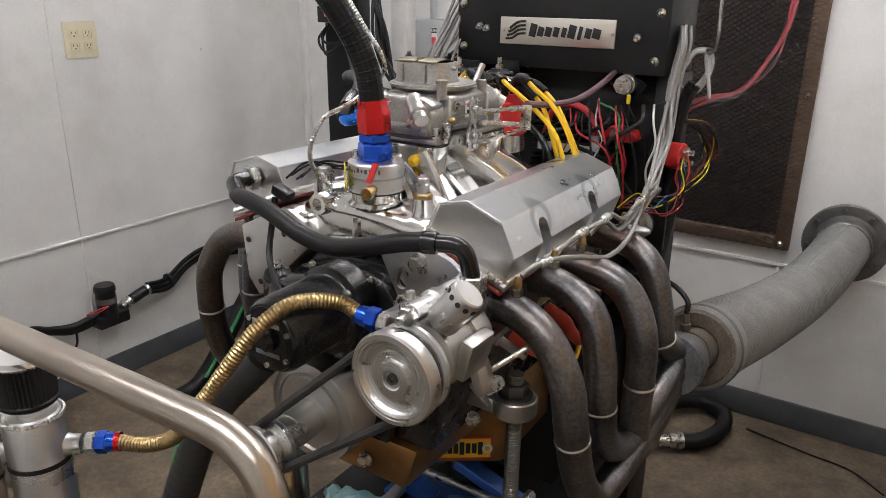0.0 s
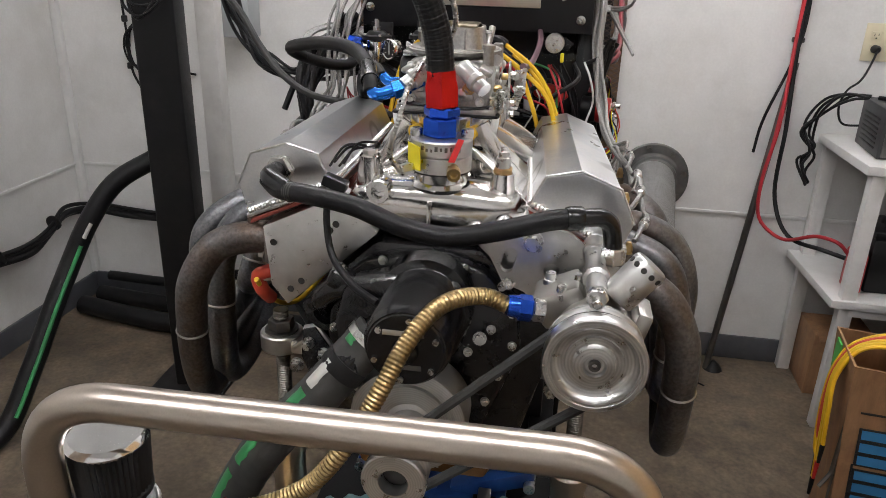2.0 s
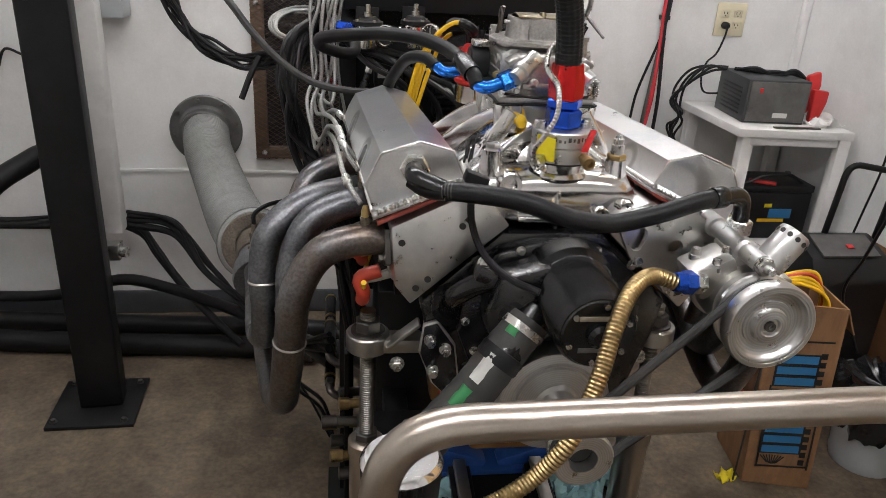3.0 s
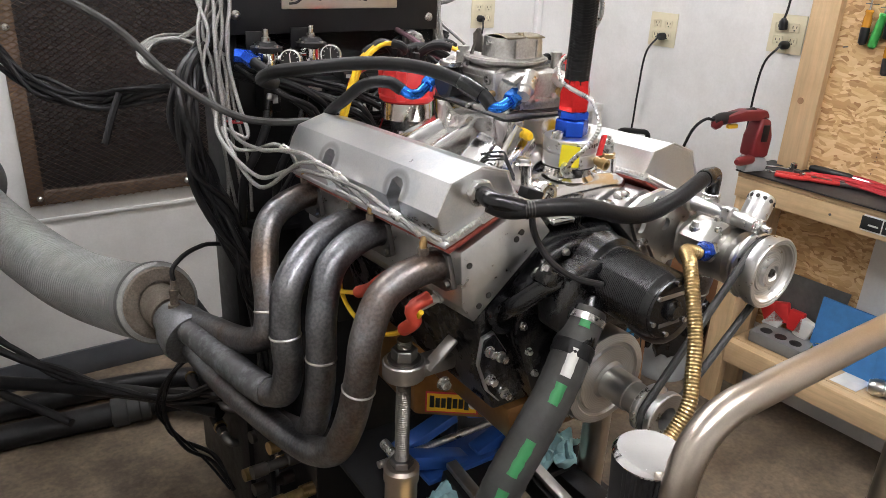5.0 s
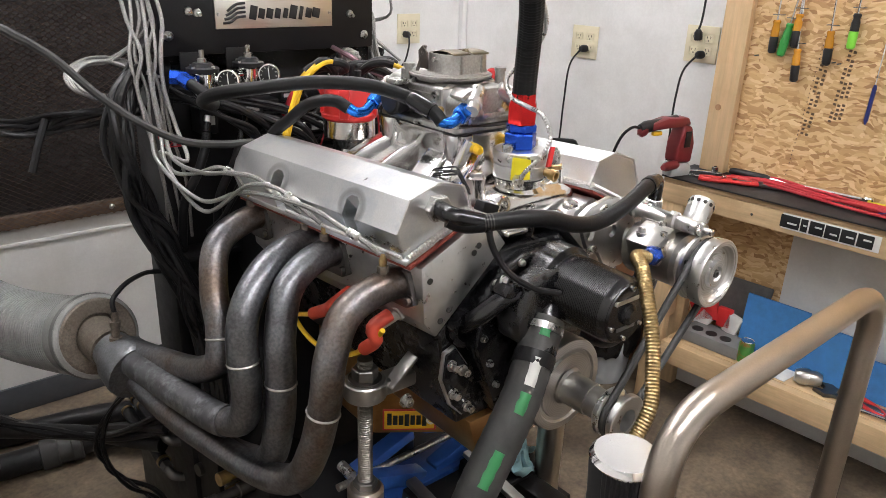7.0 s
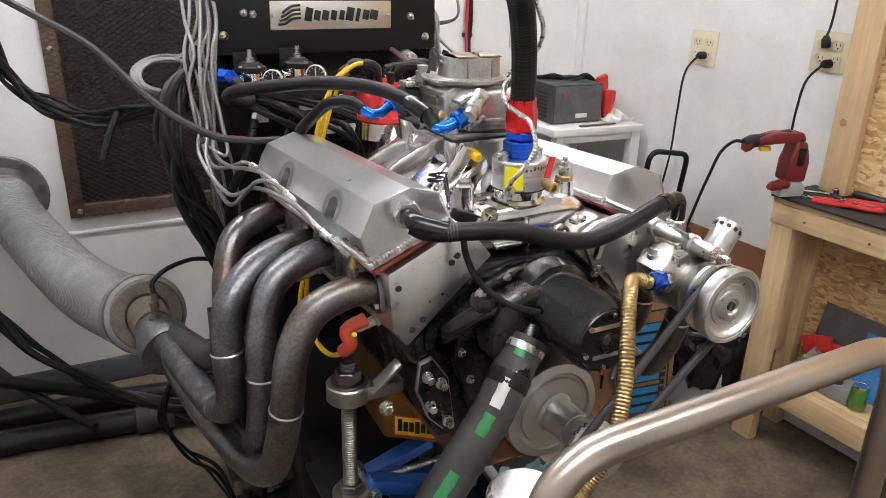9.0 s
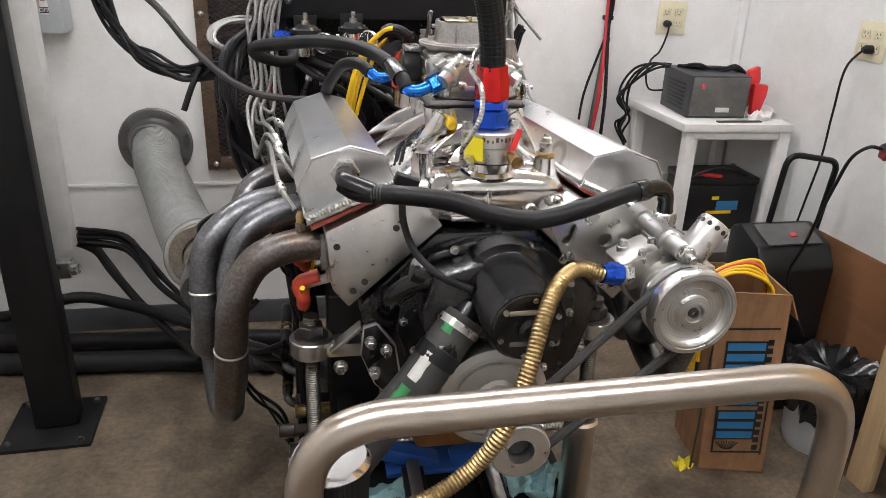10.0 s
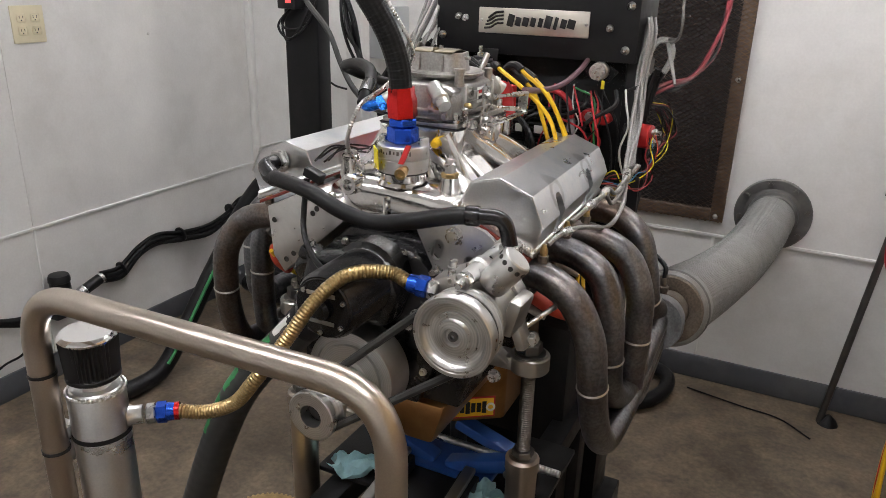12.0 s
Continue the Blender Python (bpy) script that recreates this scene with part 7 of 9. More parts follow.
cable([(-0.45, 0.80, 1.14), (-0.47, 0.79, 1.10), (-0.49, 0.78, 1.05)], 0.007, PLASTIC_BLK, "loose black cable end", "hung bundle", "cable_end")

# ---------------------------------------------------------------- things on and along the walls
def osb_mat():
    m = mat("oriented strand board", (0.60, 0.40, 0.20), 0.6, vary=0.18, scale=14, bump=0.2, bump_scale=90)
    nt = m.node_tree
    n, ln = nt.nodes, nt.links
    b = n["Principled BSDF"]
    tc = n.new("ShaderNodeTexCoord")
    mp = n.new("ShaderNodeMapping")
    mp.inputs["Scale"].default_value = (60, 42, 120)
    mp.inputs["Rotation"].default_value = (0.5, 0, 0)
    ln.new(tc.outputs["Object"], mp.inputs[0])
    nz = n.new("ShaderNodeTexNoise")
    nz.inputs["Scale"].default_value = 12
    ad = n.new("ShaderNodeVectorMath")
    ln.new(tc.outputs["Object"], nz.inputs["Vector"])
    sc = n.new("ShaderNodeVectorMath")
    sc.operation = "SCALE"
    sc.inputs["Scale"].default_value = 6.0
    ln.new(nz.outputs["Color"], sc.inputs[0])
    ln.new(mp.outputs[0], ad.inputs[0])
    ln.new(sc.outputs[0], ad.inputs[1])
    vo = n.new("ShaderNodeTexVoronoi")
    vo.inputs["Scale"].default_value = 1.0
    ln.new(ad.outputs[0], vo.inputs["Vector"])
    ra = n.new("ShaderNodeValToRGB")
    ra.color_ramp.elements[0].color = (0.35, 0.185, 0.072, 1)
    ra.color_ramp.elements[1].color = (0.74, 0.54, 0.30, 1)
    e = ra.color_ramp.elements.new(0.45)
    e.color = (0.58, 0.37, 0.17, 1)
    sp_ = n.new("ShaderNodeSeparateColor")
    ln.new(vo.outputs["Color"], sp_.inputs[0])
    ln.new(sp_.outputs[0], ra.inputs[0])
    ln.new(ra.outputs[0], b.inputs["Base Color"])
    return m


OSB = osb_mat()

# expanded metal grille on the north wall
gr = thing("wall_grille", (-0.128, YB, 0.625), "dark expanded metal grille in a rusty frame on the wall", "grille")
GX0, GX1, GZ0, GZ1 = -0.575, 0.320, 0.628, 2.30
# flat black sheet that makes the mesh openings dark
part("backing", boxb(((GX0 + GX1) / 2, YB - 0.004, (GZ0 + GZ1) / 2), (GX1 - GX0 - 0.02, 0.008, GZ1 - GZ0 - 0.02), 0), MESH_BACK, gr, "plain black sheet behind the mesh")
vs, fs = [], []
pz, px_, wdt = 0.0082, 0.0255, 0.0032
rows_ = int((1.62 - GZ0 - 0.02) / pz)
cols = int((GX1 - GX0 - 0.02) / (px_ / 2))
for r in range(rows_):
    base = len(vs)
    for c in range(cols + 1):
        up = (c + r) % 2
        x = GX0 + 0.01 + c * px_ / 2
        z = GZ0 + 0.012 + r * pz + (pz * 0.46 if up else -pz * 0.46) + pz * 0.5
        y = YB - 0.016 - (0.002 if up else 0)
        vs += [(x, y, z - wdt / 2), (x, y - 0.003, z + wdt / 2)]
    for c in range(cols):
        a = base + 2 * c
        fs.append((a, a + 2, a + 3, a + 1))
me = bpy.data.meshes.new("expanded_mesh")
me.from_pydata(vs, [], fs)
me.materials.append(MESHM)
ob = new("expanded_mesh", me)
ob.parent, ob.matrix_parent_inverse = gr, Matrix.Translation(-BASES[gr.name])
tagged(ob, "diamond expanded metal strands", kind="stuff")
for c, s in ((((GX0 + 0.022), YB - 0.014, (GZ0 + GZ1) / 2), (0.044, 0.020, GZ1 - GZ0)), (((GX1 - 0.022), YB - 0.014, (GZ0 + GZ1) / 2), (0.044, 0.020, GZ1 - GZ0)),
             (((GX0 + GX1) / 2, YB - 0.014, GZ0 + 0.022), (GX1 - GX0 - 0.09, 0.018, 0.044))):
    part("frame_bar", boxb(c, s, 0.002), MESHM, gr)
# rusty strands show on the frame
for side, x0, x1, z0, z1 in (("l", GX0, GX0 + 0.044, GZ0, 1.62), ("r", GX1 - 0.044, GX1, GZ0, 1.62), ("b", GX0 + 0.044, GX1 - 0.044, GZ0, GZ0 + 0.044)):
    vs, fs = [], []
    nr, nc = int((z1 - z0) / pz), max(2, int((x1 - x0) / (px_ / 2)))
    for r in range(nr):
        base = len(vs)
        for c in range(nc + 1):
            up = (c + r) % 2
            x = x0 + c * (x1 - x0) / nc
            z = z0 + r * pz + (pz * 0.46 if up else -pz * 0.46) + pz * 0.5
            vs += [(x, YB - 0.0265, z - 0.0018), (x, YB - 0.0285, z + 0.0018)]
        for c in range(nc):
            a = base + 2 * c
            fs.append((a, a + 2, a + 3, a + 1))
    me = bpy.data.meshes.new("rusty_edge")
    me.from_pydata(vs, [], fs)
    me.materials.append(MESH_RUST)
    ob = new("rusty_edge", me)
    ob.parent, ob.matrix_parent_inverse = gr, Matrix.Translation(-BASES[gr.name])
    tagged(ob, "rusty brown edge strands", kind="stuff")
for x, z in ((GX1 - 0.026, 0.648), (GX1 - 0.022, 1.12), (GX0 + 0.02, 1.16), (GX0 + 0.03, 0.65), (-0.1, 0.65)):
    part("grille_screw", lathe(bmesh.new(), (x, YB - 0.026, z), (x, YB - 0.033, z), [(0, 0.010), (0.4, 0.009), (1, 0.004)], 14), ZINC, gr)


# outlets
def outlet(c, n, up=Vector((0, 0, 1)), gang=2, label="ivory double outlet plate on the painted wall"):
    c, n = Vector(c), Vector(n).normalized()
    t = up.cross(n).normalized()
    m = Matrix((t, n, up)).transposed().to_4x4()
    o = thing("wall_outlet", c, label, "outlet", "wall outlets")

    def bx(cx, cz, d, s, bev):
        return box(bmesh.new(), c + t * cx + up * cz + n * d, s, bev, m)
    part("cover_plate", bx(0, 0, 0.003, (0.057 * gang, 0.006, 0.116), 0.002), CREAM, o)
    for gx in ([-0.024, 0.024] if gang == 2 else [0]):
        for gz in (-0.020, 0.020):
            so_ = part("socket", bx(gx, gz, 0.0065, (0.030, 0.003, 0.026), 0.004), CREAM, o)
            for q in (-0.006, 0.006):
                part("slot", bx(gx + q, gz + 0.003, 0.0083, (0.002, 0.001, 0.008), 0), HOLE_SHADE, so_)
            part("ground_hole", bx(gx, gz - 0.007, 0.0083, (0.004, 0.001, 0.004), 0), HOLE_SHADE, so_)
    return o, t


outlet((XL, 0.713, 1.237), (1, 0, 0))
outlet((1.121, YB, 1.172), (0, -1, 0), label="ivory double outlet plate with a plugged cord")
outlet((east_x(1.128), 1.128, 1.172), (-1, -0.0667, 0), label="ivory double outlet plate with a plugged cord")
outlet((east_x(0.668), 0.668, 1.210), (-1, -0.0667, 0), label="ivory double outlet plate beside the timber frame")


def cord(points, plug_d, label):
    c = thing("power_cable", points[0], label, "power cord", "power cords")
    p, d = Vector(points[0]), Vector(plug_d)
    part("plug", lathe(bmesh.new(), p - d * 0.004, p + d * 0.028, [(0, 0.013), (0.7, 0.013), (1, 0.007)], 12), PLASTIC_BLK, c, "black moulded plug")
    part("flex", hose([tuple(p + d * 0.024), *points[1:]], 0.0036, 8), RUBBER, c)


cord([(1.100, YB - 0.010, 1.152), (1.085, 1.71, 1.12), (1.06, 1.70, 1.06), (1.02, 1.68, 1.03), (1.00, 1.66, 0.98), (1.02, 1.66, 0.93), (1.08, 1.64, 0.93)], (0, -1, 0), "black power cord plugged into the outlet by the shelf")
cord([(east_x(1.118) - 0.01, 1.118, 1.150), (1.40, 1.14, 1.10), (1.405, 1.16, 0.95), (1.41, 1.17, 0.80), (1.40, 1.19, 0.62), (1.38, 1.20, 0.40), (1.37, 1.15, 0.05)], (-1, 0, 0), "black power cord hanging down the east wall")
cord([(east_x(0.66) - 0.01, 0.660, 1.178), (1.43, 0.685, 1.13), (1.43, 0.70, 1.04), (1.435, 0.705, 0.95), (1.44, 0.705, 0.80)], (-1, 0, 0), "black power cord beside the workbench")
cord([(1.465, 0.672, 1.229), (1.468, 0.67, 1.29), (1.470, 0.67, 1.5), (1.475, 0.67, 2.2)], (-0.2, 0, 1), "thin black cord running up the wall")

# column with its foot plate
co = thing("steel_column", (-1.01, 1.17, 0), "black painted square steel column on a foot plate", "column")
part("foot_plate", boxb((-1.018, 1.16, 0.006), (0.25, 0.25, 0.012), 0.002, rot("Z", 2)), BLACK, co)
part("shaft", boxb((-1.008, 1.172, 1.306), (0.124, 0.085, 2.588), 0.008, rot("Z", 6), 3), BLACK, co)
for x, y in ((-1.12, 1.06), (-0.92, 1.06), (-1.12, 1.26), (-0.92, 1.26)):
    part("anchor_bolt", bolt((x, y, 0.012), (0, 0, 1), 0.008, 0.008), STEEL_DARK, co)
wpz = thing("white_downpipe", (-1.03, 1.45, 0.45), "white painted square downpipe ending above the hoses", "pipe")
part("pipe", boxb((-1.005, 1.47, 1.53), (0.068, 0.06, 2.14), 0.006), WHITE_PAINT, wpz)
part("bracket", boxb((-1.045, 1.425, 0.425), (0.035, 0.02, 0.17), 0.003), BLACK, wpz)
vb = part("valve_body", boxb((-1.000, 1.41, 0.415), (0.055, 0.05, 0.055), 0.004), ALU_MACH, wpz, "silver valve body")
part("valve_ring", cyl((-0.975, 1.40, 0.415), (-0.950, 1.395, 0.415), 0.018, seg=16), ZINC, vb)
for z in (0.49, 0.36):
    part("bracket_bolt", bolt((-1.045, 1.415, z), (0, -1, 0), 0.008, 0.008), ZINC, wpz)
swb = thing("switch_box", (-1.03, YB, 1.10), "grey enamelled disconnect switch with an on and off label", "switch box")
part("case", boxb((-1.028, YB - 0.05, 1.20), (0.145, 0.10, 0.20), 0.006), GREY_BOX, swb)
part("label_panel", boxb((-1.005, YB - 0.1015, 1.215), (0.022, 0.003, 0.115), 0.0005), PAPER, swb, "white label strip")
part("red_lever", boxb((-1.005, YB - 0.106, 1.218), (0.014, 0.010, 0.04), 0.002), LABEL_RED, swb, "red switch lever")
part("conduit", cyl((-1.05, YB - 0.04, 1.30), (-1.05, YB - 0.04, 2.59), 0.014, seg=14), GREY_BOX, swb)
for tx, z in (("ON", 1.262), ("OFF", 1.170)):
    cu = bpy.data.curves.new("switch_word", "FONT")
    cu.body, cu.size, cu.extrude, cu.align_x, cu.align_y = tx, 0.016, 0.0006, "CENTER", "CENTER"
    part("word_plate", boxb((-1.005, YB - 0.1035, z), (0.024, 0.002, 0.018), 0.0003), INK, swb)
    tm = new("switch_word", cu)
    cu.materials.append(PAPER)
    tm.parent = swb
    tm.matrix_parent_inverse = Matrix.Translation(-BASES[swb.name])
    tm.matrix_basis = Matrix.Translation((-1.005, YB - 0.1052, z)) @ rot("X", 90)
bx_ = thing("black_meter", (-1.03, 1.08, 1.30), "small black meter with a red light on the column", "meter")
part("case", boxb((-1.02, 1.105, 1.33), (0.07, 0.05, 0.05), 0.004), PLASTIC_BLK, bx_)
part("red_led", boxb((-1.01, 1.078, 1.328), (0.020, 0.004, 0.008), 0.001), mat("red light", (1, 0.05, 0.05), 0.4, emit=2.0), bx_)
rnd = random.Random(5)
for k in range(3):
    cable(jitter([(-1.02, 1.11, 1.31), (-1.06, 1.09, 1.26), (-1.01, 1.08, 1.235 - 0.01 * k), (-0.955, 1.10, 1.27), (-0.93, 1.12, 1.40), (-0.94, 1.14, 1.8)], 0.010, rnd), 0.004, RUBBER, "black cord draped round the column", "column cords", "column_cable")
for k in range(3):
    a0 = rnd.random() * 6
    lp_ = [(-1.44 + (0.035 + 0.008 * k) * math.cos(a0 + i * 0.9), YB - 0.015 - 0.004 * k, 1.04 + (0.085 - 0.006 * k) * math.sin(a0 + i * 0.9)) for i in range(9)]
    cable(lp_, 0.0038, RUBBER, "black cord coiled on the wall", "wall coil", "wall_cable", sub=6)
cable([(-1.49, YB - 0.01, 2.2), (-1.487, YB - 0.012, 1.6), (-1.485, YB - 0.012, 1.22), (-1.478, YB - 0.012, 1.05), (-1.470, YB - 0.014, 0.94), (-1.43, YB - 0.014, 0.882), (-1.395, YB - 0.014, 0.91), (-1.36, YB - 0.012, 0.98), (-1.30, YB - 0.012, 0.96), (-1.22, YB - 0.01, 0.95)], 0.0045, RUBBER, "black cord with clips hanging on the wall", "wall coil", "wall_cable")
for z in (1.14, 1.05, 0.97):
    tagged(part("cable_clip", boxb((-1.482, YB - 0.012, z), (0.018, 0.018, 0.024), 0.004), PLASTIC_BLK), "black cable clip on the hanging wall cord", "clip", "cable clips")
# hoses along the west wall with the inline pump
WL = XL + 0.035
pu = thing("inline_pump", (WL, 0.64, 0.25), "black inline fluid pump on the west wall", "pump")
part("pot", lathe(bmesh.new(), (WL + 0.02, 0.635, 0.270), (WL + 0.02, 0.635, 0.402), [(0, 0.036), (0.8, 0.034), (0.82, 0.037), (0.92, 0.037), (1, 0.033)], 24), PLASTIC_BLK, pu)
part("pot_label", lathe(bmesh.new(), (WL + 0.02, 0.635, 0.335), (WL + 0.02, 0.635, 0.355), [(0, 0.0357), (1, 0.0357)], 24), FLANGE, pu)
part("pump_head", boxb((WL + 0.015, 0.645, 0.268), (0.065, 0.12, 0.045), 0.008), PLASTIC_BLK, pu)
for a, b in (((WL + 0.01, 0.70, 0.29), (WL + 0.01, 0.735, 0.308)), ((WL + 0.01, 0.80, 0.322), (WL + 0.01, 0.815, 0.326))):
    part("clamp", lathe(bmesh.new(), a, b, [(0, 0.019), (0.3, 0.021), (1, 0.020)], 18), ZINC, pu, "bright hose clamp")
part("filter", cyl((WL + 0.01, 0.735, 0.305), (WL + 0.01, 0.81, 0.325), 0.020, seg=18, bevel=0.003), PLASTIC_BLK, pu)
for k in range(2):
    part("red_wire", hose([(WL + 0.05, 0.63, 0.33), (WL + 0.06, 0.57, 0.335 - 0.01 * k), (WL + 0.05, 0.54, 0.325), (WL + 0.04, 0.58, 0.315)], 0.002, 6), RED_WIRE, pu)
for k in range(3):
    dz = 0.014 * k
    cable(jitter([(WL + 0.01, 0.81, 0.315 + dz), (WL, 0.90, 0.305 + dz), (WL, 0.996, 0.355 + dz), (WL, 1.10, 0.375 + dz), (WL, 1.22, 0.350 + dz), (WL, 1.38, 0.335 + dz), (WL, 1.50, 0.365 + dz), (WL, 1.60, 0.40 + dz), (XL + 0.08, YB - 0.05, 0.385 + dz), (-1.56, YB - 0.035, 0.372 + dz), (-1.43, YB - 0.035, 0.366 + dz), (-1.25, YB - 0.035, 0.375 + dz), (-1.1, YB - 0.035, 0.392 + dz), (-0.99, YB - 0.05, 0.345 + dz), (-0.93, YB - 0.09, 0.28 + dz), (-0.80, 1.55, 0.18), (-0.6, 1.3, 0.12)], 0.006, rnd), 0.0125 if k < 2 else 0.008, RUBBER, "black rubber hose fixed along the wall", "wall hoses", "wall_hose", seg=12)
for k in range(2):
    cable(jitter([(WL + 0.01, 0.60, 0.275 + 0.02 * k), (WL, 0.51, 0.262 + 0.02 * k), (WL, 0.43, 0.295), (WL, 0.363, 0.322), (WL, 0.25, 0.32), (WL, 0.0, 0.30), (WL, -0.6, 0.30)], 0.006, rnd), 0.013, RUBBER, "black rubber hose fixed along the wall", "wall hoses", "wall_hose", seg=12)
cable([(WL, 0.52, 0.27), (WL, 0.515, 0.21), (WL, 0.47, 0.16), (WL, 0.40, 0.15), (WL, 0.30, 0.10)], 0.004, RUBBER, "thin black drain line on the west wall", "wall hoses", "drain_line")
for y, z in ((0.91, 0.31), (1.22, 0.36), (1.52, 0.385)):
    tagged(part("hose_tie", lathe(bmesh.new(), (WL, y, z + 0.012), (WL, y + 0.006, z + 0.013), [(0, 0.030), (1, 0.030)], 18), PLASTIC_BLK), "black tie holding the wall hoses", "tie", "hose ties")
# green striped hose from behind the column to the floor
gp2 = [(-1.075, 1.30, 0.03), (-1.07, 1.30, 0.45), (-1.075, 1.30, 0.70), (-1.105, 1.285, 0.765), (-1.155, 1.25, 0.746), (-1.235, 1.19, 0.69), (-1.295, 1.12, 0.58), (-1.335, 1.07, 0.47), (-1.36, 0.98, 0.34), (-1.38, 0.86, 0.18), (-1.40, 0.74, 0.05), (-1.42, 0.60, 0.034)]
gh2 = thing("green_striped_hose", (-1.4, 0.7, 0), "thick black hose with a green stripe arching to the floor", "hose")
part("hose", hose(gp2, 0.031, 20, 10), RUBBER, gh2)
P = spline(gp2, 10)
part("stripe", sweep([p + Vector((0.024, -0.021, 0.004)) for p in P[66:98]], 0.0065, 8), GREEN_TAPE, gh2, "green stripe")
part("stripe_label", sweep([p + Vector((0.024, -0.021, 0.005)) for p in P[60:65]], 0.0065, 8), WHITE_TAPE, gh2)
for k, (pts, r) in enumerate((([(-1.70, 1.56, 0.038), (-1.40, 1.50, 0.038), (-1.10, 1.47, 0.038), (-0.72, 1.44, 0.038), (-0.48, 1.41, 0.04), (-0.30, 1.38, 0.05), (-0.18, 1.25, 0.07), (-0.12, 0.95, 0.10)], 0.037),
                              ([(-1.70, 1.68, 0.034), (-1.45, 1.65, 0.034), (-1.1, 1.62, 0.034), (-0.8, 1.60, 0.034), (-0.5, 1.58, 0.034), (-0.2, 1.5, 0.036), (0.0, 1.3, 0.04)], 0.033),
                              ([(-1.66, 1.70, 0.11), (-1.3, 1.68, 0.12), (-1.04, 1.62, 0.21), (-0.88, 1.56, 0.205), (-0.72, 1.48, 0.19), (-0.55, 1.30, 0.22), (-0.42, 1.05, 0.30), (-0.30, 0.85, 0.33)], 0.020))):
    h = thing("floor_hose", pts[0], "thick black water hose lying on the concrete floor" if k < 2 else "black water hose rising to the dyno valves", "hose", "floor hoses")
    part("hose", hose(pts, r, 18, 10), RUBBER, h)
    if k == 0:
        part("coupling", lathe(bmesh.new(), pts[4], pts[5], [(0, r), (0.02, r + 0.008), (0.25, r + 0.008), (0.27, r + 0.003), (0.45, r + 0.003), (0.47, r + 0.007), (0.6, r + 0.007), (0.62, r)], 18), RUBBER_GREY, h, "steel hose coupling")
for k in range(5):
    dz = 0.012 * k
    cable(jitter([(-0.99, 1.58, 0.43 + dz), (-0.85, 1.57, 0.405 + dz), (-0.73, 1.50, 0.30), (-0.60, 1.36, 0.25), (-0.48, 1.15, 0.27), (-0.38, 0.95, 0.33), (-0.30, 0.80, 0.40 + dz)], 0.016, rnd, 0.4), rnd.choice((0.007, 0.009, 0.011)), RUBBER, "black cable sagging from the wall valve to the dyno", "dyno cables", "dyno_cable")
for k in range(4):
    cable(jitter([(-0.36, 0.70, 0.62), (-0.42, 0.78, 0.52), (-0.44, 0.84, 0.40), (-0.40, 0.86, 0.28), (-0.34, 0.84, 0.20), (-0.30, 0.80, 0.12)], 0.022, rnd, 0.4), rnd.choice((0.0035, 0.005)), RUBBER, "thin black cable looped beside the dyno valves", "dyno cables", "dyno_cable")
part("side_plate", boxb((-0.262, 0.88, 0.26), (0.012, 0.56, 0.50), 0.002), BLACK, ab, "black side plate of the absorber frame")
for y0, z0 in ((1.04, 0.385), (0.89, 0.385), (1.04, 0.285), (0.89, 0.285)):
    vl = thing("dyno_valve", (-0.31, y0, z0), "black valve cylinder with brass bands beside the dyno", "valve", "dyno valves")
    part("barrel", lathe(bmesh.new(), (-0.305, y0 + 0.065, z0 + 0.01), (-0.305, y0 - 0.055, z0), [(0, 0.011), (0.05, 0.015), (0.9, 0.015), (1, 0.013)], 18), RUBBER, vl)
    for q in (0.055, -0.045):
        part("band", lathe(bmesh.new(), (-0.305, y0 + q + 0.004, z0 + 0.005 + q * 0.08), (-0.305, y0 + q - 0.004, z0 + 0.005 + q * 0.08), [(0, 0.0163), (1, 0.0163)], 18), BRASS, vl, "brass coloured band")
    part("end_nut", hexa((-0.305, y0 - 0.055, z0), (-0.305, y0 - 0.078, z0 - 0.002), 0.014), STEEL_DARK, vl)
    part("elbow", hose([(-0.305, y0 - 0.075, z0 - 0.002), (-0.303, y0 - 0.092, z0 - 0.008), (-0.285, y0 - 0.098, z0 - 0.02), (-0.262, y0 - 0.098, z0 - 0.02)], 0.011, 12), STEEL_DARK, vl)
h = thing("floor_hose", (0.15, 1.5, 0), "black hose loop with a steel coupling on the floor", "hose", "floor hoses")
part("hose", hose([(0.05, 0.9, 0.12), (0.02, 1.3, 0.09), (0.05, 1.60, 0.05), (0.14, 1.69, 0.04), (0.22, 1.65, 0.04), (0.235, 1.55, 0.035), (0.19, 1.44, 0.034), (0.135, 1.41, 0.034)], 0.026, 18, 10), RUBBER, h)
part("coupling", lathe(bmesh.new(), (0.15, 1.415, 0.036), (0.08, 1.37, 0.036), [(0, 0.027), (0.2, 0.029), (0.22, 0.024), (0.5, 0.024), (0.55, 0.020), (1, 0.018)], 18), ZINC, h, "steel hose coupling")
cable([(0.30, 1.66, 0.006), (0.5, 1.62, 0.006), (0.62, 1.60, 0.006), (0.72, 1.52, 0.006)], 0.003, RUBBER, "thin wire lying on the floor", "floor cables", "floor_wire")

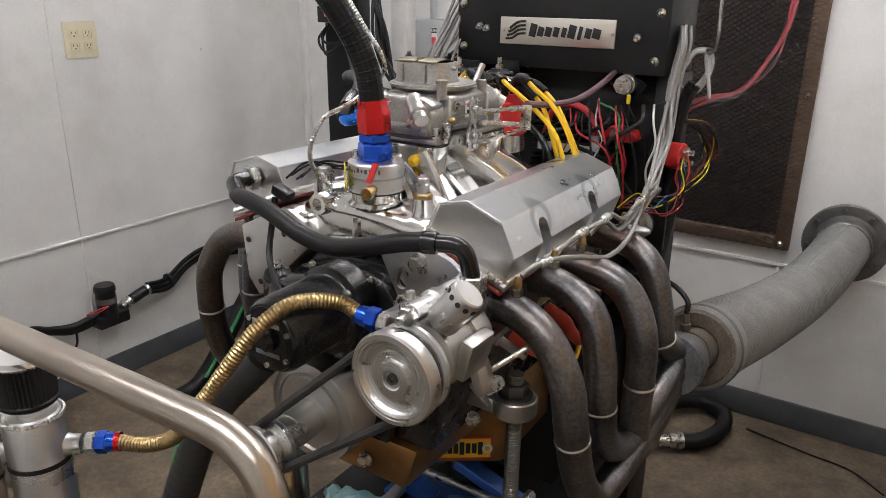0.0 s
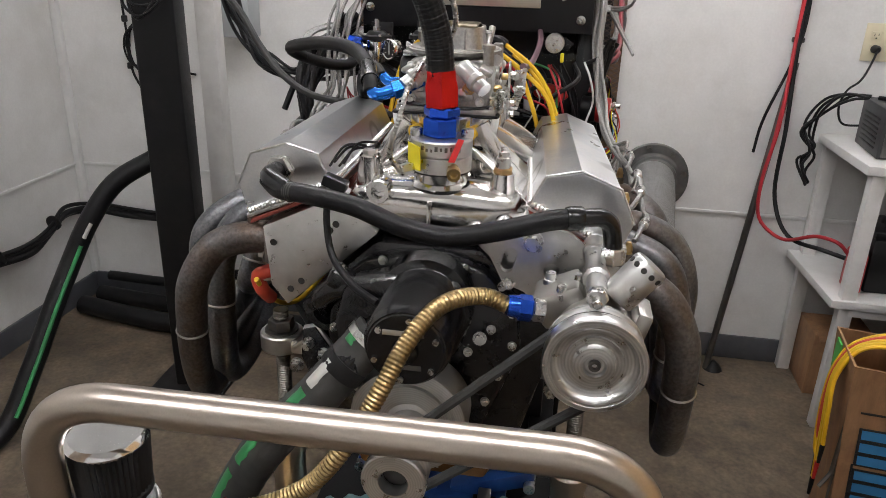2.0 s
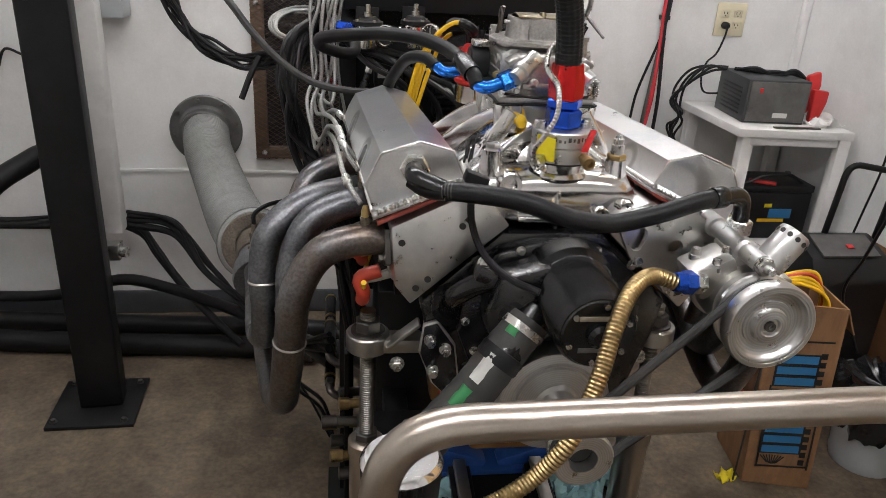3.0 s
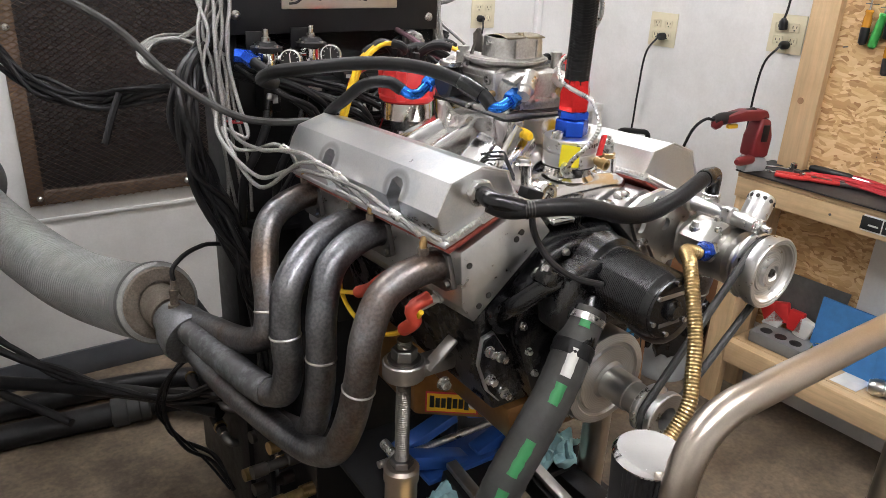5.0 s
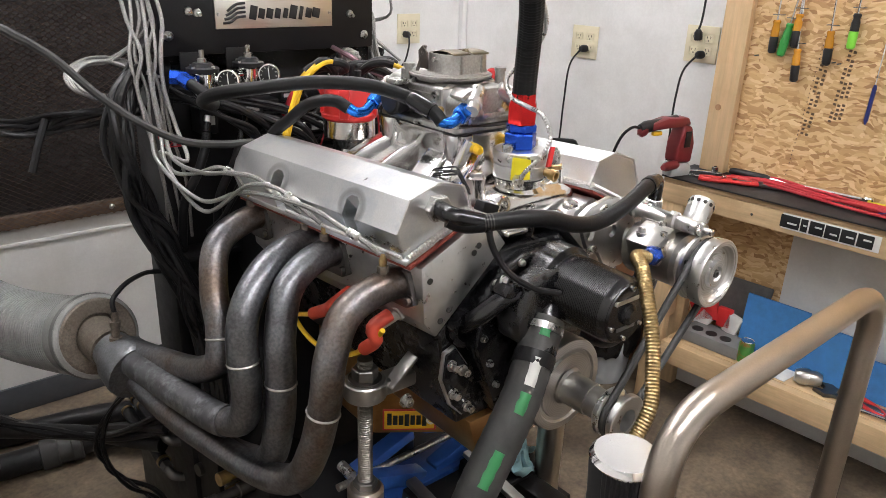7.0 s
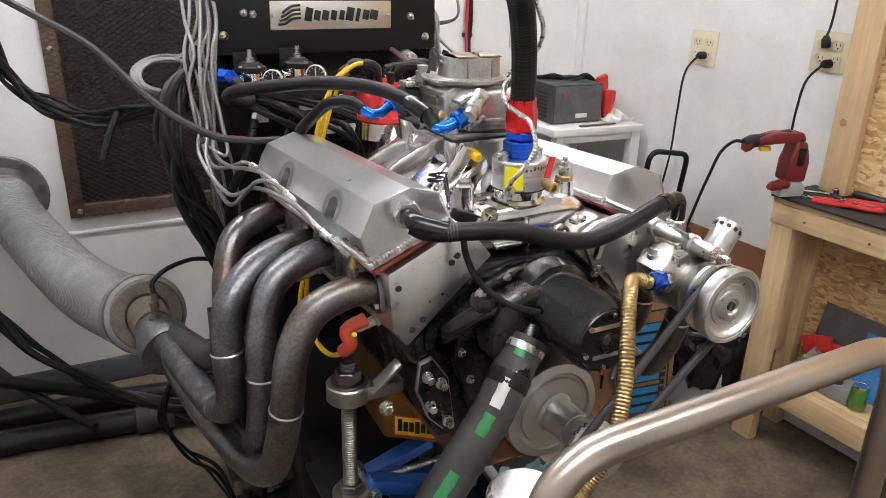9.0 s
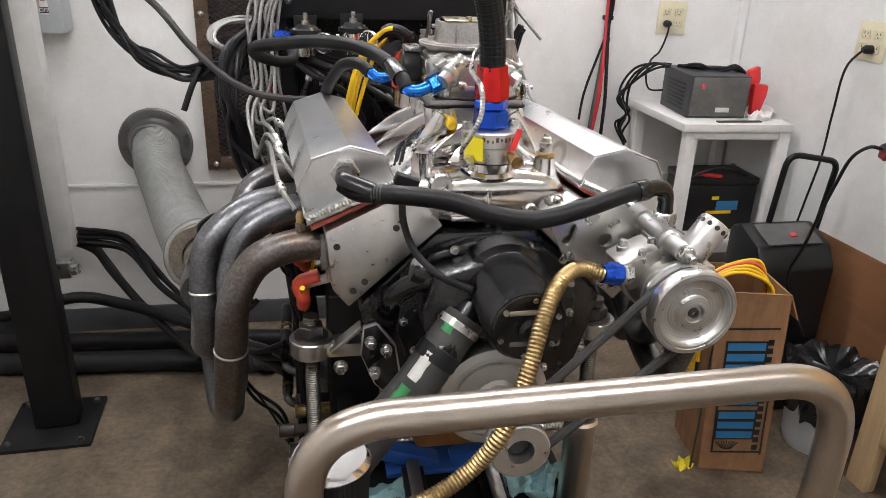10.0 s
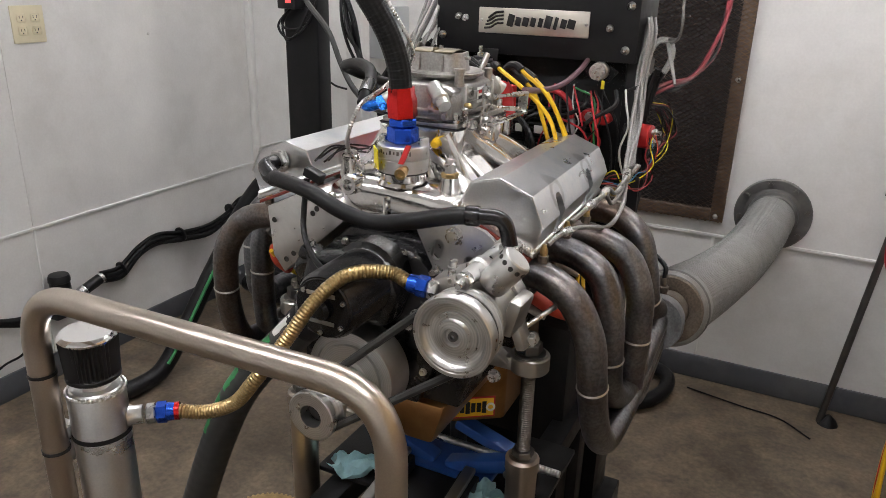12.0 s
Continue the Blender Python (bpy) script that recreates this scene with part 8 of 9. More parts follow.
# leaning rod, hung leads by the shelf
lr_ = thing("leaning_rod", (0.744, 1.655, 0), "grey steel rod leaning on the north wall", "rod")
part("rod", cyl((0.744, 1.655, 0.004), (0.872, 1.752, 1.10), 0.0115, seg=14), STEEL_DARK, lr_)
part("rod_foot", lathe(bmesh.new(), (0.770, 1.66, 0.0), (0.770, 1.66, 0.035), [(0, 0.035), (0.5, 0.025), (1, 0.006)], 12), RUBBER, lr_)
for k, (mm, pts, r) in enumerate(((RED_WIRE, [(0.865, YB - 0.02, 2.2), (0.860, YB - 0.02, 1.40), (0.856, 1.74, 1.166), (0.846, 1.70, 0.902), (0.819, 1.68, 0.701), (0.832, 1.66, 0.59), (0.896, 1.60, 0.548), (0.97, 1.50, 0.60), (1.018, 1.45, 0.60), (1.05, 1.45, 0.57)], 0.006),
                                  (RUBBER, [(0.875, YB - 0.02, 2.2), (0.872, YB - 0.02, 1.40), (0.866, 1.74, 1.166), (0.868, 1.70, 0.903), (0.872, 1.68, 0.660), (0.913, 1.60, 0.560), (0.998, 1.50, 0.555), (1.05, 1.46, 0.55)], 0.007),
                                  (RUBBER, [(0.88, YB - 0.02, 2.2), (0.875, YB - 0.02, 1.4), (0.872, 1.74, 1.17), (0.80, 1.74, 0.90), (0.79, 1.74, 0.80)], 0.005),
                                  (RED_WIRE, [(0.87, YB - 0.02, 2.2), (0.868, YB - 0.02, 1.4), (0.862, 1.74, 1.16), (0.852, 1.72, 1.0), (0.835, 1.70, 0.80)], 0.005))):
    cable(pts, r, mm, "battery lead hanging down the north wall", "battery leads", "battery_lead")
tagged(part("lead_clamp", boxb((0.866, YB - 0.014, 1.17), (0.035, 0.028, 0.016), 0.004), PLASTIC_BLK), "black clamp holding the battery leads to the wall", "clamp")

# white shelf unit with charger and battery
shv = thing("shelf_unit", (1.20, 1.54, 0), "white painted wooden two-tier shelf against the wall", "shelf")
part("top_shelf", prism([(1.005, 1.335), (1.395, 1.312), (1.405, 1.755), (0.99, 1.755)], "z", 0.848, 0.875, 0.002), WHITE_PAINT, shv)
part("lower_shelf", prism([(0.995, 1.335), (1.405, 1.312), (1.405, 1.755), (0.97, 1.755)], "z", 0.432, 0.458, 0.002), WHITE_PAINT, shv)
for x, y in ((1.045, 1.362), (1.375, 1.34), (1.03, 1.735), (1.385, 1.735)):
    part("shelf_leg", boxb((x, y, 0.424), (0.042, 0.036, 0.848), 0.002), WHITE_PAINT, shv)
part("top_apron", boxb((1.205, 1.345, 0.834), (0.33, 0.018, 0.028), 0.002, rot("Z", -3)), WHITE_PAINT, shv)
part("lower_apron", boxb((1.205, 1.345, 0.418), (0.33, 0.018, 0.028), 0.002, rot("Z", -3)), WHITE_PAINT, shv)
chg = thing("battery_charger", (1.16, 1.52, 0.876), "dark grey metal battery charger with vents on the shelf", "battery charger")
CM = rot("Z", -4)
part("case", boxb((1.165, 1.53, 0.948), (0.215, 0.23, 0.143), 0.004, CM), mat("dark grey steel case", (0.045, 0.047, 0.05), 0.45, 0.2, vary=0.1), chg)
part("face_plate", boxb((1.160, 1.4135, 0.948), (0.200, 0.004, 0.130), 0.001, CM), FLANGE, chg, "grey front panel")
part("label_bar", boxb((1.175, 1.411, 0.905), (0.05, 0.002, 0.016), 0.0005, CM), WHITE_TAPE, chg)
part("label_bar", boxb((1.225, 1.409, 0.890), (0.03, 0.002, 0.008), 0.0005, CM), WHITE_TAPE, chg)
part("red_switch", boxb((1.095, 1.415, 0.985), (0.010, 0.008, 0.016), 0.001, CM), LABEL_RED, chg)
for k in range(7):
    part("vent_slot", boxb((1.0575, 1.535, 0.900 + 0.014 * k), (0.003, 0.15, 0.006), 0.0005, CM), INK, chg)
for k in range(5):
    cable(jitter([(1.09, 1.60, 1.024), (1.14, 1.55, 1.03), (1.20, 1.52, 1.028), (1.26, 1.50, 1.03), (1.30, 1.48, 1.00)], 0.012, rnd), 0.005, RUBBER, "black charger lead lying on the charger", "charger leads", "charger_lead", sub=6)
for k in range(5):
    cable(jitter([(1.07, 1.62, 1.02), (1.02, 1.64, 1.03), (0.96, 1.68, 0.98), (0.93, 1.70, 0.90), (0.955, 1.68, 0.84), (0.94, 1.69, 0.78), (0.96, 1.68, 0.72)], 0.022, rnd), 0.0045, RUBBER, "black charger lead hanging off the shelf", "charger leads", "charger_lead", sub=6)
cl = thing("clamp_jaw", (1.30, 1.47, 0.876), "red battery clamp resting beside the charger", "battery clamp")
part("jaw", prism([(1.285, 1.03), (1.325, 1.045), (1.335, 1.0), (1.32, 0.93), (1.30, 0.90), (1.285, 0.93)], "y", 1.46, 1.485, 0.006), RED_CAP, cl)
part("jaw", prism([(1.295, 0.99), (1.35, 0.985), (1.35, 0.95), (1.33, 0.877), (1.30, 0.877)], "y", 1.43, 1.455, 0.006), RED_CAP, cl)
tagged(part("plastic_bag", rag((1.335, 1.42, 0.876), 0.10, 0.09, 9), PAPER), "crumpled clear plastic bag on the shelf", "bag")
tagged(part("wrench_flat", slab([(1.13, 1.345, 0.877), (1.29, 1.342, 0.877), (1.29, 1.358, 0.877), (1.13, 1.36, 0.877)], 0.004), STEEL_DARK), "flat steel wrench at the shelf edge", "wrench")
bt = thing("car_battery", (1.23, 1.50, 0.459), "black car battery with a blue label on the lower shelf", "battery")
part("case", boxb((1.240, 1.50, 0.545), (0.27, 0.17, 0.172), 0.006), PLASTIC_BLK, bt)
part("lid", boxb((1.240, 1.50, 0.645), (0.276, 0.176, 0.026), 0.006), PLASTIC_BLK, bt)
part("blue_label", boxb((1.265, 1.4138, 0.555), (0.085, 0.002, 0.035), 0.0005), BLUE_PRINT, bt, "blue and silver label")
part("label_bar", boxb((1.215, 1.4138, 0.585), (0.028, 0.002, 0.014), 0.0005), YELLOW_TAG, bt)
part("label_bar", boxb((1.235, 1.4138, 0.530), (0.10, 0.002, 0.012), 0.0005), LABEL_YEL, bt)
part("red_strap", boxb((1.19, 1.44, 0.664), (0.09, 0.02, 0.012), 0.004, rot("Z", -30)), RED_CAP, bt)
for x in (1.15, 1.33):
    part("terminal", cyl((x, 1.52, 0.658), (x, 1.52, 0.678), 0.010, seg=14), STEEL_DARK, bt)
part("carry_strap", hose([(1.13, 1.45, 0.655), (1.19, 1.43, 0.69), (1.28, 1.43, 0.692), (1.35, 1.45, 0.655)], 0.006, 8), PLASTIC_BLK, bt)
jp = thing("jump_starter", (1.06, 1.44, 0.459), "red plastic clamp pack on the lower shelf", "jump starter")
part("case", prism([(1.055, 0.46), (1.055, 0.58), (1.075, 0.605), (1.095, 0.58), (1.095, 0.46)], "y", 1.40, 1.48, 0.006), RED_CAP, jp)
part("black_grip", boxb((1.062, 1.40, 0.56), (0.03, 0.03, 0.03), 0.006), PLASTIC_BLK, jp)
cb = thing("carton", (1.15, 1.645, 0), "small brown cardboard carton on the floor under the shelf", "box")
part("carton_body", boxb((1.155, 1.645, 0.115), (0.20, 0.18, 0.23), 0.003), CARDWOOD, cb)
part("flap", boxb((1.155, 1.54, 0.236), (0.19, 0.06, 0.004), 0.001, rot("X", 20)), CARDWOOD, cb)

# tall cardboard box with blue printed bars and yellow leads
ax, ay = Vector((0.972, -0.235, 0)), Vector((0.12, 0.993, 0))
A0 = Vector((0.868, 0.694, 0))
bxw, bxd, bxh = 0.185, 0.20, 0.585
LEAN_ = Vector((-0.075, -0.012, 0))     # the box leans a little
cbx = thing("cardboard_box", A0, "tall open brown cardboard box with blue printed bars", "box")


def wallp(p, q, t, z0, z1):
    return slab([p + Vector((0, 0, z0)), q + Vector((0, 0, z0)), q + LEAN_ * z1 + Vector((0, 0, z1)), p + LEAN_ * z1 + Vector((0, 0, z1))], t)


B0, C0, D0 = A0 + ax * bxw, A0 + ax * bxw + ay * bxd, A0 + ay * bxd
for p, q in ((A0, B0), (B0, C0), (C0, D0), (D0, A0)):
    part("box_wall", wallp(p, q, -0.005, 0.002, bxh), CARDWOOD, cbx)
part("box_floor", slab([A0 + (LEAN_ * 0.3 + Vector((0, 0, 0.30))), B0 + (LEAN_ * 0.3 + Vector((0, 0, 0.30))), C0 + (LEAN_ * 0.3 + Vector((0, 0, 0.30))), D0 + (LEAN_ * 0.3 + Vector((0, 0, 0.30)))], 0.004), CARDWOOD, cbx)
part("flap", slab([B0 + LEAN_ * bxh + Vector((0, 0, bxh)), C0 + LEAN_ * bxh + Vector((0, 0, bxh)), C0 + LEAN_ * bxh + ax * 0.03 + Vector((0, 0, bxh - 0.07)), B0 + LEAN_ * bxh + ax * 0.03 + Vector((0, 0, bxh - 0.07))], 0.004), CARDWOOD, cbx)
nf = ax.cross(Vector((0, 0, 1))).normalized()


def on_face(u, z, wu, hz, mm, name, d=0.0012, tilt=0.0):
    c = A0 + ax * (u * bxw) + Vector((0, 0, z)) + LEAN_ * z + nf * d
    m = Matrix((ax, nf, Vector((0, 0, 1)))).transposed().to_4x4() @ rot("Y", tilt - 4)
    part(name, box(bmesh.new(), c, (wu, 0.0012, hz), 0, m), mm, cbx)


# frame of the print
for u, z, w_, h_ in ((0.16, 0.275, 0.005, 0.41), (0.90, 0.275, 0.005, 0.41), (0.53, 0.48, 0.14, 0.005), (0.53, 0.07, 0.14, 0.005)):
    on_face(u, z, w_, h_, INK, "print_frame")
for zc in (0.165, 0.28, 0.39):
    for dd_, mm, gz in ((0.0012, INK, 0.012), (0.0022, BLUE_PRINT, 0.0)):
        for dz in (-0.034, 0.0, 0.034):
            on_face(0.47, zc + dz, 0.10 + gz, 0.023 + gz * 0.8, mm, "print_block", dd_)
for k in range(14):
    on_face(0.81, 0.09 + 0.027 * k, 0.016, 0.017, INK, "print_bar")
for k in range(9):
    on_face(0.26 + 0.03 * k, 0.092, 0.003, 0.03, INK, "print_ray", 0.0012, -40 + 10 * k)
A1 = A0 + LEAN_ * 0.55
for k in range(5):
    t0 = A1 + ax * (0.05 + 0.012 * k) + ay * 0.10
    pts = [A1 + ax * 0.15 + ay * (0.05 + 0.01 * k) + Vector((0, 0, 0.42)), A1 + ax * 0.16 + ay * (0.06 + 0.01 * k) + Vector((0, 0, 0.575)), A1 + ax * (0.09 + 0.01 * k) + ay * (0.07 + 0.008 * k) + Vector((0, 0, 0.612 + 0.006 * k)),
           A1 + ax * 0.02 + ay * (0.06 + 0.01 * k) + Vector((0, 0, 0.600)), A1 + ax * -0.018 + ay * (0.05 + 0.01 * k) + Vector((0, 0, 0.53)), A1 + ax * -0.022 + ay * (0.03 + 0.008 * k) + Vector((0, 0, 0.45 - 0.03 * k)), A1 + ax * -0.018 + ay * (0.02 + 0.006 * k) + Vector((0, 0, 0.36 - 0.05 * (k % 3)))]
    c = cable([tuple(p) for p in pts], 0.0048, (LABEL_YEL, YELLOW, YELLOW, RED_BOOT, YELLOW)[k], "yellow test lead draped over the cardboard box", "test leads", "test_lead")
    part("lead_tip", cyl(pts[-1], pts[-1] - Vector((0, 0, 0.05)), 0.006, 0.004, 10), RED_CAP if k % 2 else RUBBER, c)
tagged(part("green_tag", slab([A1 + ay * 0.12 + ax * -0.006 + Vector((0, 0, 0.50)), A1 + ay * 0.16 + ax * -0.006 + Vector((0, 0, 0.50)), A1 + ay * 0.16 + ax * -0.006 + Vector((0, 0, 0.575)), A1 + ay * 0.12 + ax * -0.006 + Vector((0, 0, 0.575))], 0.004), mat("green tape", (0.08, 0.42, 0.08), 0.5)), "green tape on the cardboard box", "tape")
tagged(part("paper_scrap", rag((0.826, 0.712, 0.0005), 0.04, 0.03, 21), YELLOW_TAG), "small yellow scrap on the concrete floor", "scrap")
hk = thing("hooked_tool", (0.80, 0.66, 0), "thin black hooked tool leaning beside the box", "tool")
part("shaft", sweep(fillet([(0.845, 0.70, 0.50), (0.835, 0.69, 0.30), (0.810, 0.675, 0.27)], 0.01), 0.005, 8), STEEL_DARK, hk)
part("shaft_low", cyl((0.845, 0.70, 0.0), (0.845, 0.70, 0.50), 0.003, seg=8), STEEL_DARK, hk)

# charger cart, bin, brown board
ct = thing("charger_cart", (1.25, 1.02, 0), "black wheeled battery charger with a tube handle", "charger cart")
part("body", prism([(0.93, 0.10), (0.93, 0.52), (0.97, 0.582), (1.08, 0.620), (1.13, 0.595), (1.13, 0.10)], "x", 1.105, 1.36, 0.012), PLASTIC_BLK, ct, "black moulded body")
part("control_panel", slab([(1.14, 0.968, 0.584), (1.325, 0.968, 0.584), (1.325, 1.06, 0.616), (1.14, 1.06, 0.616)], 0.006), FLANGE, ct, "grey control panel")
part("red_display", boxb((1.245, 1.005, 0.603), (0.022, 0.016, 0.006), 0.001, rot("X", 22)), LABEL_RED, ct)
part("handle", sweep(fillet([(1.210, 1.12, 0.3), (1.210, 1.06, 0.848), (1.385, 1.06, 0.82), (1.385, 1.12, 0.3)], 0.04), 0.0095, 14), BLACK, ct, "black bent tube handle")
for x in (1.08, 1.355):
    wh = part("wheel", cyl((x - 0.015, 1.06, 0.09), (x + 0.015, 1.06, 0.09), 0.09, seg=28, bevel=0.008), RUBBER, ct)
    part("wheel_hub", cyl((x - 0.017, 1.06, 0.09), (x + 0.017, 1.06, 0.09), 0.04, seg=20), GREY_BOX, wh)
part("front_foot", boxb((1.22, 0.95, 0.05), (0.2, 0.03, 0.10), 0.004), BLACK, ct)
bn = thing("waste_bin", (1.30, 0.77, 0), "grey round bin lined with a crumpled black bag", "waste bin")
part("bin_wall", lathe(bmesh.new(), (1.30, 0.77, 0.0), (1.30, 0.77, 0.22), [(0, 0.092), (0.1, 0.098), (0.14, 0.096), (0.5, 0.104), (0.54, 0.107), (0.6, 0.105), (1, 0.112)], 36), GREY_BOX, bn)
bm = bmesh.new()
rn = random.Random(8)
ph = [rn.random() * 6 for _ in range(6)]
NB, MB = 56, 14
G = []
for j in range(MB):
    v = j / (MB - 1)
    rr = 0.112 + 0.02 * math.sin(v * 3.1) if v < 0.55 else 0.128 * (1 - (v - 0.55) / 0.45) ** 0.6 + 0.002
    zz = 0.12 + 0.17 * min(1, v / 0.6) - (0.05 * max(0, v - 0.6) / 0.4)
    ringv = []
    for i in range(NB):
        a = 2 * math.pi * i / NB
        k = 1 + 0.07 * math.sin(5 * a + ph[0] + 3 * v) + 0.06 * math.sin(11 * a + ph[1] - 5 * v) + 0.035 * math.sin(23 * a + ph[2] + 9 * v)
        ringv.append(bm.verts.new((1.30 + rr * k * math.cos(a), 0.77 + rr * k * math.sin(a), zz + 0.014 * math.sin(7 * a + ph[3]) * v + 0.008 * math.sin(17 * a + ph[4]))))
    G.append(ringv)
for a, b in zip(G, G[1:]):
    for i in range(NB):
        bm.faces.new((a[i], a[(i + 1) % NB], b[(i + 1) % NB], b[i]))
bm.faces.new(G[-1])
part("bin_bag", bm, mat("black bag film", (0.012, 0.012, 0.013), 0.18, vary=0.2, bump=0.4, bump_scale=50), bn, "crumpled shiny black plastic bag")
tagged(part("brown_board", slab([(east_x(1.16) - 0.014, 1.16, 0.0), (east_x(0.60) - 0.014, 0.60, 0.0), (east_x(0.60) - 0.006, 0.60, 0.555), (east_x(1.16) - 0.006, 1.16, 0.555)], -0.004), mat("brown board", (0.24, 0.11, 0.05), 0.55, vary=0.12, scale=5, stretch=(1, 1, 8), stain=(0.14, 0.06, 0.03))), "brown hardboard panel along the foot of the wall", "board")

# ---------------------------------------------------------------- workbench
YE, YS = 0.600, -1.30


def bx3(x0, x1, y0, y1, z0, z1, bev=0.003):
    return boxb(((x0 + x1) / 2, (y0 + y1) / 2, (z0 + z1) / 2), (x1 - x0, y1 - y0, z1 - z0), bev)


def ex(y):
    return east_x(y)


wb = thing("workbench", (1.37, -0.3, 0), "pale pine timber workbench with a lower shelf", "workbench")
part("top_board", bx3(1.262, 1.47, YS, YE, 0.798, 0.815), PINE, wb)
part("front_apron", bx3(1.262, 1.300, YS, YE - 0.001, 0.735, 0.797), PINE, wb, "pine front rail")
part("leg", bx3(1.268, 1.306, YE - 0.075, YE - 0.004, 0.0, 0.734), PINE_V, wb)
part("leg", bx3(1.268, 1.306, YS + 0.01, YS + 0.08, 0.0, 0.734), PINE_V, wb)
part("back_leg", bx3(1.43, 1.468, YE - 0.06, YE - 0.004, 0.0, 0.796), PINE_V, wb)
part("end_board", bx3(1.308, 1.43, YE - 0.03, YE - 0.01, 0.28, 0.734), PINE_V, wb)
part("lower_apron", bx3(1.262, 1.300, YS, YE - 0.08, 0.175, 0.252), PINE, wb)
part("lower_board", bx3(1.302, 1.47, YS, YE - 0.08, 0.236, 0.252), PINE, wb)
part("lower_back", slab([(1.476, YE - 0.06, 0.254), (1.545, YS, 0.254), (1.545, YS, 0.79), (1.476, YE - 0.06, 0.79)], 0.010), OSB, wb, "strand board back panel")
for x, y in ((1.261, 0.49), (1.261, 0.30), (1.261, 0.02)):
    part("apron_screw", cyl((x, y, 0.765), (x - 0.001, y, 0.765), 0.004, seg=10), STEEL_DARK, wb)
lg = part("bench_decal", boxb((1.2612, 0.080, 0.772), (0.0012, 0.262, 0.046), 0.0003), PAPER, wb, "white decal with bold black lettering blocks")
for k, w_ in enumerate((0.054, 0.019, 0.039, 0.039, 0.039, 0.041)):
    y0 = (0.188, 0.148, 0.114, 0.072, 0.030, -0.014)[k]
    part("decal_block", boxb((1.2602, y0, 0.772), (0.0012, w_, 0.037), 0.0003), INK, lg)
    part("decal_gap", boxb((1.2592, y0 - w_ * 0.12, 0.772 + 0.004 * (k % 3 - 1)), (0.0008, w_ * 0.5, 0.005), 0.0001), PAPER, lg)
tagged(part("bench_mat", bx3(1.250, 1.462, YS, YE + 0.004, 0.8155, 0.8215, 0.002), mat("black rubber mat", (0.018, 0.018, 0.019), 0.6, vary=0.2, stain=(0.07, 0.065, 0.06), stain_scale=8)), "black rubber mat on the workbench top", "mat")
ow = thing("strand_board_panel", (1.5, -0.3, 0.823), "tall strand board tool panel framed in pine", "tool panel")
part("board", slab([(1.473, 0.55, 0.823), (1.560, -1.2, 0.823), (1.560, -1.2, 2.35), (1.473, 0.55, 2.35)], 0.010), OSB, ow, "strand board with printed lines")
part("edge_stud", boxb((1.455, 0.535, 1.585), (0.038, 0.085, 1.525), 0.003, rot("Z", 3)), PINE_V, ow, "pine edge stud")
part("stud_knot", cyl((1.4355, 0.545, 1.03), (1.4345, 0.545, 1.03), 0.010, seg=14), CARDWOOD, ow)


def bx_on_board(y, z, wy, hz, mm, name, rx=0.0):
    x = 1.473 - (y - 0.55) * 0.0497 - 0.0115
    part(name, boxb((x, y, z), (0.0012, wy, hz), 0, rot("X", rx)), mm, ow)


PRINT = mat("brown black stamp ink", (0.10, 0.06, 0.03), 0.7)
for col, (y0, z0, n_, hz) in enumerate(((0.285, 0.98, 26, 0.012), (0.270, 0.99, 22, 0.012), (0.305, 0.86, 34, 0.006), (0.215, 1.04, 20, 0.013), (0.202, 1.05, 16, 0.012), (0.190, 1.04, 10, 0.010))):
    for k in range(n_):
        if (k * 7 + col * 3) % 5:
            bx_on_board(y0 - 0.0009 * k, z0 + k * 0.0125, 0.0085 if col != 2 else 0.0025, 0.62 * hz * (0.8 + 0.3 * ((k * 3 + col) % 3) / 2), PRINT, "stamp_bar", 4)
for k in range(12):
    x = 1.476 + (0.54 - 0.24) * 0.037 - 0.002
    part("stamp_bar", boxb((1.4865, 0.235 - 0.001 * k, 0.50 + 0.018 * k), (0.0012, 0.018, 0.011), 0), PRINT, wb)
    part("stamp_bar", boxb((1.4855, 0.262 - 0.001 * k, 0.47 + 0.018 * k), (0.0012, 0.006, 0.010), 0), PRINT, wb)


def screwdriver(y, z, L, handle, tip, lab, tilt=0.0):
    x = 1.473 - (y - 0.55) * 0.0497 - 0.028
    s_ = thing("screwdriver", (x, y, z), lab, "screwdriver", "hung screwdrivers")
    m = rot("X", tilt)
    up = m @ Vector((0, 0, 1))
    o = Vector((x, y, z))
    part("handle_tip", lathe(bmesh.new(), o - up * 0.050, o - up * 0.002, [(0, 0.007), (0.1, 0.0115), (0.9, 0.0125), (1, 0.011)], 12), tip, s_)
    part("handle", lathe(bmesh.new(), o - up * 0.002, o + up * 0.045, [(0, 0.012), (0.5, 0.0115), (0.7, 0.009), (0.9, 0.0115), (1, 0.009)], 10), handle, s_)
    part("blade", cyl(o + up * 0.044, o + up * (0.045 + L), 0.0032, seg=10), CHROME, s_)
    part("hook", sweep([o + up * 0.06 + Vector((0.026, 0.012, 0)), o + up * 0.06 + Vector((-0.006, 0.012, 0)), o + up * 0.06 + Vector((-0.006, -0.012, 0)), o + up * 0.06 + Vector((0.026, -0.012, 0))], 0.0015, 6), STEEL_DARK, s_)


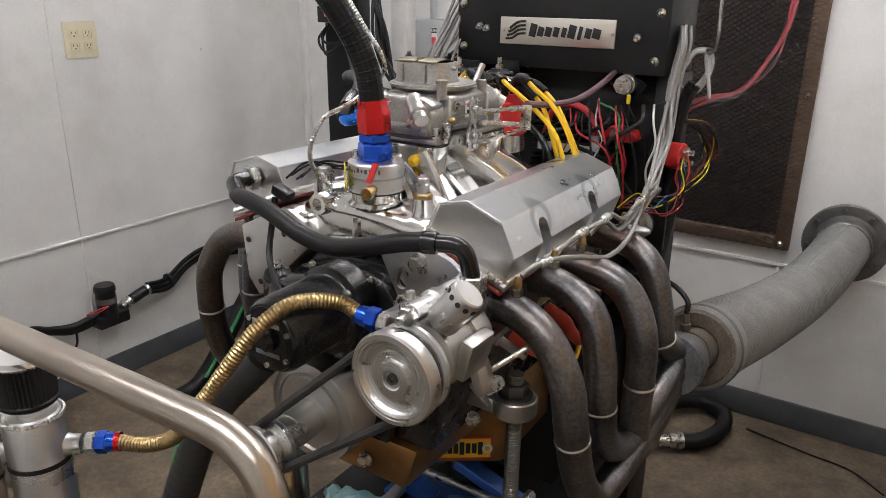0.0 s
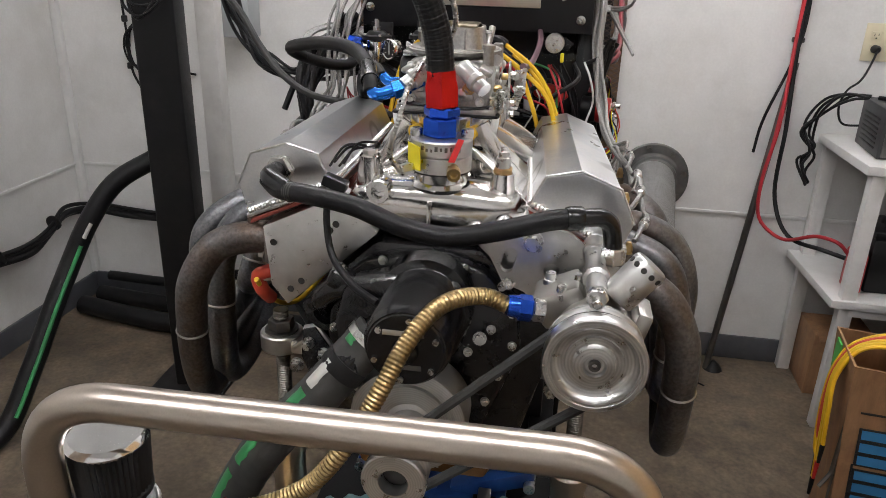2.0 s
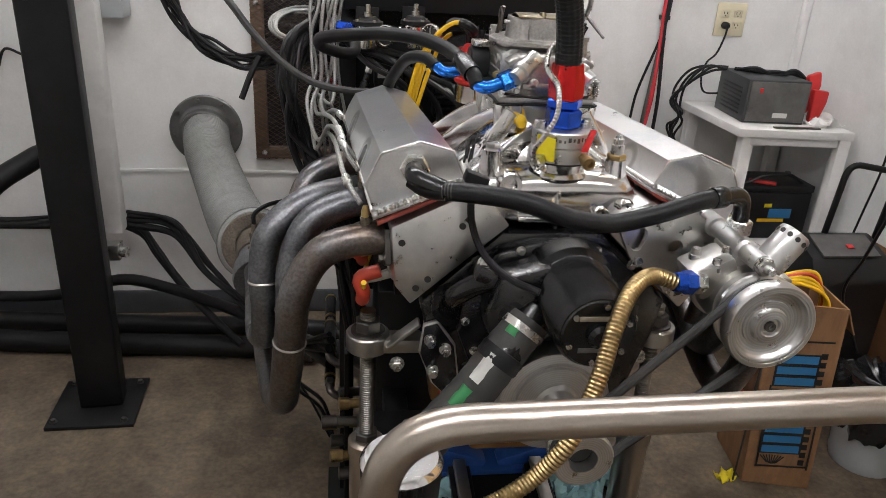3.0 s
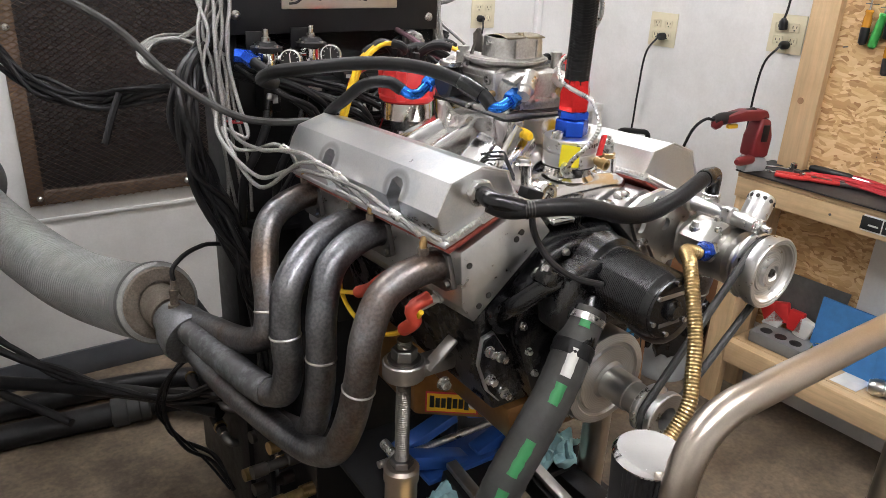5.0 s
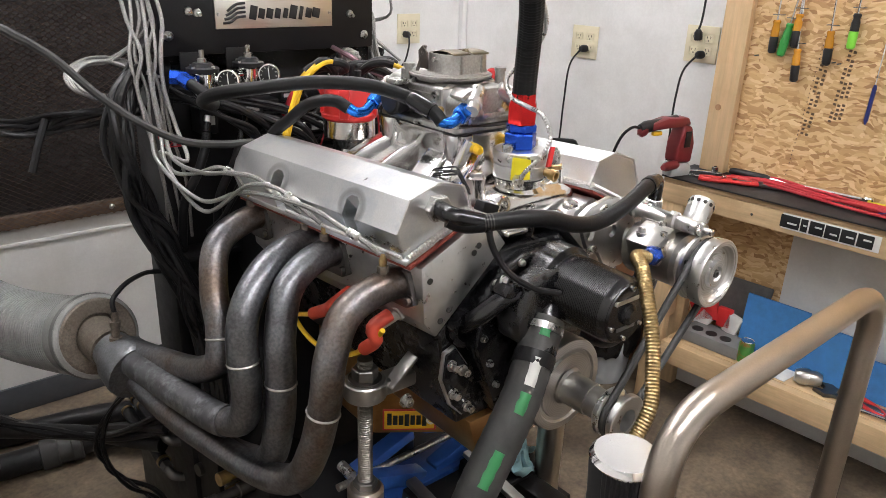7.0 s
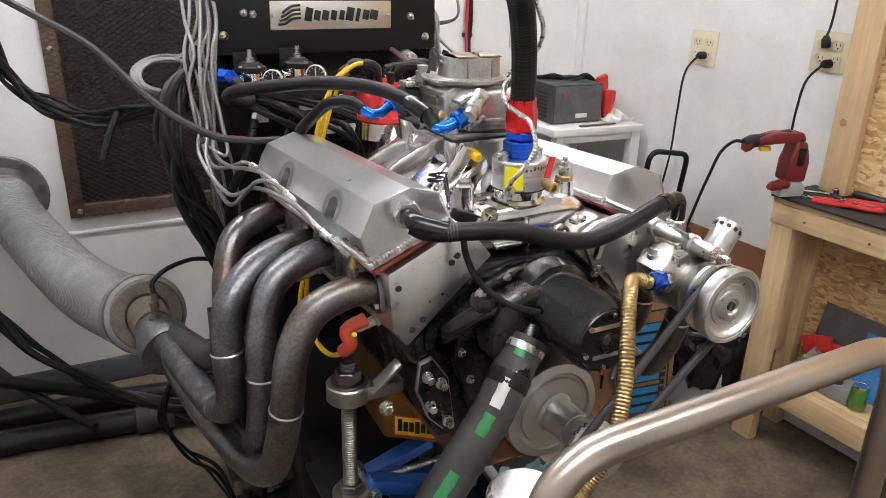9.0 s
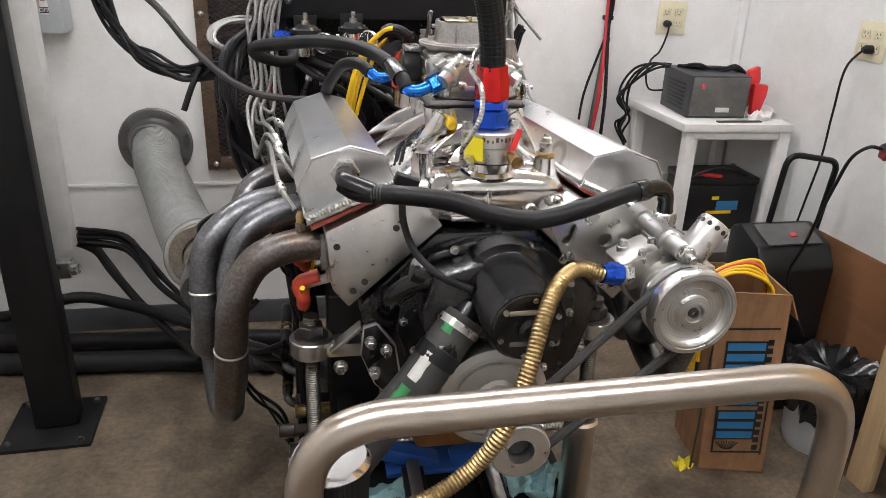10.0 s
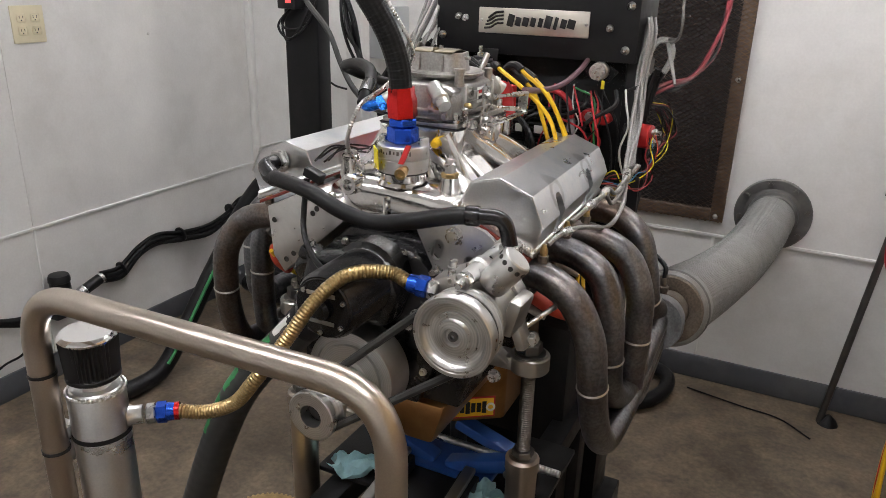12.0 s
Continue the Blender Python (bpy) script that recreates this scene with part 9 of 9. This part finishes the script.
AMBER = mat("amber handle", (0.55, 0.24, 0.02), 0.25, vary=0.05, coat=0.5)
GREENH = mat("green handle", (0.04, 0.30, 0.06), 0.3)
LIME = mat("lime handle", (0.20, 0.62, 0.05), 0.35)
BLUEH = mat("dark blue handle", (0.02, 0.03, 0.16), 0.35)
screwdriver(0.414, 1.262, 0.12, AMBER, PLASTIC_BLK, "amber and black screwdriver hanging on the tool panel")
screwdriver(0.380, 1.256, 0.14, GREENH, GREENH, "green handled screwdriver hanging on the tool panel", 8)
screwdriver(0.352, 1.284, 0.10, AMBER, PLASTIC_BLK, "amber and black screwdriver hanging on the tool panel")
screwdriver(0.336, 1.188, 0.20, AMBER, PLASTIC_BLK, "long amber and black screwdriver hanging lower down", -4)
screwdriver(0.255, 1.245, 0.16, AMBER, PLASTIC_BLK, "amber and black screwdriver hanging on the tool panel", -3)
screwdriver(0.198, 1.296, 0.10, PLASTIC_BLK, LIME, "lime and black screwdriver hanging on the tool panel", 180 - 180)
pen = thing("pick_tool", (1.46, 0.113, 1.06), "thin dark blue handled pick hanging on the panel", "pick tool")
part("handle", lathe(bmesh.new(), (1.468, 0.115, 1.05), (1.468, 0.112, 1.16), [(0, 0.002), (0.1, 0.006), (0.9, 0.006), (1, 0.004)], 10), BLUEH, pen)
part("shaft", cyl((1.468, 0.112, 1.16), (1.468, 0.109, 1.34), 0.002, seg=8), CHROME, pen)
part("hook", sweep([Vector((1.495, 0.113, 1.18)), Vector((1.465, 0.112, 1.18)), Vector((1.465, 0.112, 1.186))], 0.0015, 6), STEEL_DARK, pen)
for y, z in ((0.46, 1.20), (0.235, 1.205), (0.22, 1.203)):
    tagged(part("panel_nail", cyl((1.473 - (y - 0.55) * 0.0497 - 0.009, y, z), (1.44 - (y - 0.55) * 0.0497, y, z), 0.002, seg=8), STEEL_DARK), "small nail in the tool panel", "nail", "panel nails")

# reciprocating saw on the bench corner
MAROON = mat("maroon tool plastic", (0.17, 0.018, 0.022), 0.4, vary=0.1)
sw = thing("power_saw", (1.30, 0.565, 0.822), "maroon and black power tool standing on the bench corner", "power tool")
part("boot", prism([(1.245, 0.824), (1.325, 0.824), (1.330, 0.850), (1.315, 0.868), (1.250, 0.872)], "y", 0.545, 0.590, 0.008), GREY_BOX, sw, "grey metal shoe")
part("gear_case", prism([(1.250, 0.872), (1.318, 0.868), (1.322, 0.93), (1.305, 0.985), (1.268, 0.992), (1.258, 0.93)], "y", 0.540, 0.595, 0.010), MAROON, sw)
part("motor_body", prism([(1.268, 0.992), (1.305, 0.985), (1.290, 1.012), (1.21, 1.014), (1.15, 1.000), (1.150, 0.975), (1.21, 0.983)], "y", 0.545, 0.590, 0.008), MAROON, sw)
part("grip", lathe(bmesh.new(), (1.255, 0.567, 1.0), (1.115, 0.567, 0.985), [(0, 0.019), (0.5, 0.017), (0.85, 0.019), (1, 0.012)], 16), PLASTIC_BLK, sw, "black rubber grip")
part("trigger", boxb((1.185, 0.567, 0.965), (0.035, 0.014, 0.014), 0.004), LABEL_YEL, sw, "yellow trigger")
part("tail", lathe(bmesh.new(), (1.135, 0.567, 0.985), (1.118, 0.567, 0.962), [(0, 0.018), (0.6, 0.016), (1, 0.009)], 14), MAROON, sw)
part("side_grip", lathe(bmesh.new(), (1.262, 0.55, 0.865), (1.185, 0.52, 0.868), [(0, 0.015), (0.8, 0.014), (1, 0.008)], 14), MAROON, sw)
part("vents", boxb((1.288, 0.538, 0.945), (0.022, 0.004, 0.05), 0.001), PLASTIC_BLK, sw)
TURN_SAW = Matrix.Translation((1.29, 0.567, 0)) @ rot("Z", -14) @ Matrix.Translation((-1.29, -0.567, 0))
for ob in sw.children:
    ob.data.transform(TURN_SAW)
part("cord", hose([(1.123, 0.609, 0.985), (1.092, 0.615, 0.990), (1.066, 0.63, 0.965), (1.06, 0.66, 0.88), (1.065, 0.72, 0.70), (1.10, 0.80, 0.55), (1.20, 0.80, 0.36)], 0.0045, 8), RUBBER, sw, "black power lead")

# loose tools on the bench mat
ZT = 0.823
for k in range(6):
    o = Vector((1.36 + 0.012 * k, 0.46 - 0.006 * k, ZT + 0.004 + 0.003 * (k % 2)))
    cable(jitter([tuple(o), tuple(o + Vector((0.0, -0.12, 0.008))), tuple(o + Vector((-0.02, -0.28, 0.012))), tuple(o + Vector((-0.035, -0.42, 0.010))), tuple(o + Vector((-0.05, -0.62, 0.008))), tuple(o + Vector((-0.03, -0.9, 0.006)))], 0.006, rnd), 0.0045, RED_WIRE, "red cable lying along the bench mat", "bench cables", "bench_cable", sub=6)
tw = thing("torque_wrench", (1.43, 0.2, ZT), "chrome torque wrench with a black grip on the mat", "torque wrench")
part("beam", cyl((1.425, 0.33, ZT + 0.014), (1.435, 0.06, ZT + 0.014), 0.0075, seg=14), CHROME, tw)
part("grip", lathe(bmesh.new(), (1.425, 0.33, ZT + 0.014), (1.422, 0.46, ZT + 0.014), [(0, 0.009), (0.1, 0.012), (0.9, 0.012), (1, 0.008)], 14), PLASTIC_BLK, tw)
part("ratchet_head", lathe(bmesh.new(), (1.436, 0.05, ZT + 0.001), (1.436, 0.05, ZT + 0.026), [(0, 0.017), (0.8, 0.018), (1, 0.014)], 18), CHROME, tw)
ex_ = thing("extension_bar", (1.42, 0.35, ZT), "long chrome extension bar on the mat", "extension bar")
part("bar", cyl((1.44, 0.42, ZT + 0.006), (1.452, 0.08, ZT + 0.006), 0.0055, seg=12), CHROME, ex_)
part("socket", cyl((1.44, 0.42, ZT + 0.009), (1.438, 0.455, ZT + 0.009), 0.009, seg=14), STEEL_DARK, ex_)


def pliers(o, rz, grip, lab):
    o = Vector(o)
    m = rot("Z", rz)
    pz_ = thing("pliers", o, lab, "pliers", "bench pliers")
    for q in (-1, 1):
        pp = [o + m @ Vector(p) for p in ((0.0, 0.0, 0.008), (q * 0.012, -0.03, 0.008), (q * 0.017, -0.07, 0.008), (q * 0.012, -0.105, 0.008))]
        part("grip", hose(pp, 0.0065, 10, 5), grip, pz_)
    part("jaw", box(bmesh.new(), o + m @ Vector((0, 0.022, 0.008)), (0.018, 0.055, 0.012), 0.003, m), STEEL_DARK, pz_)
    part("pivot", cyl(o + Vector((0, 0, 0.001)), o + Vector((0, 0, 0.017)), 0.008, seg=14), STEEL_DARK, pz_)


pliers((1.33, 0.40, ZT), 205, RED_CAP, "red handled pliers on the bench mat")
pliers((1.36, 0.33, ZT), 195, RED_CAP, "red handled side cutters on the bench mat")
for k, (y, x) in enumerate(((0.555, 1.36), (0.49, 1.33))):
    wr = thing("combination_wrench", (x, y, ZT), "small chrome combination wrench on the mat", "wrench", "bench wrenches")
    part("shank", boxb((x, y, ZT + 0.003), (0.010, 0.085, 0.005), 0.001, rot("Z", 40)), CHROME, wr)
    d_ = rot("Z", 40) @ Vector((0, 0.047, 0))
    part("ring_end", lathe(bmesh.new(), Vector((x, y, ZT)) + d_, Vector((x, y, ZT + 0.007)) + d_, [(0, 0.010), (1, 0.010), (1, 0.006), (0, 0.006)], 16), CHROME, wr)
    part("open_end", boxb(Vector((x, y, ZT + 0.003)) - d_, (0.020, 0.016, 0.006), 0.002, rot("Z", 40)), CHROME, wr)
for k, (x, y, r) in enumerate(((1.335, 0.455, 0.011), (1.40, 0.50, 0.010), (1.32, 0.43, 0.008))):
    tagged(part("socket", lathe(bmesh.new(), (x, y, ZT), (x, y, ZT + 0.022), [(0, r), (0.95, r), (1, r - 0.001), (1, r * 0.6), (0.4, r * 0.6), (0.4, 0)], 16), CHROME if k else STEEL_DARK), "small loose socket on the bench mat", "socket", "bench sockets")
for k, (x, y) in enumerate(((1.40, 0.02), (1.33, -0.06), (1.30, -0.12))):
    tagged(part("yellow_tag", boxb((x, y, ZT + 0.016), (0.035, 0.05, 0.006), 0.002, rot("Z", 30 * k)), YELLOW_TAG), "yellow plastic tag on the cable bundle", "tag", "yellow tags")
gl = thing("work_glove", (1.40, -0.08, ZT), "dark blue cloth bundle on the bench", "cloth")
part("cloth", rag((1.40, -0.09, ZT), 0.12, 0.16, 33), BLUEH, gl)

# things on the lower shelf
ZS = 0.2535
cs = thing("tool_case", (1.38, 0.40, ZS), "open grey plastic tool case with red packs", "tool case")
part("tray", boxb((1.37, 0.38, ZS + 0.022), (0.11, 0.20, 0.043), 0.006), mat("grey moulded plastic", (0.20, 0.20, 0.20), 0.5), cs)
for k in range(3):
    part("tray_hole", lathe(bmesh.new(), (1.35, 0.44 - 0.05 * k, ZS + 0.044), (1.35, 0.44 - 0.05 * k, ZS + 0.046), [(0, 0.019), (1, 0.019), (1, 0.015), (0, 0)], 18), INK, cs)
part("lid", slab([(1.44, 0.49, ZS + 0.05), (1.44, 0.27, ZS + 0.05), (1.465, 0.26, ZS + 0.22), (1.465, 0.48, ZS + 0.22)], 0.006), FLANGE, cs)
for k, (y, z, mm) in enumerate(((0.47, 0.085, RED_CAP), (0.43, 0.10, LABEL_RED), (0.38, 0.09, RED_CAP), (0.35, 0.075, PAPER), (0.45, 0.06, PAPER))):
    part("blister_pack", boxb((1.41, y, ZS + z), (0.02, 0.05, 0.07), 0.004, rot("X", 15 * (k - 2))), mm, cs)
can2 = thing("drink_can", (1.335, 0.262, ZS), "green and red aluminium drink can", "drink can")
part("can_body", lathe(bmesh.new(), (1.335, 0.262, ZS), (1.335, 0.262, ZS + 0.075), [(0, 0.018), (0.06, 0.024), (0.9, 0.024), (1, 0.020)], 24), mat("can print", (0.10, 0.35, 0.08), 0.3, 0.6, stain=(0.5, 0.04, 0.03), stain_scale=30, stain_amount=1.0), can2)
part("can_lid", lathe(bmesh.new(), (1.335, 0.262, ZS + 0.075), (1.335, 0.262, ZS + 0.078), [(0, 0.021), (1, 0.020), (0.4, 0.018), (0.4, 0)], 24), CHROME, can2)
BLUET = mat("blue paper towel", (0.05, 0.20, 0.48), 0.8, vary=0.15, scale=30, bump=0.3, bump_scale=100)
for k, (y, w_, z) in enumerate(((0.22, 0.20, 0.20), (0.02, 0.20, 0.17), (-0.10, 0.18, 0.12))):
    tl = thing("towel_pack", (1.45, y, ZS), "folded blue shop towel stack on the lower shelf", "shop towels", "shop towels")
    for j in range(4):
        part("fold", slab([(1.405 + 0.012 * j, y + w_ / 2, ZS), (1.405 + 0.012 * j, y - w_ / 2, ZS), (1.425 + 0.012 * j, y - w_ / 2 + 0.01 * j, ZS + z - 0.015 * j), (1.425 + 0.012 * j, y + w_ / 2 - 0.008 * j, ZS + z - 0.012 * j)], 0.008), BLUET, tl)
bsk = thing("steel_coupler", (1.34, 0.07, ZS), "round steel coupler lying on the lower shelf", "coupler")
part("barrel", lathe(bmesh.new(), (1.33, 0.10, ZS + 0.027), (1.36, 0.03, ZS + 0.027), [(0, 0.018), (0.2, 0.026), (0.5, 0.026), (0.52, 0.022), (0.8, 0.024), (1, 0.016)], 22), STEEL, bsk)
bw2 = thing("large_wrench", (1.34, -0.05, ZS), "large black open ended wrench on the lower shelf", "wrench")
part("shank", boxb((1.345, -0.10, ZS + 0.008), (0.022, 0.20, 0.010), 0.003, rot("Z", 8)), STEEL_DARK, bw2)
part("jaw", plate([(1.31, 0.0), (1.33, -0.02), (1.37, -0.02), (1.385, 0.005), (1.375, 0.04), (1.36, 0.015), (1.335, 0.015), (1.325, 0.04)], "z", ZS + 0.002, ZS + 0.014), STEEL_DARK, bw2)
pliers((1.32, -0.17, ZS), 150, RED_CAP, "red handled pliers on the lower shelf")
tagged(part("paper_sheet", slab([(1.31, 0.20, ZS + 0.001), (1.40, 0.19, ZS + 0.001), (1.40, 0.11, ZS + 0.001), (1.31, 0.12, ZS + 0.001)], 0.001), PAPER), "loose white paper on the lower shelf", "paper")
for k in range(5):
    tagged(part("chrome_tool", cyl((1.31 + 0.02 * k, -0.10 - 0.02 * k, ZS + 0.007), (1.33 + 0.02 * k, -0.34 - 0.02 * k, ZS + 0.007), 0.006, seg=10), CHROME), "long chrome bar on the lower shelf", "tool", "chrome bars")

# the bench and all that lies on it stand parallel to the askew east wall
BENCH_TURN = Matrix.Translation((1.276, 0.600, 0)) @ rot("Z", 4.0) @ Matrix.Translation((-1.262, -0.600, 0))
ON_BENCH = {"workbench", "bench_mat", "bench_cable", "torque_wrench", "extension_bar", "pliers", "combination_wrench", "socket", "yellow_tag", "work_glove",
            "tool_case", "drink_can", "towel_pack", "steel_coupler", "large_wrench", "paper_sheet", "chrome_tool"}
for ob in bpy.data.objects:
    if ob.parent is None and ob.name.split(".")[0] in ON_BENCH:
        ob.matrix_basis = BENCH_TURN @ ob.matrix_basis
